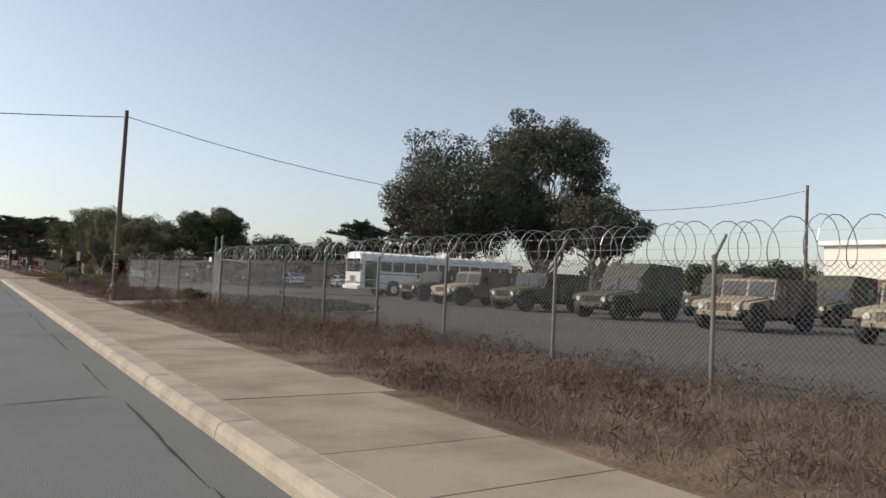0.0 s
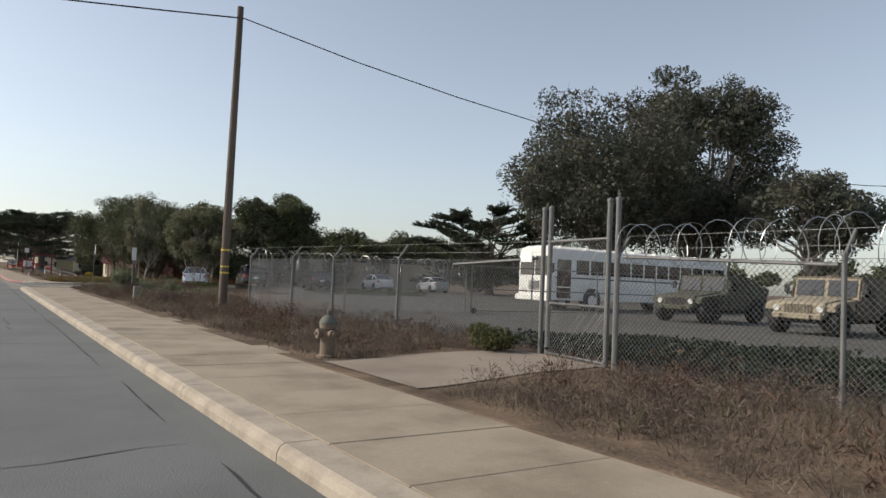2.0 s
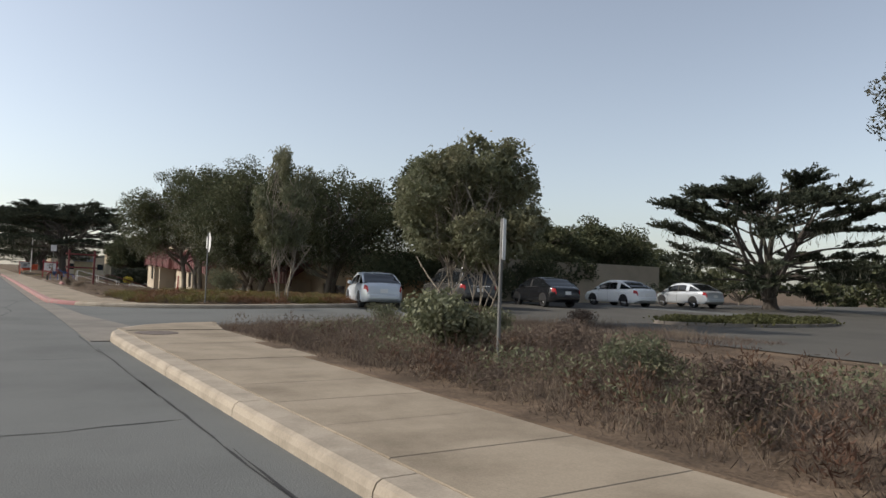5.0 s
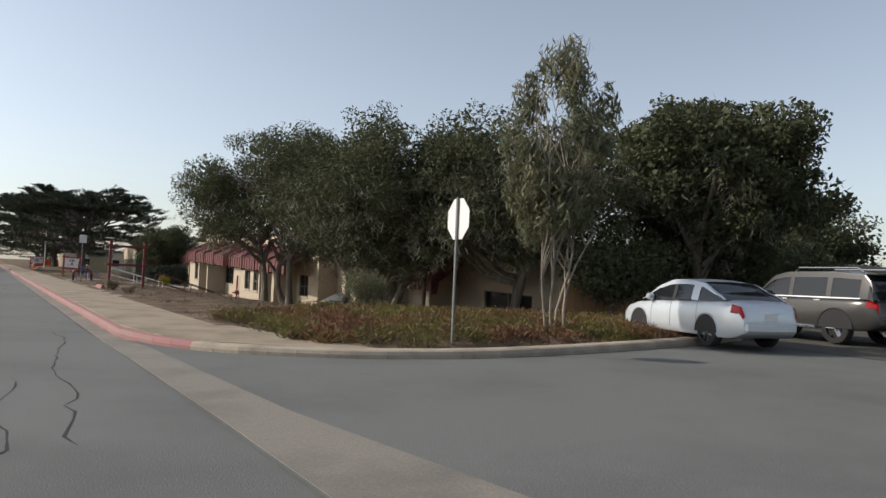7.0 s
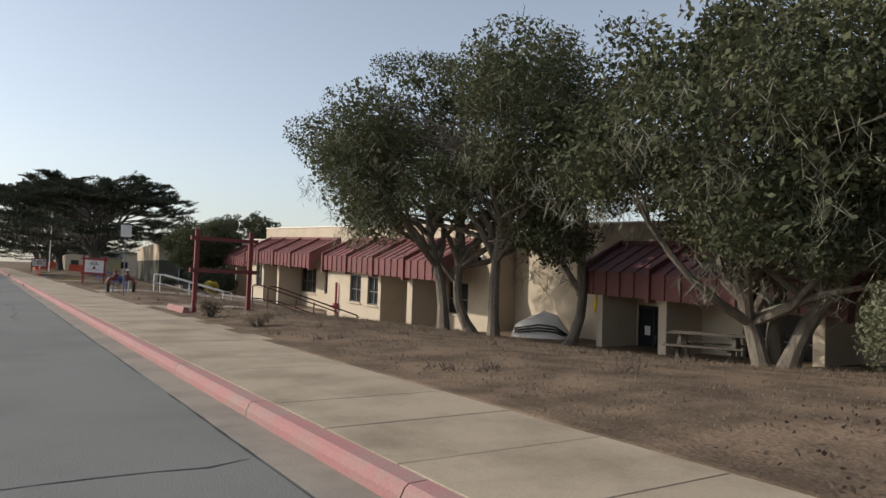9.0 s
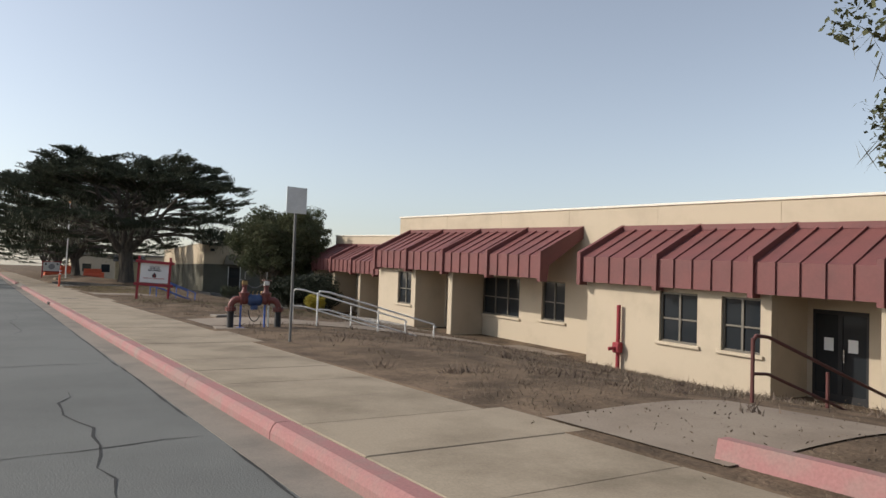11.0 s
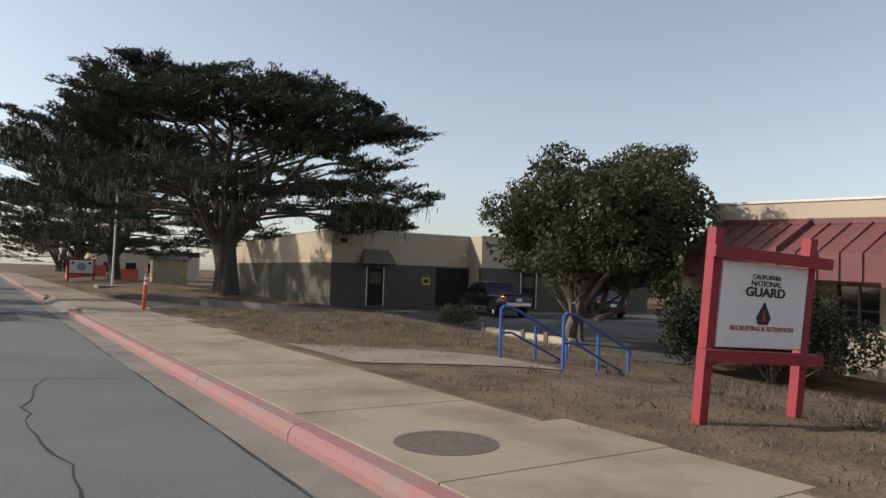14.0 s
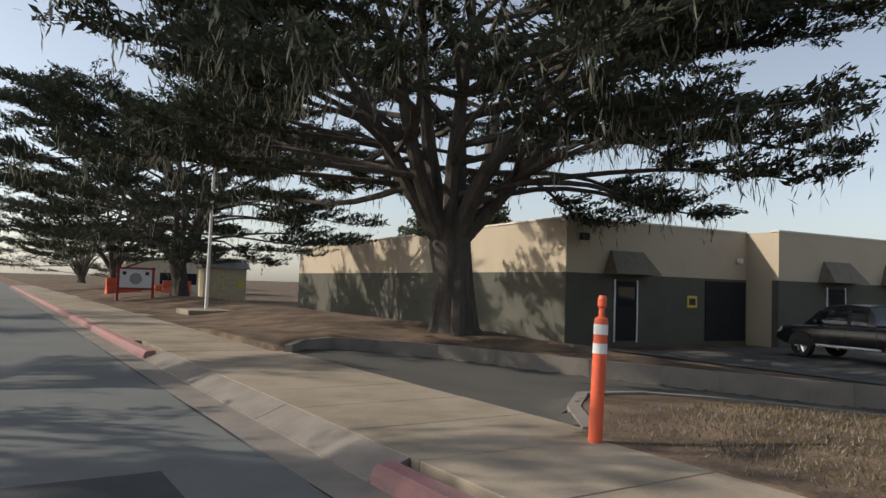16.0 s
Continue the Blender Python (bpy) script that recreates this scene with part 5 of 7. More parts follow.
# side view of each style: length, half width, floor, wheel radius, axles, top of the lower body, roof line
STYLES = {
    "sedan": (4.53, 0.86, 0.24, 0.315, (-1.3, 1.3),
              [(-2.26, 0.72), (-2.18, 0.95), (-1.85, 1.03), (-1.2, 1.01), (0.7, 0.95), (1.3, 0.9), (1.9, 0.78), (2.16, 0.66), (2.26, 0.5)],
              [(-1.85, 1.02), (-1.55, 1.16), (-0.95, 1.41), (-0.4, 1.47), (0.15, 1.46), (0.55, 1.34), (1.3, 0.93)]),
    "suv": (4.8, 0.94, 0.36, 0.39, (-1.38, 1.41),
            [(-2.4, 0.8), (-2.36, 1.08), (-2.2, 1.14), (-1.2, 1.13), (0.9, 1.12), (1.5, 1.1), (2.1, 1.02), (2.34, 0.9), (2.4, 0.65)],
            [(-2.34, 1.14), (-2.24, 1.55), (-2.02, 1.74), (-1.2, 1.8), (0.1, 1.79), (0.5, 1.7), (1.15, 1.12)]),
    "pickup": (5.4, 0.94, 0.42, 0.39, (-1.65, 1.6),
               [(-2.7, 0.9), (-2.66, 1.1), (-2.5, 1.14), (-0.9, 1.14), (1.0, 1.13), (1.7, 1.1), (2.4, 1.0), (2.62, 0.86), (2.7, 0.66)],
               [(-0.9, 1.14), (-0.82, 1.5), (-0.6, 1.74), (0.0, 1.79), (0.6, 1.75), (0.9, 1.65), (1.5, 1.13)]),
}


def car(name, label, at, turn, colour, style="sedan", rim=None, roof_rails=False):
    """A parked car: rounded body shell, glazed cabin with painted pillars, fitted lamps, wheels and trim."""
    t = thing(name, label, "car", at, turn)
    rim = rim or CHROME
    ln, hw, z0, r, axles, deck, roof = STYLES[style]
    h = ln / 2

    def shell(y, v):
        """A point of the lower body: v runs from the sill on one side over the top to the other."""
        f = abs(y) / h
        w = hw * (1 - 0.22 * max(0.0, (f - 0.72) / 0.28) ** 2.4)
        top = smooth_at(deck, y)
        lo = z0 + 0.14 * max(0.0, (f - 0.8) / 0.2) ** 2
        ring = [(0.93, lo), (0.985, lo + 0.1 * (top - lo)), (1.0, lo + 0.45 * (top - lo)), (0.99, lo + 0.72 * (top - lo)), (0.955, top - 0.07), (0.9, top - 0.018), (0.72, top + 0.006), (0.0, top + 0.022)]
        sgn, q = (-1, v * 2) if v <= 0.5 else (1, 2 - v * 2)
        q *= len(ring) - 1
        i = min(int(q), len(ring) - 2)
        k = q - i
        return Vector((sgn * w * (ring[i][0] * (1 - k) + ring[i + 1][0] * k), y, ring[i][1] * (1 - k) + ring[i + 1][1] * k))

    def cabin(y, v):
        top, base = smooth_at(roof, y), smooth_at(deck, y) - 0.02
        top = max(top, base + 0.01)
        w0 = hw * 0.93
        wt = w0 - 0.3 * (top - base) * (0.9 if style == "sedan" else 0.6)
        sgn, q = (-1, v * 2) if v <= 0.5 else (1, 2 - v * 2)
        if q < 0.62:
            k = q / 0.62
            return Vector((sgn * (w0 + (wt - w0) * k ** 1.25), y, base + (top - 0.05 * (top - base) - base) * k))
        k = (q - 0.62) / 0.38
        return Vector((sgn * wt * (1 - k), y, top - 0.05 * (top - base) * (1 - k) ** 2))

    def patch(name, fn, y0, y1, v0, v1, mat, parent=t, off=0.008, ny=8, nv=6, label=""):
        m = Mesh()
        ys, vs = [y0 + (y1 - y0) * i / ny for i in range(ny + 1)], [v0 + (v1 - v0) * i / nv for i in range(nv + 1)]
        mid = Vector((0, 0, z0 + 0.3))
        pts = []
        for y in ys:
            for v in vs:
                p = fn(y, v)
                out = Vector((p.x, 0.35 * (p.y - (y0 + y1) / 2) + (0.5 * (1 if y > 0 else -1) if abs(y) > h - 0.3 else 0), max(0.0, p.z - mid.z)))
                pts.append(p + out.normalized() * off)
        n = nv + 1
        m.add(pts, [(i * n + k, i * n + k + 1, (i + 1) * n + k + 1, (i + 1) * n + k) for i in range(ny) for k in range(nv)])
        return part(name, m, mat, parent, label, smooth=True)

    ny, nv = 30, 28
    ys = [-h + ln * (0.5 - 0.5 * math.cos(math.pi * i / ny)) * 0.6 + ln * i / ny * 0.4 for i in range(ny + 1)]
    part("body", Mesh().loft([[shell(y, k / nv) for k in range(nv + 1)] for y in ys]), colour, t, smooth=True)
    cy0, cy1 = roof[0][0], roof[-1][0]
    part("cabin_glass", Mesh().loft([[cabin(cy0 + (cy1 - cy0) * i / 26, k / 22) for k in range(23)] for i in range(27)]), CAR_GLASS, t, "dark tinted windows", smooth=True)
    ry0, ry1 = (roof[2][0], roof[4][0] + 0.1)
    patch("roof", cabin, ry0, ry1, 0.29, 0.71, colour, off=0.012, ny=12, nv=10)
    for v0, v1 in ((0.24, 0.325), (0.675, 0.76)):
        patch("pillar", cabin, ry1 - 0.05, cy1 - 0.02, v0, v1, colour, off=0.012)
        patch("roof_side", cabin, ry0, ry1, v0, v1, colour, off=0.013)
        patch("pillar", cabin, cy0 + 0.04, ry0 + 0.05, v0, v1, colour, off=0.012)
    for v0, v1 in ((0.0, 0.27), (0.73, 1.0)):
        c0 = {"sedan": -0.95, "suv": -2.2, "pickup": -0.86}[style]
        patch("pillar", cabin, c0, c0 + (0.26 if style == "sedan" else 0.22), v0, v1, colour, off=0.01)
        patch("pillar", cabin, -0.1, 0.02, v0, v1, colour if style == "suv" else BLACK, off=0.009)
        if style == "suv":
            patch("pillar", cabin, -1.22, -1.08, v0, v1, colour, off=0.01)
        patch("window_sill", cabin, c0 + 0.2, cy1 - 0.35, v0 if v0 < 0.5 else 0.985, 0.015 if v0 < 0.5 else v1, CHROME if style == "suv" else BLACK, off=0.012)
    for sx in (-1, 1):
        v = lambda a, b: (a, b) if sx < 0 else (1 - b, 1 - a)
        top_v = v(0.2, 0.33)
        patch("headlight", shell, h - 0.34, h - 0.09, *top_v, LAMP_CLEAR, off=0.012)
        patch("tail_light", shell, -h + 0.02, -h + 0.26, *v(0.21, 0.33), LAMP_RED, off=0.012, label="red tail light")
        for y in ((axles[1] - 0.5, 0.02, -0.95) if style != "suv" else (axles[1] - 0.5, 0.02, -0.98)):
            patch("door_seam", shell, y - 0.006, y + 0.006, *v(0.06, 0.36), BLACK, off=0.003, ny=1, nv=10)
        for y in (0.14, -0.84):
            p = shell(y, 0.29 if sx < 0 else 0.71)
            part("door_handle", Mesh().box((p.x - 0.012, y - 0.1, p.z - 0.018), (p.x + 0.022 * sx, y + 0.1, p.z + 0.018), 0.008), CHROME if style == "suv" else colour, t)
        my = cy1 - 0.5
        p = shell(my, 0.34 if sx < 0 else 0.66)
        part("mirror", Mesh().box((p.x, my - 0.06, p.z + 0.02), (p.x + 0.2 * sx, my + 0.07, p.z + 0.17), 0.04), colour, t)
        if style != "sedan":
            part("side_step", Mesh().box((sx * (hw - 0.16), axles[0] + 0.55, z0 - 0.02), (sx * (hw + 0.03), axles[1] - 0.55, z0 + 0.06), 0.02), CHROME, t)
        if roof_rails:
            part("roof_rail", Mesh().tube([(sx * (hw - 0.26), 0.0, 1.76), (sx * (hw - 0.26), -0.12, 1.87), (sx * (hw - 0.26), -1.8, 1.87), (sx * (hw - 0.26), -1.95, 1.76)], 0.026, 7), CHROME, t)
        for y in axles:
            arch = Mesh()
            n = 18
            for o, rr in ((hw - 0.3, r + 0.07), (hw + 0.004, r + 0.07)):
                arch.v += [(sx * o, y + rr * math.cos(math.pi * k / n), max(z0 - 0.02, r + 0.01 + rr * math.sin(math.pi * k / n))) for k in range(n + 1)]
            arch.f += [(k, k + 1, n + 2 + k, n + 1 + k) for k in range(n)] + [tuple(range(n + 1, 2 * n + 2))]
            part("wheel_arch", arch, BLACK, t)
            part("arch_lip", Mesh().tube([(sx * (hw + 0.0), y + (r + 0.085) * math.cos(math.pi * k / 14), r + 0.01 + (r + 0.085) * math.sin(math.pi * k / 14)) for k in range(15)], 0.022, 6), colour, t, smooth=True)
    part("rear_bumper", Mesh().box((-hw + 0.2, -h - 0.05, z0 + 0.12), (hw - 0.2, -h + 0.25, z0 + 0.36), 0.06), CHROME if style == "pickup" else colour, t, smooth=True)
    part("front_bumper", Mesh().box((-hw + 0.24, h - 0.25, z0 + 0.06), (hw - 0.24, h + 0.04, z0 + 0.26), 0.05), BLACK, t, smooth=True)
    part("number_plate", Mesh().box((-0.16, -h - 0.02, z0 + 0.4), (0.16, -h + 0.03, z0 + 0.56), 0.005), SIGN_WHITE, t)
    if style == "suv":
        part("rear_trim", Mesh().box((-0.45, -h - 0.02, 0.98), (0.45, -h + 0.05, 1.03), 0.01), CHROME, t)
        part("spoiler", Mesh().box((-0.66, -h + 0.1, 1.7), (0.66, -h + 0.42, 1.76), 0.025), colour, t)
    if style == "pickup":
        part("bed_floor", Mesh().box((-hw + 0.12, -h + 0.1, 1.15), (hw - 0.12, -0.95, 1.185), 0.01), BLACK, t, "dark pickup bed")
        part("tailgate_seam", Mesh().box((-hw + 0.24, -h - 0.012, 0.72), (hw - 0.24, -h + 0.06, 0.735)), BLACK, t)
    wheel_set(t, hw - 0.12, axles, r, 0.22, rim, 6)
    return t


SILVER_BLUE = paint("pale_silver_blue_paint", (0.62, 0.66, 0.7), 0.3, 0.35)
GREY_PAINT = paint("warm_grey_paint", (0.075, 0.072, 0.068), 0.25, 0.4)
BLACK_PAINT = paint("black_paint", (0.012, 0.013, 0.015), 0.2, 0.0)
NAVY_PAINT = paint("dark_blue_paint", (0.012, 0.016, 0.028), 0.2, 0.2)
WHITE_PAINT = paint("white_car_paint", (0.75, 0.76, 0.76), 0.3, 0.0)
SILVER_PAINT = paint("silver_paint", (0.5, 0.53, 0.56), 0.3, 0.4)
BLACK_RIM = material("dark_wheel", (0.06, 0.06, 0.06), 0.5, 0.5, bump=0)
car("sedan", "pale silver sedan parked nose away from the street", on(14.3, 75.45, 0.02), -16, SILVER_BLUE, "sedan", BLACK_RIM)
car("suv", "grey-brown four-wheel drive with chrome roof rails", on(18.56, 75.16, 0.02), -10, GREY_PAINT, "suv", CHROME, True)
car("sedan", "black sedan parked in the row", on(24.4, 75.8, 0.02), -10, BLACK_PAINT, "sedan")
car("sedan", "white sedan parked in the row", on(30.6, 76.4, 0.02), -6, WHITE_PAINT, "sedan")
car("sedan", "silver sedan parked in the row", on(36.6, 76.4, 0.02), -8, SILVER_PAINT, "sedan")
car("pickup_truck", "black crew-cab pickup truck in the car park", on(23.0, 159.3, 0.03), -8, BLACK_PAINT, "pickup")
car("sedan", "dark navy sedan in the car park", on(29.0, 157.4, 0.03), -26, NAVY_PAINT, "sedan")
car("sedan", "pale silver sedan in the car park", on(21.3, 144.0, 0.03), -30, SILVER_BLUE, "sedan")


def truck_4x4(label, at, turn, colour, soft_top=False, slant=False, cover=None):
    """A wide military utility truck: slab body, flat windscreen, big wheels."""
    t = thing("military_truck", label, "truck", at, turn, group="military trucks in the yard")
    cover = cover or colour
    hw = 1.06
    # hood and lower body, front at +y
    m = Mesh()
    prof = [(-2.25, 0.62), (-2.25, 1.12), (0.55, 1.12), (0.62, 1.2), (2.2, 1.0), (2.28, 0.9), (2.28, 0.62), (1.9, 0.56), (-1.2, 0.5)]
    m.prism(prof, "x", -0.78, 0.78)
    part("body", m, colour, t)
    for sx in (-1, 1):
        f = Mesh()
        f.prism([(0.9, 0.98), (0.98, 1.1), (2.1, 0.98), (2.22, 0.9), (2.22, 0.74), (2.12, 0.78), (1.9, 0.98), (1.35, 0.98), (1.0, 0.72)], "x", sx * 0.76, sx * hw)
        part("front_wing", f, colour, t)
        f = Mesh().prism([(-2.25, 0.72), (-2.25, 1.14), (-0.75, 1.14), (-0.8, 0.62), (-1.05, 0.72), (-1.3, 0.98), (-1.95, 0.98), (-2.1, 0.75)], "x", sx * 0.76, sx * hw)
        part("rear_wing", f, cover, t)
        part("side_sill", Mesh().box((sx * 0.76, -0.8, 0.5), (sx * hw, 0.98, 1.12), 0.03), cover, t)
        part("door", Mesh().prism([(-0.1, 0.6), (-0.1, 1.66), (0.45, 1.66), (0.62, 1.14), (0.9, 1.05), (0.9, 0.6)], "x", sx * (hw - 0.02), sx * (hw + 0.03)), cover, t)
        part("door_window", Mesh().box((sx * (hw + 0.022), 0.0, 1.2), (sx * (hw + 0.036), 0.42, 1.58), 0.006), CAR_GLASS, t)
        part("headlight", Mesh().cyl((sx * 0.66, 2.26, 0.8), (sx * 0.66, 2.32, 0.8), 0.1, n=14), LAMP_CLEAR, t)
        part("mirror", Mesh().box((sx * (hw + 0.06), 0.62, 1.3), (sx * (hw + 0.24), 0.68, 1.56), 0.02), BLACK, t)
    part("windscreen_frame", Mesh().prism([(0.52, 1.12), (0.6, 1.12), (0.46, 1.78), (0.38, 1.78)], "x", -1.0, 1.0), colour, t)
    for sx in (-1, 1):
        m = Mesh().prism([(0.605, 1.22), (0.618, 1.22), (0.5, 1.72), (0.488, 1.72)], "x", sx * 0.07, sx * 0.92)
        part("windscreen", m, GLASS, t)
    g = Mesh()
    for i in range(9):
        x = -0.4 + 0.1 * i
        g.box((x - 0.03, 2.27, 0.66), (x + 0.03, 2.3, 0.93))
    part("grille", g, BLACK if colour is not TAN_PAINT else cover, t)
    part("bumper", Mesh().box((-0.75, 2.28, 0.48), (0.75, 2.42, 0.66), 0.03), colour, t)
    if soft_top:
        top = [(-2.35, 1.12), (-2.35, 2.15), (-2.2, 2.3), (-0.2, 2.35), (0.3, 1.95), (0.42, 1.8), (0.42, 1.12)]
    elif slant:
        top = [(-2.28, 1.12), (-2.28, 1.25), (-1.0, 1.8), (0.4, 1.82), (0.4, 1.12)]
    else:
        top = [(-2.28, 1.12), (-2.28, 1.78), (-2.2, 1.84), (0.4, 1.84), (0.42, 1.12)]
    part("top", Mesh().prism(top, "x", -1.03, 1.03), cover, t, "canvas cover" if soft_top else "")
    for y in (-1.62, 1.65):
        part("axle", Mesh().cyl((-0.85, y, 0.47), (0.85, y, 0.47), 0.07, n=8), BLACK, t)
    part("underbody", Mesh().box((-0.6, -2.1, 0.36), (0.6, 2.1, 0.52), 0.05), BLACK, t)
    part("roof_hatch", Mesh().lathe([(0.3, 0), (0.3, 0.05), (0.12, 0.08)], (0.1, -0.3, 1.84), 14), cover, t)
    for sx in (-1, 1):
        part("mirror_bracket", Mesh().tube([(sx * 1.05, 0.62, 1.2), (sx * 1.2, 0.66, 1.25), (sx * 1.2, 0.66, 1.6), (sx * 1.05, 0.6, 1.65)], 0.014, 5), BLACK, t)
        part("wiper", Mesh().tube([(sx * 0.5, 0.64, 1.2), (sx * 0.32, 0.6, 1.4)], 0.01, 4), BLACK, t)
        part("tow_hook", Mesh().tube([(sx * 0.45, 2.4, 0.5), (sx * 0.45, 2.5, 0.53), (sx * 0.45, 2.5, 0.6), (sx * 0.45, 2.4, 0.6)], 0.022, 6), BLACK, t)
    part("spare_wheel", Mesh().cyl((-0.2, -2.28, 0.9), (-0.2, -2.5, 0.9), 0.42, n=18), RUBBER, t)
    wheel_set(t, 0.91, (-1.62, 1.65), 0.47, 0.32, DARK_OD, 8)
    return t


for y, x, col, kw, lab in ((9.4, 23.3, TAN_PAINT, {"cover": CAMO}, "desert tan military utility truck with a camouflaged body"), (14.9, 23.5, TAN_PAINT, {"cover": CAMO}, "desert tan military utility truck with a camouflaged body"),
                           (20.7, 23.4, OD_GREEN, {"soft_top": True}, "dark green military truck with a tall canvas cover"),
                           (26.4, 23.4, OD_GREEN, {}, "dark green military utility truck"), (31.5, 23.3, TAN_PAINT, {"cover": CAMO}, "desert tan military utility truck with a camouflaged body"),
                           (36.9, 24.4, OD_GREEN, {"slant": True}, "dark green slant-back military truck"), (4.2, 23.4, OD_GREEN, {}, "dark green military utility truck")):
    truck_4x4(lab, on(x, y, 0.02), 90 + 3, col, **kw)
for y, x in ((17.5, 33.5), (23.5, 34), (29.0, 34.2)):
    truck_4x4("dark green military truck with a tall canvas cover", on(x, y, 0.02), 93, OD_GREEN, soft_top=True)

# ---- bus ----
bus = thing("bus", "white military bus parked in the yard", "bus", on(22.95, 44.6, 0.05))
L_BUS = 13.6
body = Mesh()
ring = lambda x, top=3.05, w=0.0: [(x, w, 0.45), (x, 2.44 - w, 0.45), (x, 2.44 - w, 2.6), (x, 2.3 - w, 2.92), (x, 1.9, top), (x, 0.54, top), (x, 0.14 + w, 2.92), (x, w, 2.6)]
body.loft([ring(0.0, 2.92, 0.05), ring(0.12, 3.05), ring(L_BUS - 0.1, 3.05), ring(L_BUS, 2.98, 0.05)])
part("body", body, BUS_WHITE, bus, smooth=True)
for sy in (0.0, 2.44):
    o = -0.012 if sy == 0 else 0.012
    for i in range(12):
        x = 1.6 + i * 0.98
        w = part("side_window", Mesh().box((x, sy - abs(o), 1.72), (x + 0.86, sy + abs(o), 2.42), 0.01), CAR_GLASS, bus)
        part("window_bar", Mesh().box((x, sy - 0.018, 2.05), (x + 0.86, sy + 0.018, 2.09)), BLACK, w)
    part("stripe", Mesh().box((0.2, sy - 0.01, 1.5), (L_BUS - 0.2, sy + 0.01, 1.56)), BLACK, bus)
    part("rub_rail", Mesh().box((0.2, sy - 0.025, 1.05), (L_BUS - 0.2, sy + 0.025, 1.11), 0.008), BUS_WHITE, bus)
for k in range(8):
    x = 0.8 + k * 1.7
    part("roof_rib", Mesh().box((x, 0.25, 2.96), (x + 0.05, 2.19, 3.075), 0.01), BUS_WHITE, bus)
for a, b in ((0.15, 1.18), (1.26, 2.29)):
    part("windscreen", Mesh().box((-0.03, a, 1.62), (0.06, b, 2.55), 0.02), GLASS, bus)
g = Mesh()
for i in range(6):
    g.box((-0.05, 0.85, 0.92 + i * 0.075), (-0.01, 1.6, 0.95 + i * 0.075))
part("grille", g, BLACK, bus)
for yy in (0.35, 0.6, 1.84, 2.09):
    part("headlight", Mesh().cyl((-0.05, yy, 0.85), (0.02, yy, 0.85), 0.09, n=12), LAMP_CLEAR, bus)
part("bumper", Mesh().box((-0.22, 0.0, 0.38), (0.02, 2.44, 0.66), 0.04), BUS_WHITE, bus)
for yy in (-0.3, 2.6):
    part("mirror", Mesh().box((-0.2, yy, 1.75), (-0.08, yy + 0.14, 2.2), 0.03), BLACK, bus)
part("door", Mesh().box((0.35, -0.02, 0.55), (1.25, 0.02, 2.4), 0.01), CAR_GLASS, bus, "glazed folding door")
for x in (2.7, 9.6):
    for yy in (0.14, 2.3):
        part("wheel_arch", Mesh().cyl((x, yy - 0.15, 0.5), (x, yy + 0.15, 0.5), 0.6, n=20), BLACK, bus)
        w = part("wheel", Mesh().cyl((x, yy - 0.16, 0.45), (x, yy + 0.16, 0.45), 0.5, n=22), RUBBER, bus)
        part("rim", Mesh().cyl((x, yy - 0.18, 0.45), (x, yy + 0.18, 0.45), 0.27, n=16), SIGN_BACK, w)

# ---- white building behind the yard ----
wb = thing("white_building", "white flat-roofed building with a brick base", "building", on(46.0, 24.6))
part("wall", Mesh().box((0, -18, 2.6), (14, 0, 4.7), 0.02), WHITE_TRIM, wb)
part("wall", Mesh().box((0.05, -17.95, 0), (13.95, -0.05, 2.6)), material("brown_brick", (0.25, 0.13, 0.085), 0.9, scale=8, vary=0.2), wb, "brown brick lower wall")
part("fascia", Mesh().box((-0.3, -18.3, 4.7), (14.3, 0.3, 5.0), 0.03), WHITE_METAL, wb)
for k in range(4):
    part("window", Mesh().box((-0.03, -3 - 4 * k, 1.0), (0.04, -1.6 - 4 * k, 2.3), 0.01), GLASS, wb)

# ---- signs, frames, rails and small things ----
hyd = thing("fire_hydrant", "stout weathered fire hydrant beside the pavement", "hydrant", on(4.86, 29.75, -0.02))
part("barrel", Mesh().lathe([(0.16, 0), (0.16, 0.05), (0.115, 0.07), (0.11, 0.46), (0.135, 0.48), (0.135, 0.54)]), HYDRANT, hyd, smooth=True)
part("bonnet", Mesh().lathe([(0.145, 0.54), (0.145, 0.57), (0.12, 0.62), (0.08, 0.67), (0.03, 0.69), (0.028, 0.76), (0.02, 0.77)]), HYDRANT_TOP, hyd, "dull green domed cap", smooth=True)
for a, r in ((180, 0.075), (270, 0.06), (0, 0.06)):
    c, s = math.cos(radians(a)), math.sin(radians(a))
    nz = part("nozzle", Mesh().cyl((c * 0.09, s * 0.09, 0.4), (c * 0.19, s * 0.19, 0.4), r, n=12), HYDRANT, hyd)
    part("nozzle_nut", Mesh().cyl((c * 0.19, s * 0.19, 0.4), (c * 0.23, s * 0.23, 0.4), 0.025, n=5), HYDRANT, nz)

stop = thing("stop_sign", "octagonal stop sign seen from its bare metal back", "sign", on(7.16, 75.42), -93)
part("post", Mesh().box((-0.03, -0.02, 0), (0.03, 0.02, 2.71), 0.008), GALV, stop)
octo = [(0.41 * math.cos(radians(22.5 + 45 * k)), 2.31 + 0.41 * math.sin(radians(22.5 + 45 * k))) for k in range(8)]
part("plate", Mesh().prism(octo, "y", 0.022, 0.028), SIGN_BACK, stop, "pale bare metal back")
part("front_face", Mesh().prism(octo, "y", 0.0285, 0.031), RED_PAINT, stop)
for z in (2.06, 2.56):
    part("bolt", Mesh().cyl((0, -0.03, z), (0, 0.03, z), 0.012, n=6), GALV, stop)


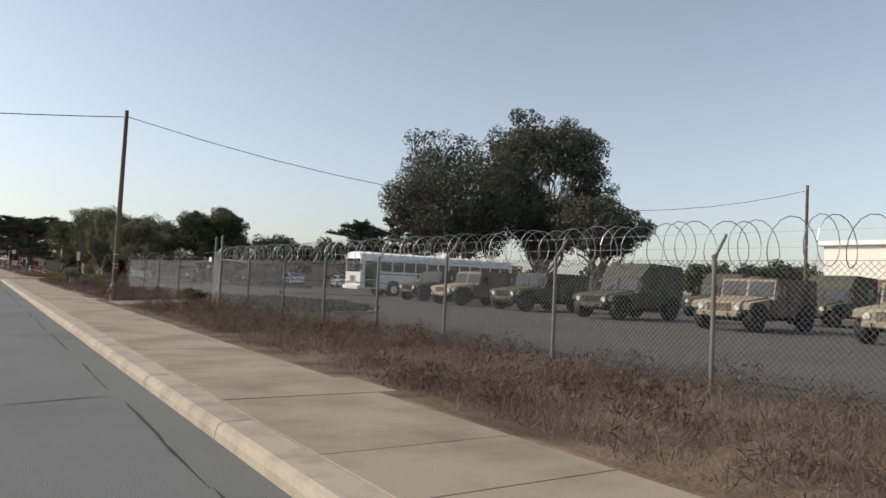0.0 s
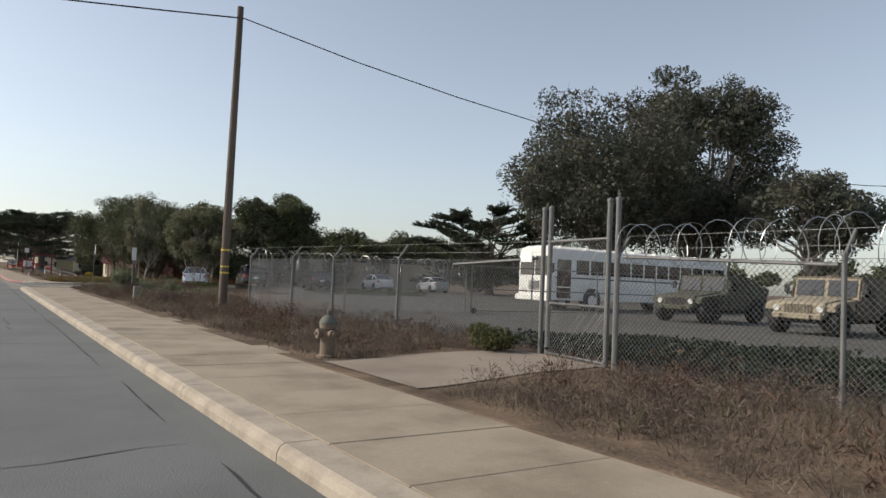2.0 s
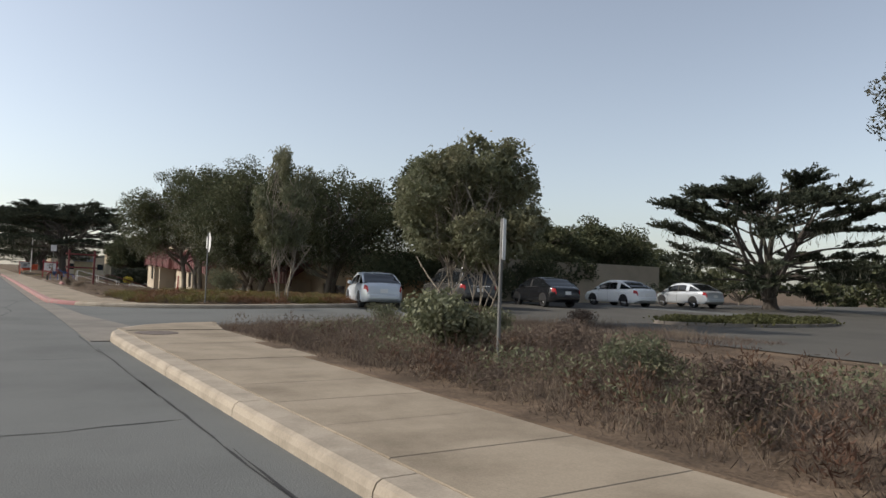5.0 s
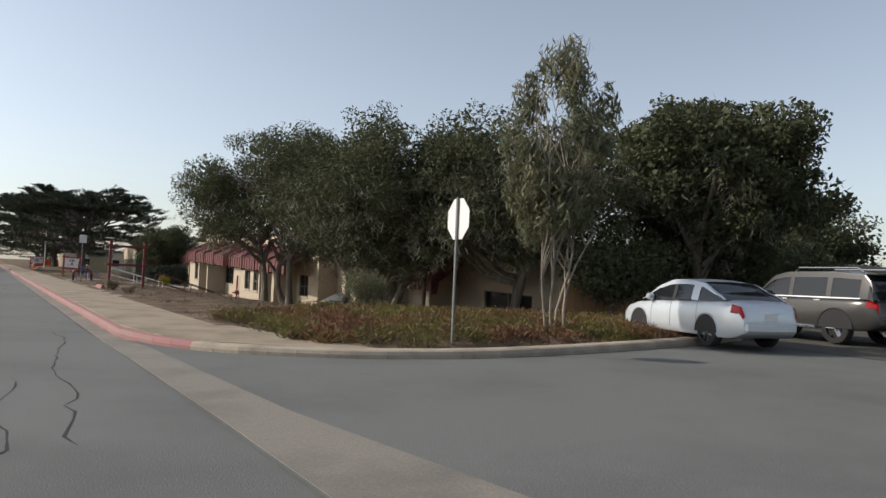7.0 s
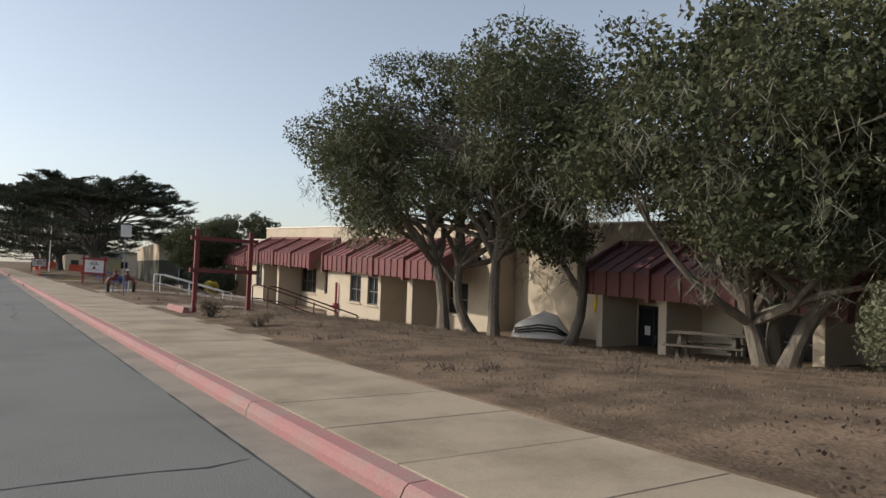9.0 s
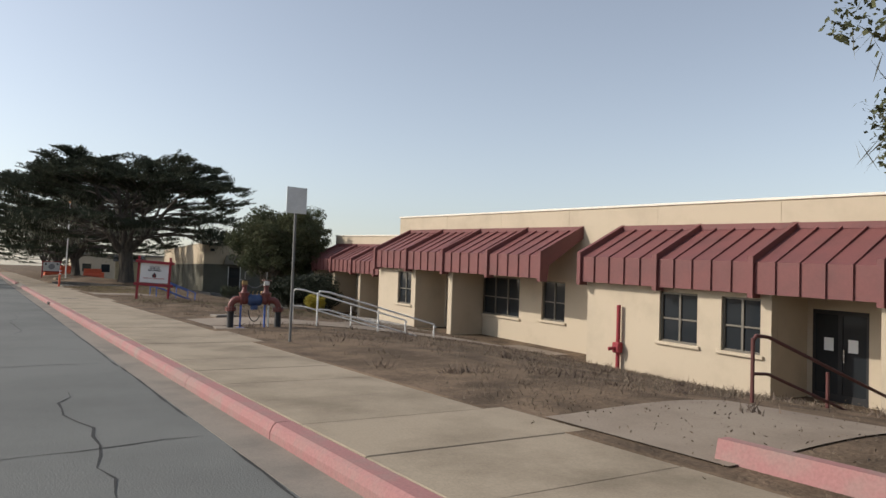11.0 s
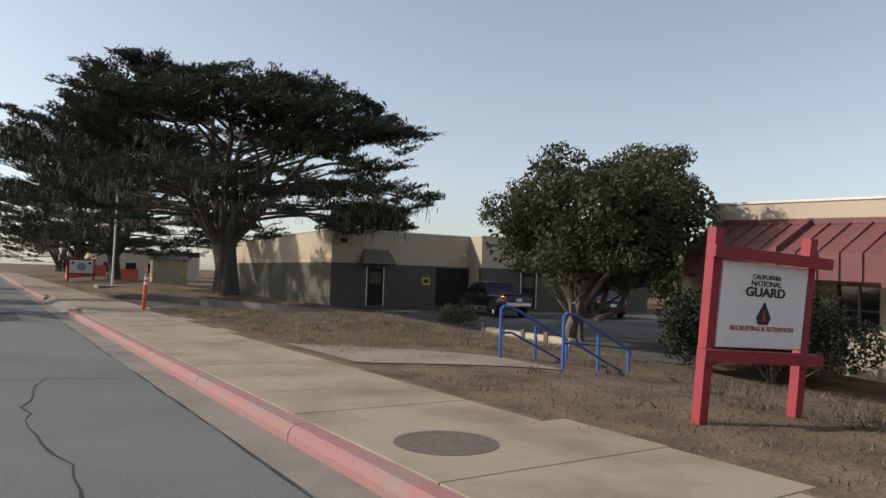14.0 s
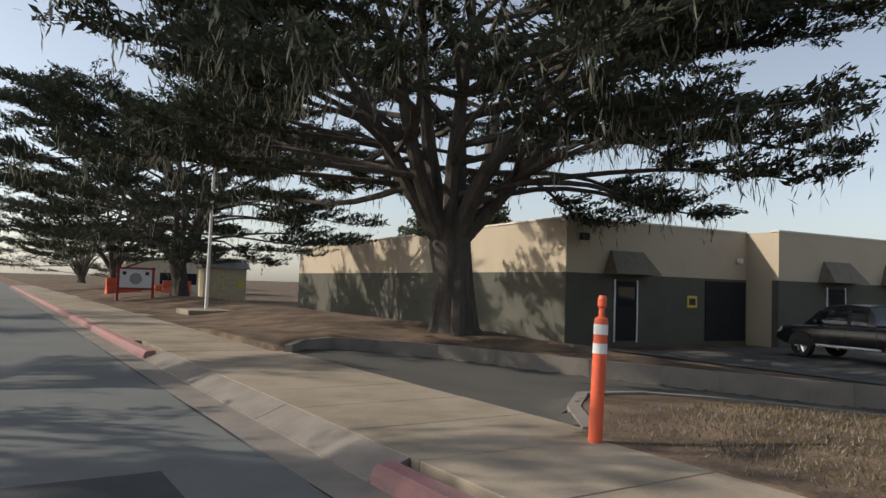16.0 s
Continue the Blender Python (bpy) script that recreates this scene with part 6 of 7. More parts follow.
def post_sign(label, at, turn, h, w, ph):
    t = thing("street_sign", label, "sign", at, turn)
    part("post", Mesh().cyl((0, 0, -0.1), (0, 0, h), 0.028, n=8), GALV, t)
    part("plate", Mesh().box((-w / 2, -0.045, h - ph), (w / 2, -0.03, h), 0.004), SIGN_BACK, t)
    return t


post_sign("narrow pale sign on a thin steel post", on(6.5, 56.4), 45, 2.15, 0.32, 0.62)
post_sign("pale square sign on a thin steel post", on(4.95, 114.3), 5, 2.95, 0.42, 0.5)
box_ = thing("utility_box", "small grey concrete marker post in the weeds", "utility post", on(5.45, 49.1))
part("post", Mesh().box((-0.13, -0.1, -0.05), (0.13, 0.1, 0.52), 0.02), GUTTER, box_)


def beam(m, a, b, w):
    """A squared timber between two points."""
    a, b = Vector(a), Vector(b)
    d = (b - a).normalized()
    s = d.cross(Vector((0, 1, 0.001))).normalized() * w / 2
    u = d.cross(s).normalized() * w / 2
    return m.loft([[p + s + u, p + s - u, p - s - u, p - s + u] for p in (a, b)])


fr = thing("timber_frame", "empty maroon timber sign frame beside the pavement", "sign frame", on(5.05, 103.05))
for x in (0, 1.62):
    part("post", beam(Mesh(), (x, x * 0.12, -0.2), (x + 0.02, x * 0.12, 2.38), 0.12), MAROON_WOOD, fr)
for z in (2.12, 1.2):
    part("rail", beam(Mesh(), (-0.18, -0.09, z), (1.82, 0.13, z - 0.03), 0.11), MAROON_WOOD, fr)

guard = thing("guard_sign", "red timber sign frame with a white board", "sign", on(5.5, 133.28, 0.0), -9.5)
guard.rotation_euler = (radians(4.0), radians(2.2), radians(-9.5))
guard.scale = (0.93, 1.0, 0.99)
for x in (0, 1.32):
    part("post", beam(Mesh(), (x, 0, -0.15), (x - 0.03, 0, 1.84), 0.105), RED_PAINT, guard)
for z in (0.66, 1.62):
    part("rail", beam(Mesh(), (-0.17, -0.1, z), (1.47, -0.1, z - 0.02), 0.11), RED_PAINT, guard)
board = part("board", Mesh().box((0.06, -0.06, 0.73), (1.24, -0.02, 1.54), 0.008), SIGN_WHITE, guard, "white lettered board")
for text, size, z, w in (("CALIFORNIA", 0.045, 1.365, BLACK_INK), ("NATIONAL", 0.054, 1.298, BLACK_INK), ("GUARD", 0.088, 1.2, BLACK_INK), ("RECRUITING & RETENTION", 0.046, 0.87, RED_INK)):
    cu = bpy.data.curves.new("lettering", "FONT")
    cu.body, cu.size, cu.align_x, cu.extrude, cu.offset = text, size * 1.35, "CENTER", 0.002, 0.004 if size > 0.08 else 0.001
    tmp = bpy.data.objects.new("lettering", cu)
    me = bpy.data.meshes.new_from_object(tmp)
    bpy.data.objects.remove(tmp)
    me.materials.append(w)
    ob = part("lettering", me, None, board, text.lower() + " lettering")
    ob.matrix_basis = pose(0.65, -0.064, z + 0.03, 90, 0, 0)
    ob.scale = (1.35 if text == "GUARD" else 1.15, 1, 1)
part("emblem", Mesh().prism([(0.58, 0.96), (0.72, 0.96), (0.75, 1.03), (0.65, 1.18), (0.55, 1.03)], "y", -0.066, -0.06), BLACK_INK, board, "dark pointed emblem")
part("emblem", Mesh().prism([(0.625, 0.99), (0.675, 0.99), (0.65, 1.11)], "y", -0.07, -0.066), RED_INK, board)

g2 = thing("unit_sign", "red timber sign frame with a white emblem board", "sign", on(5.5, 187.3), 0)
for x in (0, 1.7):
    part("post", beam(Mesh(), (x, 0, -0.1), (x, 0, 1.75), 0.12), RED_PAINT, g2)
part("rail", beam(Mesh(), (-0.1, 0, 1.68), (1.8, 0, 1.68), 0.1), RED_PAINT, g2)
part("rail", beam(Mesh(), (-0.1, 0, 0.62), (1.8, 0, 0.62), 0.1), RED_PAINT, g2)
bd = part("board", Mesh().box((0.08, -0.03, 0.68), (1.62, 0.01, 1.62), 0.006), SIGN_WHITE, g2)
part("emblem", Mesh().cyl((0.85, -0.034, 1.15), (0.85, -0.03, 1.15), 0.3, n=20), material("grey_emblem", (0.35, 0.35, 0.36), 0.6), bd, "round grey emblem")
for k in (-1, 1):
    part("emblem", Mesh().box((0.85 + 0.55 * k - 0.09, -0.036, 1.33), (0.85 + 0.55 * k + 0.09, -0.03, 1.5)), BLACK_INK, bd)

op = thing("delineator_post", "leaning orange plastic post with white bands", "post", (4.2, 152.28, 0.158))
op.scale = (0.88, 0.88, 1.03)
op.rotation_euler = (0, radians(2.5), 0)
part("tube", Mesh().lathe([(0.07, 0), (0.068, 0.98), (0.066, 1.03), (0.04, 1.05)]), ORANGE, op, smooth=True)
for z in (0.74, 0.9):
    part("band", Mesh().lathe([(0.0715, 0), (0.0712, 0.085)], (0, 0, z)), REFLECT, op, "white reflective band", smooth=True)
part("grip", Mesh().lathe([(0.03, 1.04), (0.028, 1.12), (0.045, 1.14), (0.045, 1.2), (0.03, 1.23)]), ORANGE, op)

fp = thing("flagpole", "pale metal flagpole with a drooping striped flag", "flagpole", on(6.5, 173.9))
part("pole", Mesh().tube([(0, 0, -0.1), (0.05, 0, 6.9)], [0.065, 0.045], 12), WHITE_METAL, fp, smooth=True)
part("ball", Mesh().lathe([(0.01, 6.88), (0.08, 6.93), (0.1, 7.0), (0.08, 7.07), (0.01, 7.1)], (0.05, 0, 0)), material("gilt_ball", (0.6, 0.3, 0.15), 0.4, 0.5), fp)
flag = Mesh()
for i in range(7):
    z0, z1 = 6.75 - i * 0.22, 6.75 - (i + 1) * 0.22
    wv = lambda z: 0.05 * math.sin(z * 5)
    if i % 2 == 0:
        flag.add([(0.08, 0.0, z0), (0.2, -0.08 + wv(z0), z0 - 0.05), (0.2, -0.08 + wv(z1), z1 - 0.05), (0.08, 0, z1), (0.08, 0.03, z0), (0.2, -0.05 + wv(z0), z0 - 0.05), (0.2, -0.05 + wv(z1), z1 - 0.05), (0.08, 0.03, z1)],
                 [(0, 1, 2, 3), (7, 6, 5, 4), (0, 4, 5, 1), (3, 2, 6, 7), (1, 5, 6, 2), (0, 3, 7, 4)])
part("flag", flag, RED_PAINT, fp, "red stripes of the flag")
flag2 = Mesh()
for i in range(1, 7, 2):
    z0, z1 = 6.75 - i * 0.22, 6.75 - (i + 1) * 0.22
    flag2.box((0.08, -0.06, z1 - 0.03), (0.19, 0.0, z0 - 0.03))
part("flag", flag2, SIGN_WHITE, fp, "white stripes of the flag")
part("base", Mesh().box((-0.9, -1.2, -0.1), (1.2, 0.6, 0.08), 0.02), CONCRETE, fp)


def handrail(label, at, turn, mat, run, drop, top=0.92, r=0.024, posts=3, two=True):
    """A sloping stair rail that runs along +x."""
    t = thing("handrail", label, "handrail", at, turn)
    part("top_rail", Mesh().tube([(0, 0, top - 0.06), (0.06, 0, top), (0.3, 0, top - 0.02), (run, 0, top - drop), (run + 0.05, 0, top - drop - 0.08)], r, 8), mat, t)
    if two:
        part("lower_rail", Mesh().tube([(0, 0, top * 0.5), (0.3, 0, top * 0.48), (run, 0, top * 0.5 - drop)], r * 0.85, 8), mat, t)
    for k in range(posts):
        f = k / (posts - 1)
        x = run * f
        part("rail_post", Mesh().cyl((x, 0, -drop * f - 0.25), (x, 0, top - drop * f - 0.03), r, n=8), mat, t)
    return t


handrail("white metal stair rail beside a path", (7.3, 120.25, 0.12), -8, WHITE_METAL, 3.4, 0.85)
handrail("white metal stair rail beside a path", (7.2, 118.3, 0.12), -4, WHITE_METAL, 3.4, 0.85)
handrail("blue metal stair rail beside steps", (6.95, 138.12, 0.18), 14, BLUE_RAIL, 1.95, 0.62, 0.84)
handrail("blue metal stair rail beside steps", (6.95, 136.66, 0.15), 14, BLUE_RAIL, 1.95, 0.62, 0.84)
handrail("dark red metal stair rail", (7.9, 106.6, -0.02), -2, BROWN_RAIL, 3.2, 0.95)
handrail("dark red metal stair rail", (7.8, 104.75, -0.02), -2, BROWN_RAIL, 3.2, 0.95)


def stairs(label, x0, y0, y1, z0, n, parent_kind="structure"):
    t = thing("steps", label, "steps", (0, 0, 0), kind="structure")
    for k in range(n):
        part("step", Mesh().box((x0 + 0.32 * k, y0, z0 - 0.17 * (k + 1) - 0.4), (x0 + 0.32 * (k + 1) + 0.02, y1, z0 - 0.17 * (k + 1)), 0.012), CONCRETE, t)


stairs("concrete steps down the bank", 7.4, 103.7, 105.1, 0.14, 6)
stairs("concrete steps down the bank", 8.4, 138.2, 139.5, 0.1, 4)

valve = thing("backflow_valve", "red and blue backflow preventer on two ribbed pipe risers", "valve", on(4.86, 117.86), -11)
valve.scale = (0.86, 0.86, 0.94)
BLUE_BODY = material("blue_valve_paint", (0.04, 0.07, 0.16), 0.5, scale=6, vary=0.2, fine=30, bump=0.05)
BRASS = material("dull_brass", (0.35, 0.24, 0.11), 0.45, 0.7, scale=8, vary=0.2, fine=40, bump=0.05)
SPAN = 1.26
for x in (0.0, SPAN):
    part("riser", Mesh().lathe([(0.085 + 0.008 * (k % 2), -0.1 + 0.02 * k) for k in range(27)], (x, 0, 0), 14), BLACK, valve, "ribbed black wrapped pipe riser")
    fl = Mesh().lathe([(0.15, 0.42), (0.15, 0.455), (0.1, 0.456), (0.1, 0.47), (0.15, 0.471), (0.15, 0.505)], (x, 0, 0), 16)
    fo = part("flange", fl, RED_VALVE, valve)
    for k in range(8):
        a = 2 * math.pi * k / 8
        part("bolt", Mesh().cyl((x + 0.127 * math.cos(a), 0.127 * math.sin(a), 0.4), (x + 0.127 * math.cos(a), 0.127 * math.sin(a), 0.53), 0.012, n=6), GALV, fo)
    sg = 1 if x == 0 else -1
    part("elbow", Mesh().tube([(x + sg * (0.16 - 0.16 * math.cos(a)), 0, 0.5 + 0.2 * math.sin(a)) for a in np.linspace(0, math.pi / 2, 7)] + [(x + sg * 0.26, 0, 0.7)], 0.085, 12), RED_VALVE, valve, smooth=True)
    fo = part("flange", Mesh().cyl((x + sg * 0.24, 0, 0.7), (x + sg * 0.28, 0, 0.7), 0.14, n=14), RED_VALVE, valve)
    gx = x + sg * 0.34
    part("gate_body", Mesh().tube([(x + sg * 0.27, 0, 0.7), (gx, 0, 0.7), (x + sg * 0.44, 0, 0.7)], [0.1, 0.13, 0.1], 12), RED_VALVE, valve, smooth=True)
    part("bonnet", Mesh().lathe([(0.13, 0.76), (0.135, 0.84), (0.15, 0.845), (0.15, 0.875), (0.1, 0.88), (0.065, 0.94), (0.06, 1.03), (0.085, 1.04), (0.085, 1.06), (0.03, 1.07)], (gx, 0, 0), 14), RED_VALVE, valve, "faded orange-red valve bonnet", smooth=True)
    part("yoke", Mesh().box((gx - 0.075, -0.055, 1.06), (gx + 0.075, 0.055, 1.17), 0.02), BRASS if x == 0 else SIGN_BACK, valve)
    part("stem", Mesh().cyl((gx, 0, 1.1), (gx, 0, 1.4), 0.013, n=7), GALV, valve)
    wheel = part("hand_wheel", Mesh().tube([(gx + 0.13 * math.cos(a), 0.13 * math.sin(a), 1.19) for a in np.linspace(0, 2 * math.pi, 17)], 0.012, 6), RED_VALVE if x else BLACK, valve)
    for a in (0.4, 2.5, 4.6):
        part("spoke", Mesh().cyl((gx, 0, 1.19), (gx + 0.13 * math.cos(a), 0.13 * math.sin(a), 1.19), 0.009, n=5), BLACK, wheel)
part("body", Mesh().tube([(0.44, 0, 0.7), (0.5, 0, 0.7), (0.56, 0, 0.69), (0.68, 0, 0.69), (0.74, 0, 0.7), (0.8, 0, 0.7)], [0.12, 0.15, 0.14, 0.14, 0.15, 0.12], 14), BLUE_BODY, valve, "dark blue check valve body", smooth=True)
part("relief_valve", Mesh().lathe([(0.09, 0.46), (0.1, 0.5), (0.1, 0.55), (0.05, 0.57)], (0.6, -0.1, 0), 12), BLUE_BODY, valve)
for k, x in enumerate((0.46, 0.56, 0.68, 0.78)):
    part("test_cock", Mesh().tube([(x, -0.02, 0.82), (x, -0.03, 0.9), (x + 0.03, -0.09, 0.92)], [0.016, 0.014, 0.01], 6), BRASS, valve)
chain = [(0.36 + 0.05 * k, -0.02 * (k % 2), 1.12 - 0.12 * math.sin(math.pi * k / 10)) for k in range(11)]
part("chain", Mesh().tube(chain, [0.012 if k % 2 else 0.02 for k in range(11)], 5), GALV, valve, "loose locking chain")
part("hose", Mesh().tube([(0.62 - 0.16 * math.cos(a), -0.06, 0.45 - 0.28 * math.sin(a)) for a in np.linspace(0, math.pi * 0.85, 11)], 0.013, 6), BLACK, valve)
for x, mt in ((0.26, BLUE_RAIL), (0.9, BLUE_RAIL), (1.0, WHITE_METAL)):
    st = part("stand", Mesh().cyl((x, 0, 0.0), (x, 0, 0.58), 0.026, n=9), mt, valve)
    part("foot_plate", Mesh().box((x - 0.1, -0.1, -0.01), (x + 0.1, 0.1, 0.012), 0.004), mt, st)
pad = thing("valve_pad", "pale concrete pad under the backflow preventer", "pad", on(4.86, 117.86, -0.14), -11)
part("slab", Mesh().box((-0.35, -0.4, 0), (1.75, 0.42, 0.15), 0.012), CONCRETE_PATH, pad)

vault = thing("utility_vault", "pale concrete utility vault lid in the soil", "vault lid", on(5.75, 121.45, -0.02), 10)
part("lid", Mesh().box((-0.32, -0.22, -0.1), (0.32, 0.22, 0.08), 0.02), GUTTER, vault)
IRON = material("rusty_iron", (0.16, 0.125, 0.1), 0.7, 0.2, scale=12, vary=0.3, fine=50)
man = thing("manhole_cover", "round dark iron manhole cover in the pavement", "manhole", (3.0, 133.75, 0.158))
part("rim", Mesh().lathe([(0.42, 0), (0.42, 0.006), (0.36, 0.006), (0.36, 0.004)], n=26), IRON, man)
part("lid", Mesh().lathe([(0.355, 0), (0.355, 0.005), (0.05, 0.007)], n=26), IRON, man)
copy_thing(man, pose(3.02, 63.2, 0.162))
inlet = thing("kerb_inlet", "storm drain opening in the kerb, its shade a dark block", "drain", (2.12, 131.2, 0.03))
# kerb stays solid; this dark block paints the shade inside the drain
part("opening", Mesh().box((-0.004, -0.35, 0), (0.05, 0.35, 0.085), 0.004), DOOR_AND_SHADE_DARK, inlet)

pipe = thing("fire_riser", "red fire riser pipe on the wall", "pipe", (FRONT - 0.12, 115.54, -1.0))
part("pipe", Mesh().cyl((0, 0, -0.2), (0, 0, 1.9), 0.06, n=10), RED_PAINT, pipe)
part("valve_body", Mesh().box((-0.12, -0.13, 0.55), (0.08, 0.13, 0.85), 0.03), RED_PAINT, pipe)
part("hose_nozzle", Mesh().cyl((-0.1, 0, 0.7), (-0.28, 0.1, 0.66), 0.05, n=8), RED_PAINT, pipe)

tarp = thing("wrapped_bundle", "large bundle under a white tarpaulin with dark bands", "bundle", (16.7, 101.5, -0.72), -48)
m = Mesh().loft([[(-1.0, -0.5, 0.02), (-1.0, 0.5, 0.02), (-0.9, 0.45, 0.55), (-0.85, -0.4, 0.5)], [(0, -0.62, 0.02), (0, 0.6, 0.02), (0.05, 0.5, 1.0), (0.0, -0.5, 0.92)],
                 [(0.6, -0.6, 0.02), (0.6, 0.6, 0.02), (0.55, 0.4, 0.86), (0.6, -0.45, 0.8)], [(1.05, -0.4, 0.02), (1.05, 0.4, 0.02), (0.95, 0.3, 0.3), (0.95, -0.3, 0.28)]])
part("cover", m, TARP, tarp, smooth=True)
for z in (0.36, 0.46, 0.56):
    part("band", Mesh().tube([(-0.85, -0.52, z * 0.7), (0, -0.625, z), (0.58, -0.6, z * 0.9), (0.98, -0.36, z * 0.4)], 0.03, 5), DARK_WIRE, tarp)

wall = thing("retaining_wall", "low pale timber retaining wall stepping down", "retaining wall", (0, 0, 0))
pts = [(14.9, 149.0), (14.7, 147.7), (14.5, 146.4), (14.3, 145.1), (14.1, 143.9)]
for i, (p, q) in enumerate(zip(pts, pts[1:])):
    z = ground_height(*p)
    for k in range(2):
        m = Mesh()
        beam(m, (p[0], p[1], z - 0.1 + 0.24 * k), (q[0], q[1], z - 0.1 + 0.24 * k), 0.235)
        part("timber", m, TIMBER, wall)
    part("post", Mesh().box((p[0] - 0.17, p[1] - 0.08, z - 0.3), (p[0] - 0.1, p[1] + 0.08, z + 0.36)), BARK, wall)

plank = thing("kerb_block", "faded red concrete wheel stop beside the pavement", "wheel stop", on(4.78, 103.9), 0)
part("block", Mesh().prism([(-0.1, 0), (0.1, 0), (0.06, 0.16), (-0.06, 0.16)], "y", -1.1, 0.9), KERB_RED, plank)

# board fence in the shade under the oaks
bf = thing("board_fence", "orange-brown board fence under the oaks", "fence", (0, 0, 0))
for k in range(34):
    x = 16.3 - 0.06 * k
    y = 86.4 - 0.15 * k * 0 + 0.0
    part("board", Mesh().box((16.6 + k * 0.19, 83.0, -0.3), (16.6 + k * 0.19 + 0.17, 83.025, 1.35 + 0.02 * (k % 3)), 0.004), FENCE_WOOD, bf)

# far end of the street
shed = thing("clapboard_hut", "pale yellow clapboard hut beside the street", "hut", on(16.2, 212.0), -8)
for k in range(14):
    part("board", Mesh().prism([(0, 0.2 * k), (-0.03, 0.2 * k), (0, 0.2 * k + 0.21)], "x", 0, 3.6), material("cream_boards", (0.5, 0.43, 0.27), 0.85) if k == 0 else bpy.data.materials["cream_boards"], shed)
part("wall", Mesh().box((0, 0.0, -0.2), (3.6, 5, 2.9), 0.0), bpy.data.materials["cream_boards"], shed)
part("roof", Mesh().prism([(-0.3, 2.9), (5.3, 2.9), (2.5, 3.9)], "x", -0.3, 3.9), ROOFING, shed)
part("notice", Mesh().box((2.9, -0.06, 1.3), (3.3, -0.035, 1.8)), YELLOW_PAINT, shed)
for x, y, n in ((6.4, 198, 2.2), (8.5, 206, 2.2), (11.5, 206, 2.2), (14, 222, 2.2)):
    b = thing("barrier", "red plastic water barrier", "barrier", on(x, y), 10)
    part("block", Mesh().prism([(-0.25, 0), (0.25, 0), (0.22, 0.25), (0.1, 0.45), (0.09, 1.05), (-0.09, 1.05), (-0.1, 0.45), (-0.22, 0.25)], "x", 0, n), ORANGE, b)
for x, y, w, h in ((14, 240, 14, 4), (20, 285, 20, 5)):
    hs = thing("far_building", "low tan building far along the street", "building", on(x, y))
    part("wall", Mesh().box((0, 0, -0.3), (w, 12, h)), STUCCO_2, hs)
    part("roof", Mesh().box((-0.3, -0.3, h), (w + 0.3, 12.3, h + 0.25)), ROOFING, hs)
    for k in range(4):
        part("window", Mesh().box((1 + 3 * k, -0.04, 1.0), (2.4 + 3 * k, 0.02, 2.4)), GLASS, hs)

# picnic table under the oaks
tb = thing("picnic_table", "dark weathered timber picnic table under the oaks", "table", on(15.4, 93.6), 25)
DARK_TIMBER = material("dark_weathered_timber", (0.1, 0.085, 0.07), 0.9, scale=4, vary=0.25, fine=30, streak=(1, 0.1, 1))
for k in range(5):
    part("board", Mesh().box((-0.37 + 0.15 * k, -0.95, 0.7), (-0.23 + 0.15 * k, 0.95, 0.745), 0.008), DARK_TIMBER, tb)
for x in (-0.72, 0.72):
    part("bench", Mesh().box((x - 0.13, -0.95, 0.42), (x + 0.13, 0.95, 0.46), 0.008), DARK_TIMBER, tb)
for y in (-0.65, 0.65):
    for k in (-1, 1):
        part("leg", beam(Mesh(), (0.55 * k, y, 0.0), (0.22 * k, y, 0.7), 0.09), DARK_TIMBER, tb)
    part("crosspiece", beam(Mesh(), (-0.8, y + 0.05, 0.39), (0.8, y + 0.05, 0.39), 0.07), DARK_TIMBER, tb)
# yellow cloth on a leaning pole by the door
cl = thing("cloth_on_pole", "yellow cloth hung on a thin leaning pole", "flag", (17.6, 99.4, -0.7))
part("pole", Mesh().cyl((0.1, -0.35, 0), (0, 0.25, 1.9), 0.015, n=6), SIGN_BACK, cl)
m = Mesh()
for k in range(5):
    m.tube([(0.03 * math.sin(k * 2), 0.18 + 0.035 * k, 1.72), (0.05 * math.sin(k * 1.3), 0.12 + 0.05 * k, 1.4), (0.04 * math.cos(k), 0.15 + 0.06 * k, 1.0 + 0.08 * (k % 3))], [0.02, 0.055, 0.02], 6)
part("cloth", m, YELLOW_PAINT, cl, smooth=True)

# ---- low plants ----


def blades(name, label, spots, height, width, mat, seed, each=6, spread=0.12, lean=0.5, category="weeds"):
    """Tufts of thin upright blades on the ground at the given spots; height may be a value for each spot."""
    rng = np.random.default_rng(seed)
    n = len(spots)
    z = np.array([ground_height(x, y) for x, y in spots])
    p = np.repeat(np.column_stack([spots, z]), each, axis=0)
    hs = np.repeat(np.broadcast_to(np.asarray(height, float), (n,)), each) * rng.uniform(0.4, 1.25, n * each)
    p[:, :2] += rng.normal(size=(n * each, 2)) * spread
    d = np.column_stack([rng.normal(size=(n * each, 2)) * lean, np.ones(n * each)])
    d /= np.linalg.norm(d, axis=1)[:, None]
    a = rng.uniform(0, 2 * math.pi, n * each)
    s = np.column_stack([np.cos(a), np.sin(a), np.zeros(n * each)]) * (width * rng.uniform(0.5, 1.4, (n * each, 1)))
    tip = p + d * hs[:, None]
    bend = np.column_stack([rng.normal(size=(n * each, 2)) * 0.2 * hs[:, None], -0.05 * hs])
    v = np.stack([p - s - np.array([0, 0, 0.02]), p + s - np.array([0, 0, 0.02]), tip + bend], 1).reshape(-1, 3)
    ob = new(name, flat_mesh(name, v, np.arange(3 * n * each).reshape(-1, 3), mat))
    return tagged(ob, label, category, kind="stuff")


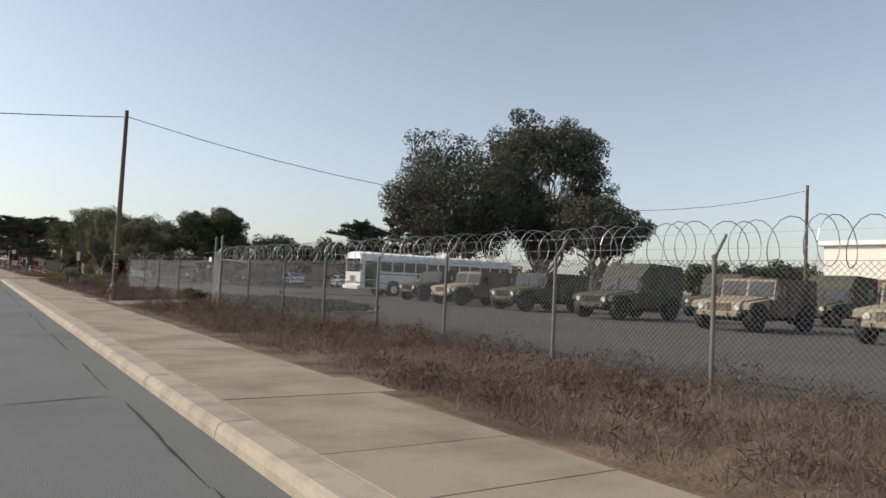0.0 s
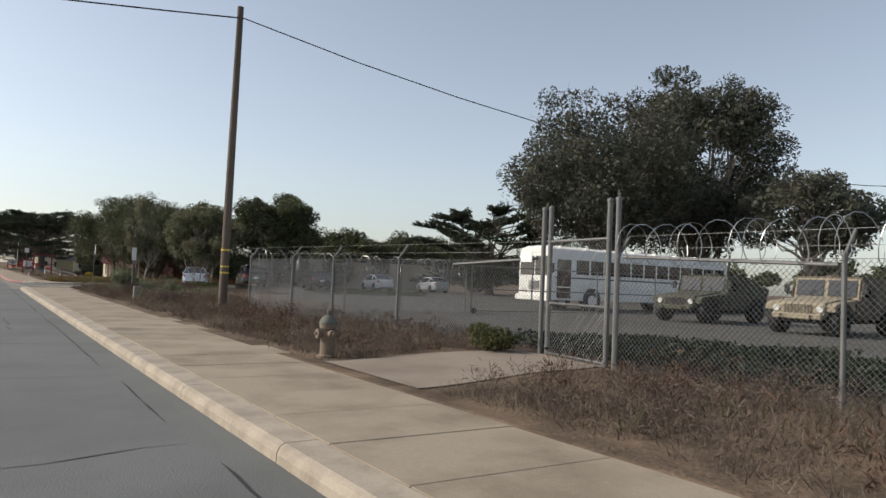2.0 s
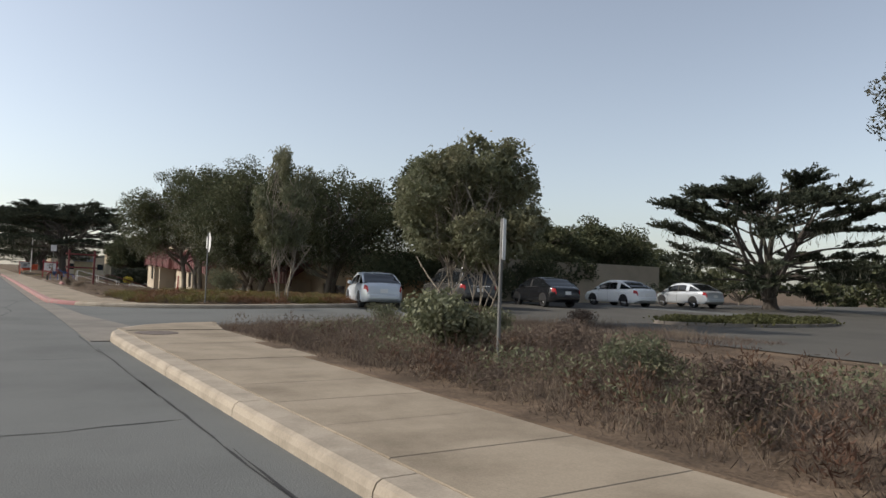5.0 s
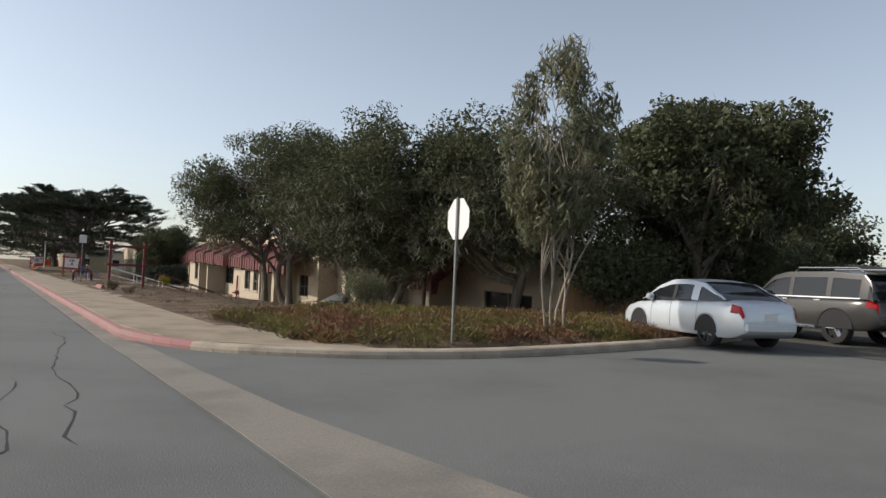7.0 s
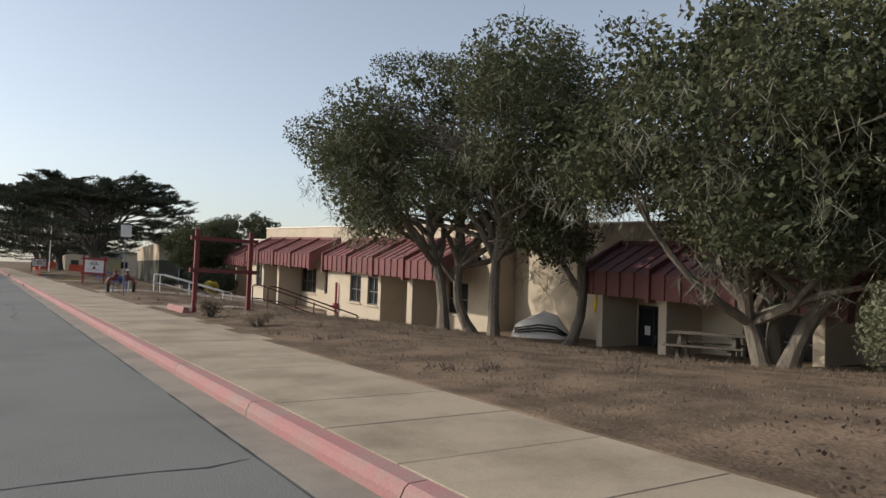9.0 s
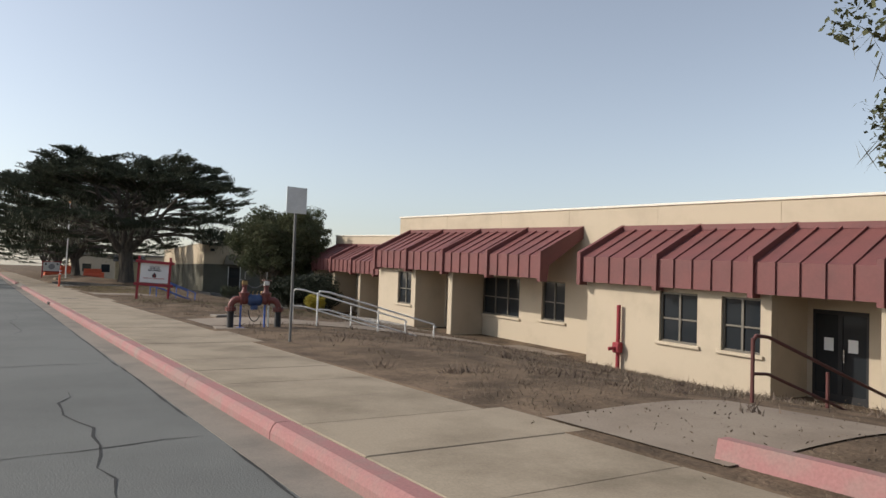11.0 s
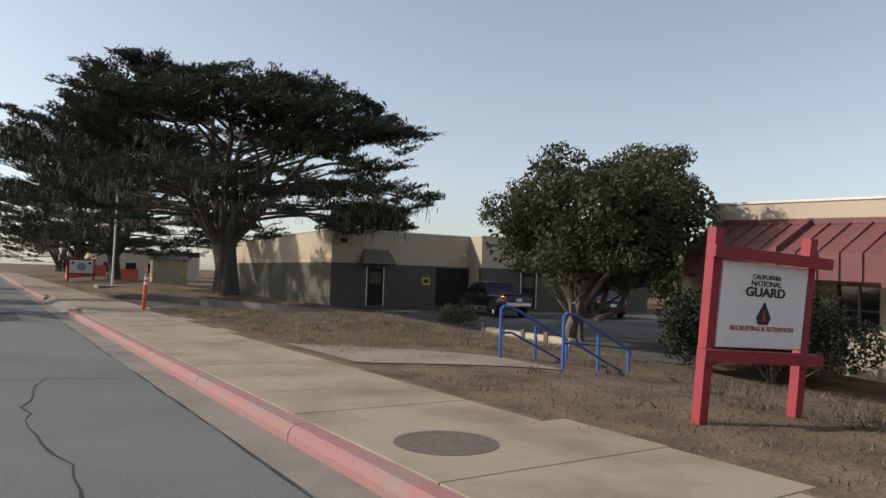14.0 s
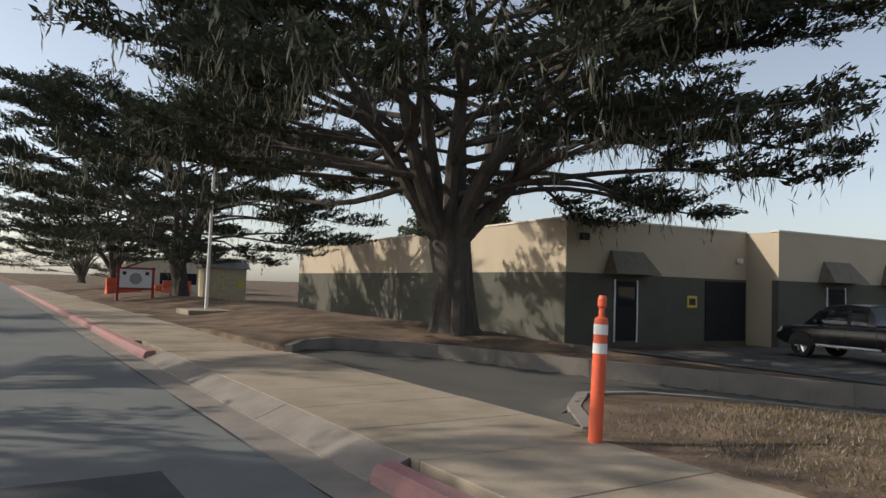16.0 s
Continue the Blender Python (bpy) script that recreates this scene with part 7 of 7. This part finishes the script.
def scatter(n, x0, x1, y0, y1, seed, keep=None, patch=0.0):
    rng = np.random.default_rng(seed)
    pts = np.column_stack([rng.uniform(x0, x1, n), rng.uniform(y0, y1, n)])
    if patch:
        v = np.array([noise.noise(Vector((x * patch, y * patch, seed))) for x, y in pts])
        pts = pts[v > rng.uniform(-0.5, 0.35, n)]
    if keep:
        pts = pts[[keep(x, y) for x, y in pts]]
    return pts


gate_gap = lambda x, y: not (26.2 + 0.1 * (x - 4.57) < y < 29.4)
blades("dry_verge_grass", "dry tan and brown grass along the verge", scatter(8000, 4.7, 9.0, -8, 27, 41, gate_gap, 0.5), 0.2, 0.004, DRY_GRASS, 42, 12, 0.12, 0.9)
blades("dead_verge_weeds", "dead reddish-brown weeds along the fence", scatter(4200, 4.75, 8.8, -8, 27, 43, gate_gap, 0.35), 0.17, 0.006, DEAD_WEED, 44, 17, 0.13, 1.2)
blades("dead_verge_weeds", "dead reddish-brown weeds along the verge", scatter(5600, 4.72, 8.4, 29, 63, 45, gate_gap, 0.35), 0.17, 0.006, DEAD_WEED, 46, 14, 0.13, 1.1)
blades("dry_verge_grass", "dry tan grass along the verge", scatter(5200, 4.8, 8.8, 29, 65, 47, gate_gap, 0.7), 0.24, 0.0045, DRY_GRASS, 48, 11, 0.12, 0.5)
blades("dry_verge_grass", "tall dry grass beside the side street", scatter(1500, 4.9, 15, 58, 66.0, 49, lambda x, y: x > 4.9 and noise.noise(Vector((x * 0.9, y * 0.9, 7))) > 0.12), 0.4, 0.0045, DRY_GRASS, 50, 12, 0.13, 0.5)
blades("dead_verge_weeds", "low brown weeds beside the side street", scatter(6500, 4.8, 15, 57, 66.6, 51, None, 0.25), 0.17, 0.007, DEAD_WEED, 52, 12, 0.16, 0.9)
blades("green_weeds", "sparse green weeds along the fence", scatter(150, 5.0, 9.2, 16, 60, 53, gate_gap, 0.25), 0.25, 0.014, WEED_GREEN, 54, 14, 0.14, 0.6)
blades("short_dry_grass", "short worn dry grass on the bank", scatter(11500, 4.7, 16.2, 86, 138, 55, lambda x, y: not (118.2 < y < 121.1) and not (x < 7.2 and 136.3 + 0.8 * (7 - x) < y < 138.4 + 1.3 * (7 - x)) and not (104.4 < y < 106.8), 0.3), 0.055, 0.01, DRY_GRASS, 56, 8, 0.2, 0.9)
blades("short_dry_grass", "short worn dry grass beside the drive", scatter(7000, 4.75, 14, 140.5, 153, 57, None, 0.3), 0.06, 0.01, DRY_GRASS, 58, 8, 0.2, 0.9)
blades("green_grass", "thin green grass on the bank", scatter(2200, 5.4, 15.8, 124, 134, 59, None, 0.25), 0.05, 0.009, WEED_GREEN, 60, 8, 0.2, 0.8)
blades("green_grass", "yellow-green grass beside the drive", scatter(1500, 4.8, 9, 143, 152, 61, None, 0.25), 0.06, 0.008, WEED_GREEN, 62, 7, 0.18, 0.7)
blades("dead_weeds", "small dead brown weeds in the soil", scatter(240, 4.9, 15, 88, 152, 63, lambda x, y: not (118.2 < y < 121.1) and not (x < 7.2 and 136.3 + 0.8 * (7 - x) < y < 138.4 + 1.3 * (7 - x))), 0.16, 0.014, DEAD_WEED, 64, 22, 0.1, 0.7)
blades("pavement_weeds", "small weeds in the pavement joints", scatter(46, 2.5, 4.5, -4, 150, 65), 0.06, 0.008, DEAD_WEED, 66, 12, 0.05, 0.9)


def leafy(name, label, spots, height, mat, seed, each=26, spread=0.22, leaf=0.13, wid=0.08, category="ground cover"):
    """Mounded leafy ground cover at the spots."""
    rng = np.random.default_rng(seed)
    z = np.array([ground_height(x, y) for x, y in spots])
    top = np.array([0.55 + 0.45 * noise.noise(Vector((x * 0.9, y * 0.9, seed))) for x, y in spots]) * height
    c = np.repeat(np.column_stack([spots, z]), each, axis=0)
    c[:, :2] += rng.normal(size=(len(c), 2)) * spread
    c[:, 2] += np.repeat(top, each) * rng.random(len(c)) ** 0.5 + 0.02
    ob = new(name, leaves(c, leaf, wid, rng, mat, name))
    return tagged(ob, label, category, kind="stuff")


def in_bed(x, y):
    lo = 75.2 if x > 6 else 75.6 + (6 - x) * 0.9
    return lo < y < 83.3 + 0.35 * max(0, x - 5) + 0.5 * math.sin(x * 1.7) and x > 4.75 + max(0, y - 82) * 0.25


def mounds(name, label, spots, radius, height, leaf, width, mat, seed, each=60, up=0.6, category="ground cover"):
    """Low hummocks of narrow leaves that point outwards and up from each spot."""
    rng = np.random.default_rng(seed)
    n = len(spots)
    z = np.array([ground_height(x, y) for x, y in spots])
    size = rng.uniform(0.55, 1.3, n)
    d = rng.normal(size=(n * each, 3))
    d[:, 2] = np.abs(d[:, 2])
    d /= np.linalg.norm(d, axis=1)[:, None]
    k = rng.uniform(0.35, 1.0, (n * each, 1)) ** 0.5
    c = np.repeat(np.column_stack([spots, z]), each, axis=0) + d * k * np.repeat(size, each)[:, None] * np.array([radius, radius, height])
    way = d * np.array([1, 1, 0.5]) + np.array([0, 0, up]) + rng.normal(size=d.shape) * 0.45
    ob = new(name, leaves(c, leaf, width, rng, mat, name, lean=way * 1.2))
    return tagged(ob, label, category, kind="stuff")


ICE_GREEN = material("ice_plant_green", (0.165, 0.135, 0.042), 0.6, scale=1.3, vary=0.3, fine=6, second=(0.11, 0.11, 0.04), bump=0, island=0.4, trans=0.35, spec=0.3)
ICE_RUST = material("ice_plant_rust", (0.2, 0.105, 0.052), 0.65, scale=1.3, vary=0.3, fine=6, second=(0.1, 0.055, 0.034), bump=0, island=0.4, trans=0.2, spec=0.25)
bed_tone = lambda x, y: noise.noise(Vector((x * 0.55, y * 0.55, 3.0))) + 0.35 * noise.noise(Vector((x * 2, y * 2, 5.0)))
mounds("ground_cover", "olive green succulent ground cover in the corner bed", scatter(1500, 4.7, 16.5, 75.2, 87, 71, lambda x, y: in_bed(x, y) and bed_tone(x, y) > -0.14), 0.27, 0.3, 0.12, 0.022, ICE_GREEN, 72, 64)
mounds("ground_cover", "rust brown succulent ground cover in the corner bed", scatter(1500, 4.7, 16.5, 75.2, 87, 101, lambda x, y: in_bed(x, y) and bed_tone(x, y) < 0.12), 0.27, 0.27, 0.12, 0.022, ICE_RUST, 102, 60)
mounds("dead_shoots", "dead grey-brown stems at the foot of the corner bed", scatter(520, 4.7, 14, 75.0, 86, 103, lambda x, y: in_bed(x, y) and (not in_bed(x, y - 0.7) or not in_bed(x - 0.7, y))), 0.25, 0.14, 0.13, 0.012, DEAD_WEED, 104, 60, 0.1)
mounds("dead_bushes", "tangled dead brown weed clumps along the fence", scatter(620, 4.9, 8.9, -8, 27, 151, gate_gap, 0.4), 0.3, 0.36, 0.11, 0.009, DEAD_WEED, 152, 120, 0.3, "weeds")
mounds("dead_bushes", "tangled dead brown weed clumps along the verge", scatter(900, 4.95, 9.0, 29, 64, 153, gate_gap, 0.4), 0.32, 0.36, 0.11, 0.009, DEAD_WEED, 154, 120, 0.3, "weeds")
VERGE_GRASS = material("yellow_green_grass", (0.17, 0.14, 0.065), 0.85, scale=0.8, vary=0.3, fine=6, second=(0.24, 0.19, 0.1), bump=0, island=0.4, trans=0.3, spec=0.15)
RUST_WEED = material("rust_brown_weeds", (0.085, 0.05, 0.036), 0.9, scale=0.8, vary=0.3, fine=6, second=(0.13, 0.09, 0.062), bump=0, island=0.45, trans=0.15, spec=0.1)
mounds("rust_bushes", "low rust brown dock weeds along the verge", scatter(620, 4.9, 9.0, -6, 64, 155, gate_gap, 0.5), 0.26, 0.42, 0.09, 0.016, RUST_WEED, 156, 80, 0.6, "weeds")
leafy("ground_cover", "dark low ground cover in the yard planter", scatter(620, 8.5, 13.2, 19, 31, 73, lambda x, y: (x - 9.5) ** 2 / 3.4 ** 2 + (y - 25.4) ** 2 / 4.7 ** 2 < 1), 0.4, HEDGE_LEAF, 74, 26, 0.22, 0.12, 0.07)
leafy("ground_cover", "green ground cover in the kerbed island", scatter(560, 18.6, 27, 61.4, 64.6, 75, lambda x, y: (x - 22.8) ** 2 / 4.3 ** 2 + (y - 63) ** 2 / 1.6 ** 2 < 1), 0.35, WEED_GREEN, 76, 24, 0.2, 0.12, 0.07)
leafy("verge_shrubs", "olive and tan shrubs along the verge", scatter(240, 5.2, 9.0, 47, 63, 77, lambda x, y: x > 5.0 + abs(y - 55) * 0.05, 0.3), 0.55, WILLOW_LEAF, 78, 46, 0.24, 0.07, 0.025, "shrubs")
leafy("leaf_litter", "fallen brown leaves at the edge of the bed", scatter(170, 4.7, 8, 80, 86, 79), 0.03, DEAD_WEED, 80, 6, 0.2, 0.05, 0.035, "leaf litter")
isl = thing("kerb", "pale kerb round the yard island", "kerb", kind="structure")
low_kerb([(22.8 + 4.5 * math.cos(a), 63 + 1.8 * math.sin(a)) for a in np.linspace(0, 2 * math.pi, 19)], isl)
isl2 = thing("kerb", "pale kerb round the yard planter", "kerb", kind="structure")
low_kerb([(9.5 + 3.6 * math.cos(a), 25.4 + 5.0 * math.sin(a)) for a in np.linspace(-1.5, 1.5, 14)], isl2)


def bush(name, label, at, r, h, mat, seed, count=6000, leaf=0.09, wid=0.06, low=0.3):
    rng = np.random.default_rng(seed)
    t = thing(name, label, "bush", at)
    blobs = [(np.array([rng.normal() * r * 0.4, rng.normal() * r * 0.4, h * rng.uniform(low, 0.74)]), np.array([r * 0.55, r * 0.55, h * 0.28])) for _ in range(9)]
    wood = Mesh()
    for c, _ in blobs:
        wood.tube(limb_points((0, 0, -0.1), c, rng, 4, 0, 0.08), [0.03, 0.025, 0.02, 0.015, 0.008], 5)
    part("stem", wood, BARK, t)
    part("foliage", leaves(crown_points(blobs, count, rng, 0.6), leaf, wid, rng, mat, "foliage"), None, t)
    return t


bush("hedge", "big rounded dark green hedge beside the low wing", on(15.5, 138.7), 1.9, 2.3, HEDGE_LEAF, 81, 17000, 0.1, 0.06)
bush("hedge", "big rounded dark green hedge beside the low wing", on(15.0, 140.2), 1.4, 2.0, HEDGE_LEAF, 82, 9000, 0.1, 0.06)
bush("yellow_shrub", "small yellow-green clipped shrub on bare stems", on(14.1, 134.65), 0.56, 1.28, YELLOW_LEAF, 83, 4200, 0.07, 0.045, 0.55)
bush("small_shrub", "small sparse shrub beside the car park", on(14.4, 150.3), 0.6, 1.1, WILLOW_LEAF, 84, 1600)
bush("small_shrub", "dry grey shrub beside the pavement", on(5.0, 101.1), 0.28, 0.5, DRY_GRASS, 85, 1500, 0.08, 0.015)
bush("small_shrub", "dry grey shrub beside the pavement", on(5.2, 97.9), 0.4, 0.4, DRY_GRASS, 86, 1100, 0.08, 0.015)
bush("small_shrub", "low olive shrub at the foot of the gate post", on(7.75, 29.2), 0.42, 0.5, WEED_GREEN, 87, 2200, 0.06, 0.03)
bush("small_shrub", "small olive shrub beside the kerb", on(6.4, 57.8), 0.8, 1.1, WILLOW_LEAF, 88, 3600)
bush("small_shrub", "low green shrub at the foot of the willow", on(12.0, 64.6), 1.0, 0.6, WEED_GREEN, 89, 4200, 0.06, 0.035)
bush("pale_shrub", "pale grey-green shrub at the edge of the bed", on(11.3, 87.0), 0.9, 1.7, WILLOW_LEAF, 105, 5200, 0.08, 0.035)
for k, x in enumerate((18.5, 22.0, 25.5, 29.0)):
    bush("oak_shrub", "low dark oak shrub against the building", on(x, 82.3), 2.3, 3.4, OAK_LEAF, 95 + k, 7000, 0.16, 0.08)

# gravel strip at the foot of the wall
blades("grass", "yellow-green grass patches on the verge", scatter(2600, 4.8, 9.5, 139.5, 153.5, 161, lambda x, y: ground_height(x, y) > drive_level(x) + 0.02 and y < along(DRIVE_NEAR, x) - 1.2, 0.45), 0.07, 0.01, VERGE_GRASS, 162, 7, 0.16, 0.6)
rng = np.random.default_rng(91)
gv, gf = [], []
gx, gy = rng.uniform(12.6, 15.28, 9000), rng.uniform(125.7, 134.2, 9000)
for x, y in zip(gx, gy):
    if x < 12.75 + 0.17 * (y - 126) + 0.35 * noise.noise(Vector((x, y * 0.8, 2))) or y < along([(11.0, 124.2), (13.2, 126.1), (15.3, 127.0)], x):
        continue
    s = rng.uniform(0.025, 0.065)
    z = ground_height(x, y)
    k = len(gv)
    gv += [(x - s, y, z - 0.01), (x, y - s * 0.8, z - 0.01), (x + s, y, z - 0.01), (x, y + s * 0.8, z - 0.01), (x, y, z + s)]
    gf += [(k, k + 1, k + 4), (k + 1, k + 2, k + 4), (k + 2, k + 3, k + 4), (k + 3, k, k + 4)]
tagged(new("gravel", flat_mesh("gravel", gv, gf, GRAVEL)), "pale grey gravel at the foot of the wall", "gravel", kind="stuff")

# clods, fallen leaves and small stones on the bare bank
rng = np.random.default_rng(92)
cv, cf = [], []
for x, y in scatter(2600, 4.7, 16, 86, 152, 93, lambda x, y: not (118.2 < y < 121.1) and not (x < 7.2 and 136.3 + 0.8 * (7 - x) < y < 138.4 + 1.3 * (7 - x)) and not (104.4 < y < 106.8) and not (x > 14 and y > 141), 0.4):
    s = rng.uniform(0.008, 0.026)
    z = ground_height(x, y)
    k = len(cv)
    a = rng.uniform(0, 6.28)
    cv += [(x + s * 1.3 * math.cos(a + q), y + s * math.sin(a + q), z - 0.01) for q in (0, 2.1, 4.2)] + [(x, y, z + s * 0.8)]
    cf += [(k, k + 1, k + 3), (k + 1, k + 2, k + 3), (k + 2, k, k + 3)]
tagged(new("soil_clods", flat_mesh("soil_clods", cv, cf, DIRT)), "dry soil clods and small stones on the bank", "soil", kind="stuff")
leafy("leaf_litter", "dry brown leaves scattered over the bank", scatter(1500, 4.8, 16, 87, 108, 94), 0.012, DRY_GRASS, 96, 5, 0.4, 0.035, 0.016, "leaf litter")

# loose herb clumps along the verge
rng = np.random.default_rng(120)
for k, (x, y) in enumerate(((5.9, 46.0), (6.8, 49.5), (5.7, 51.8), (6.9, 54.0), (7.9, 56.5), (9.2, 60.0), (10.6, 62.2), (8.4, 63.6), (13.6, 62.0))):
    bush("herb_clump", "loose dry tan and olive herb clump", on(x, y), rng.uniform(0.35, 0.6), rng.uniform(0.5, 0.85), WILLOW_LEAF if k % 2 else DEAD_WEED, 121 + k, 1700, 0.08, 0.018)

blades("dry_tufts", "small tufts of dry grass on the bank", scatter(2600, 4.8, 15.5, 87, 152, 140, lambda x, y: not (118.2 < y < 121.1) and not (104.4 < y < 106.8) and not (x > 13 and y > 141), 0.8), 0.1, 0.006, DRY_GRASS, 141, 16, 0.07, 0.7)
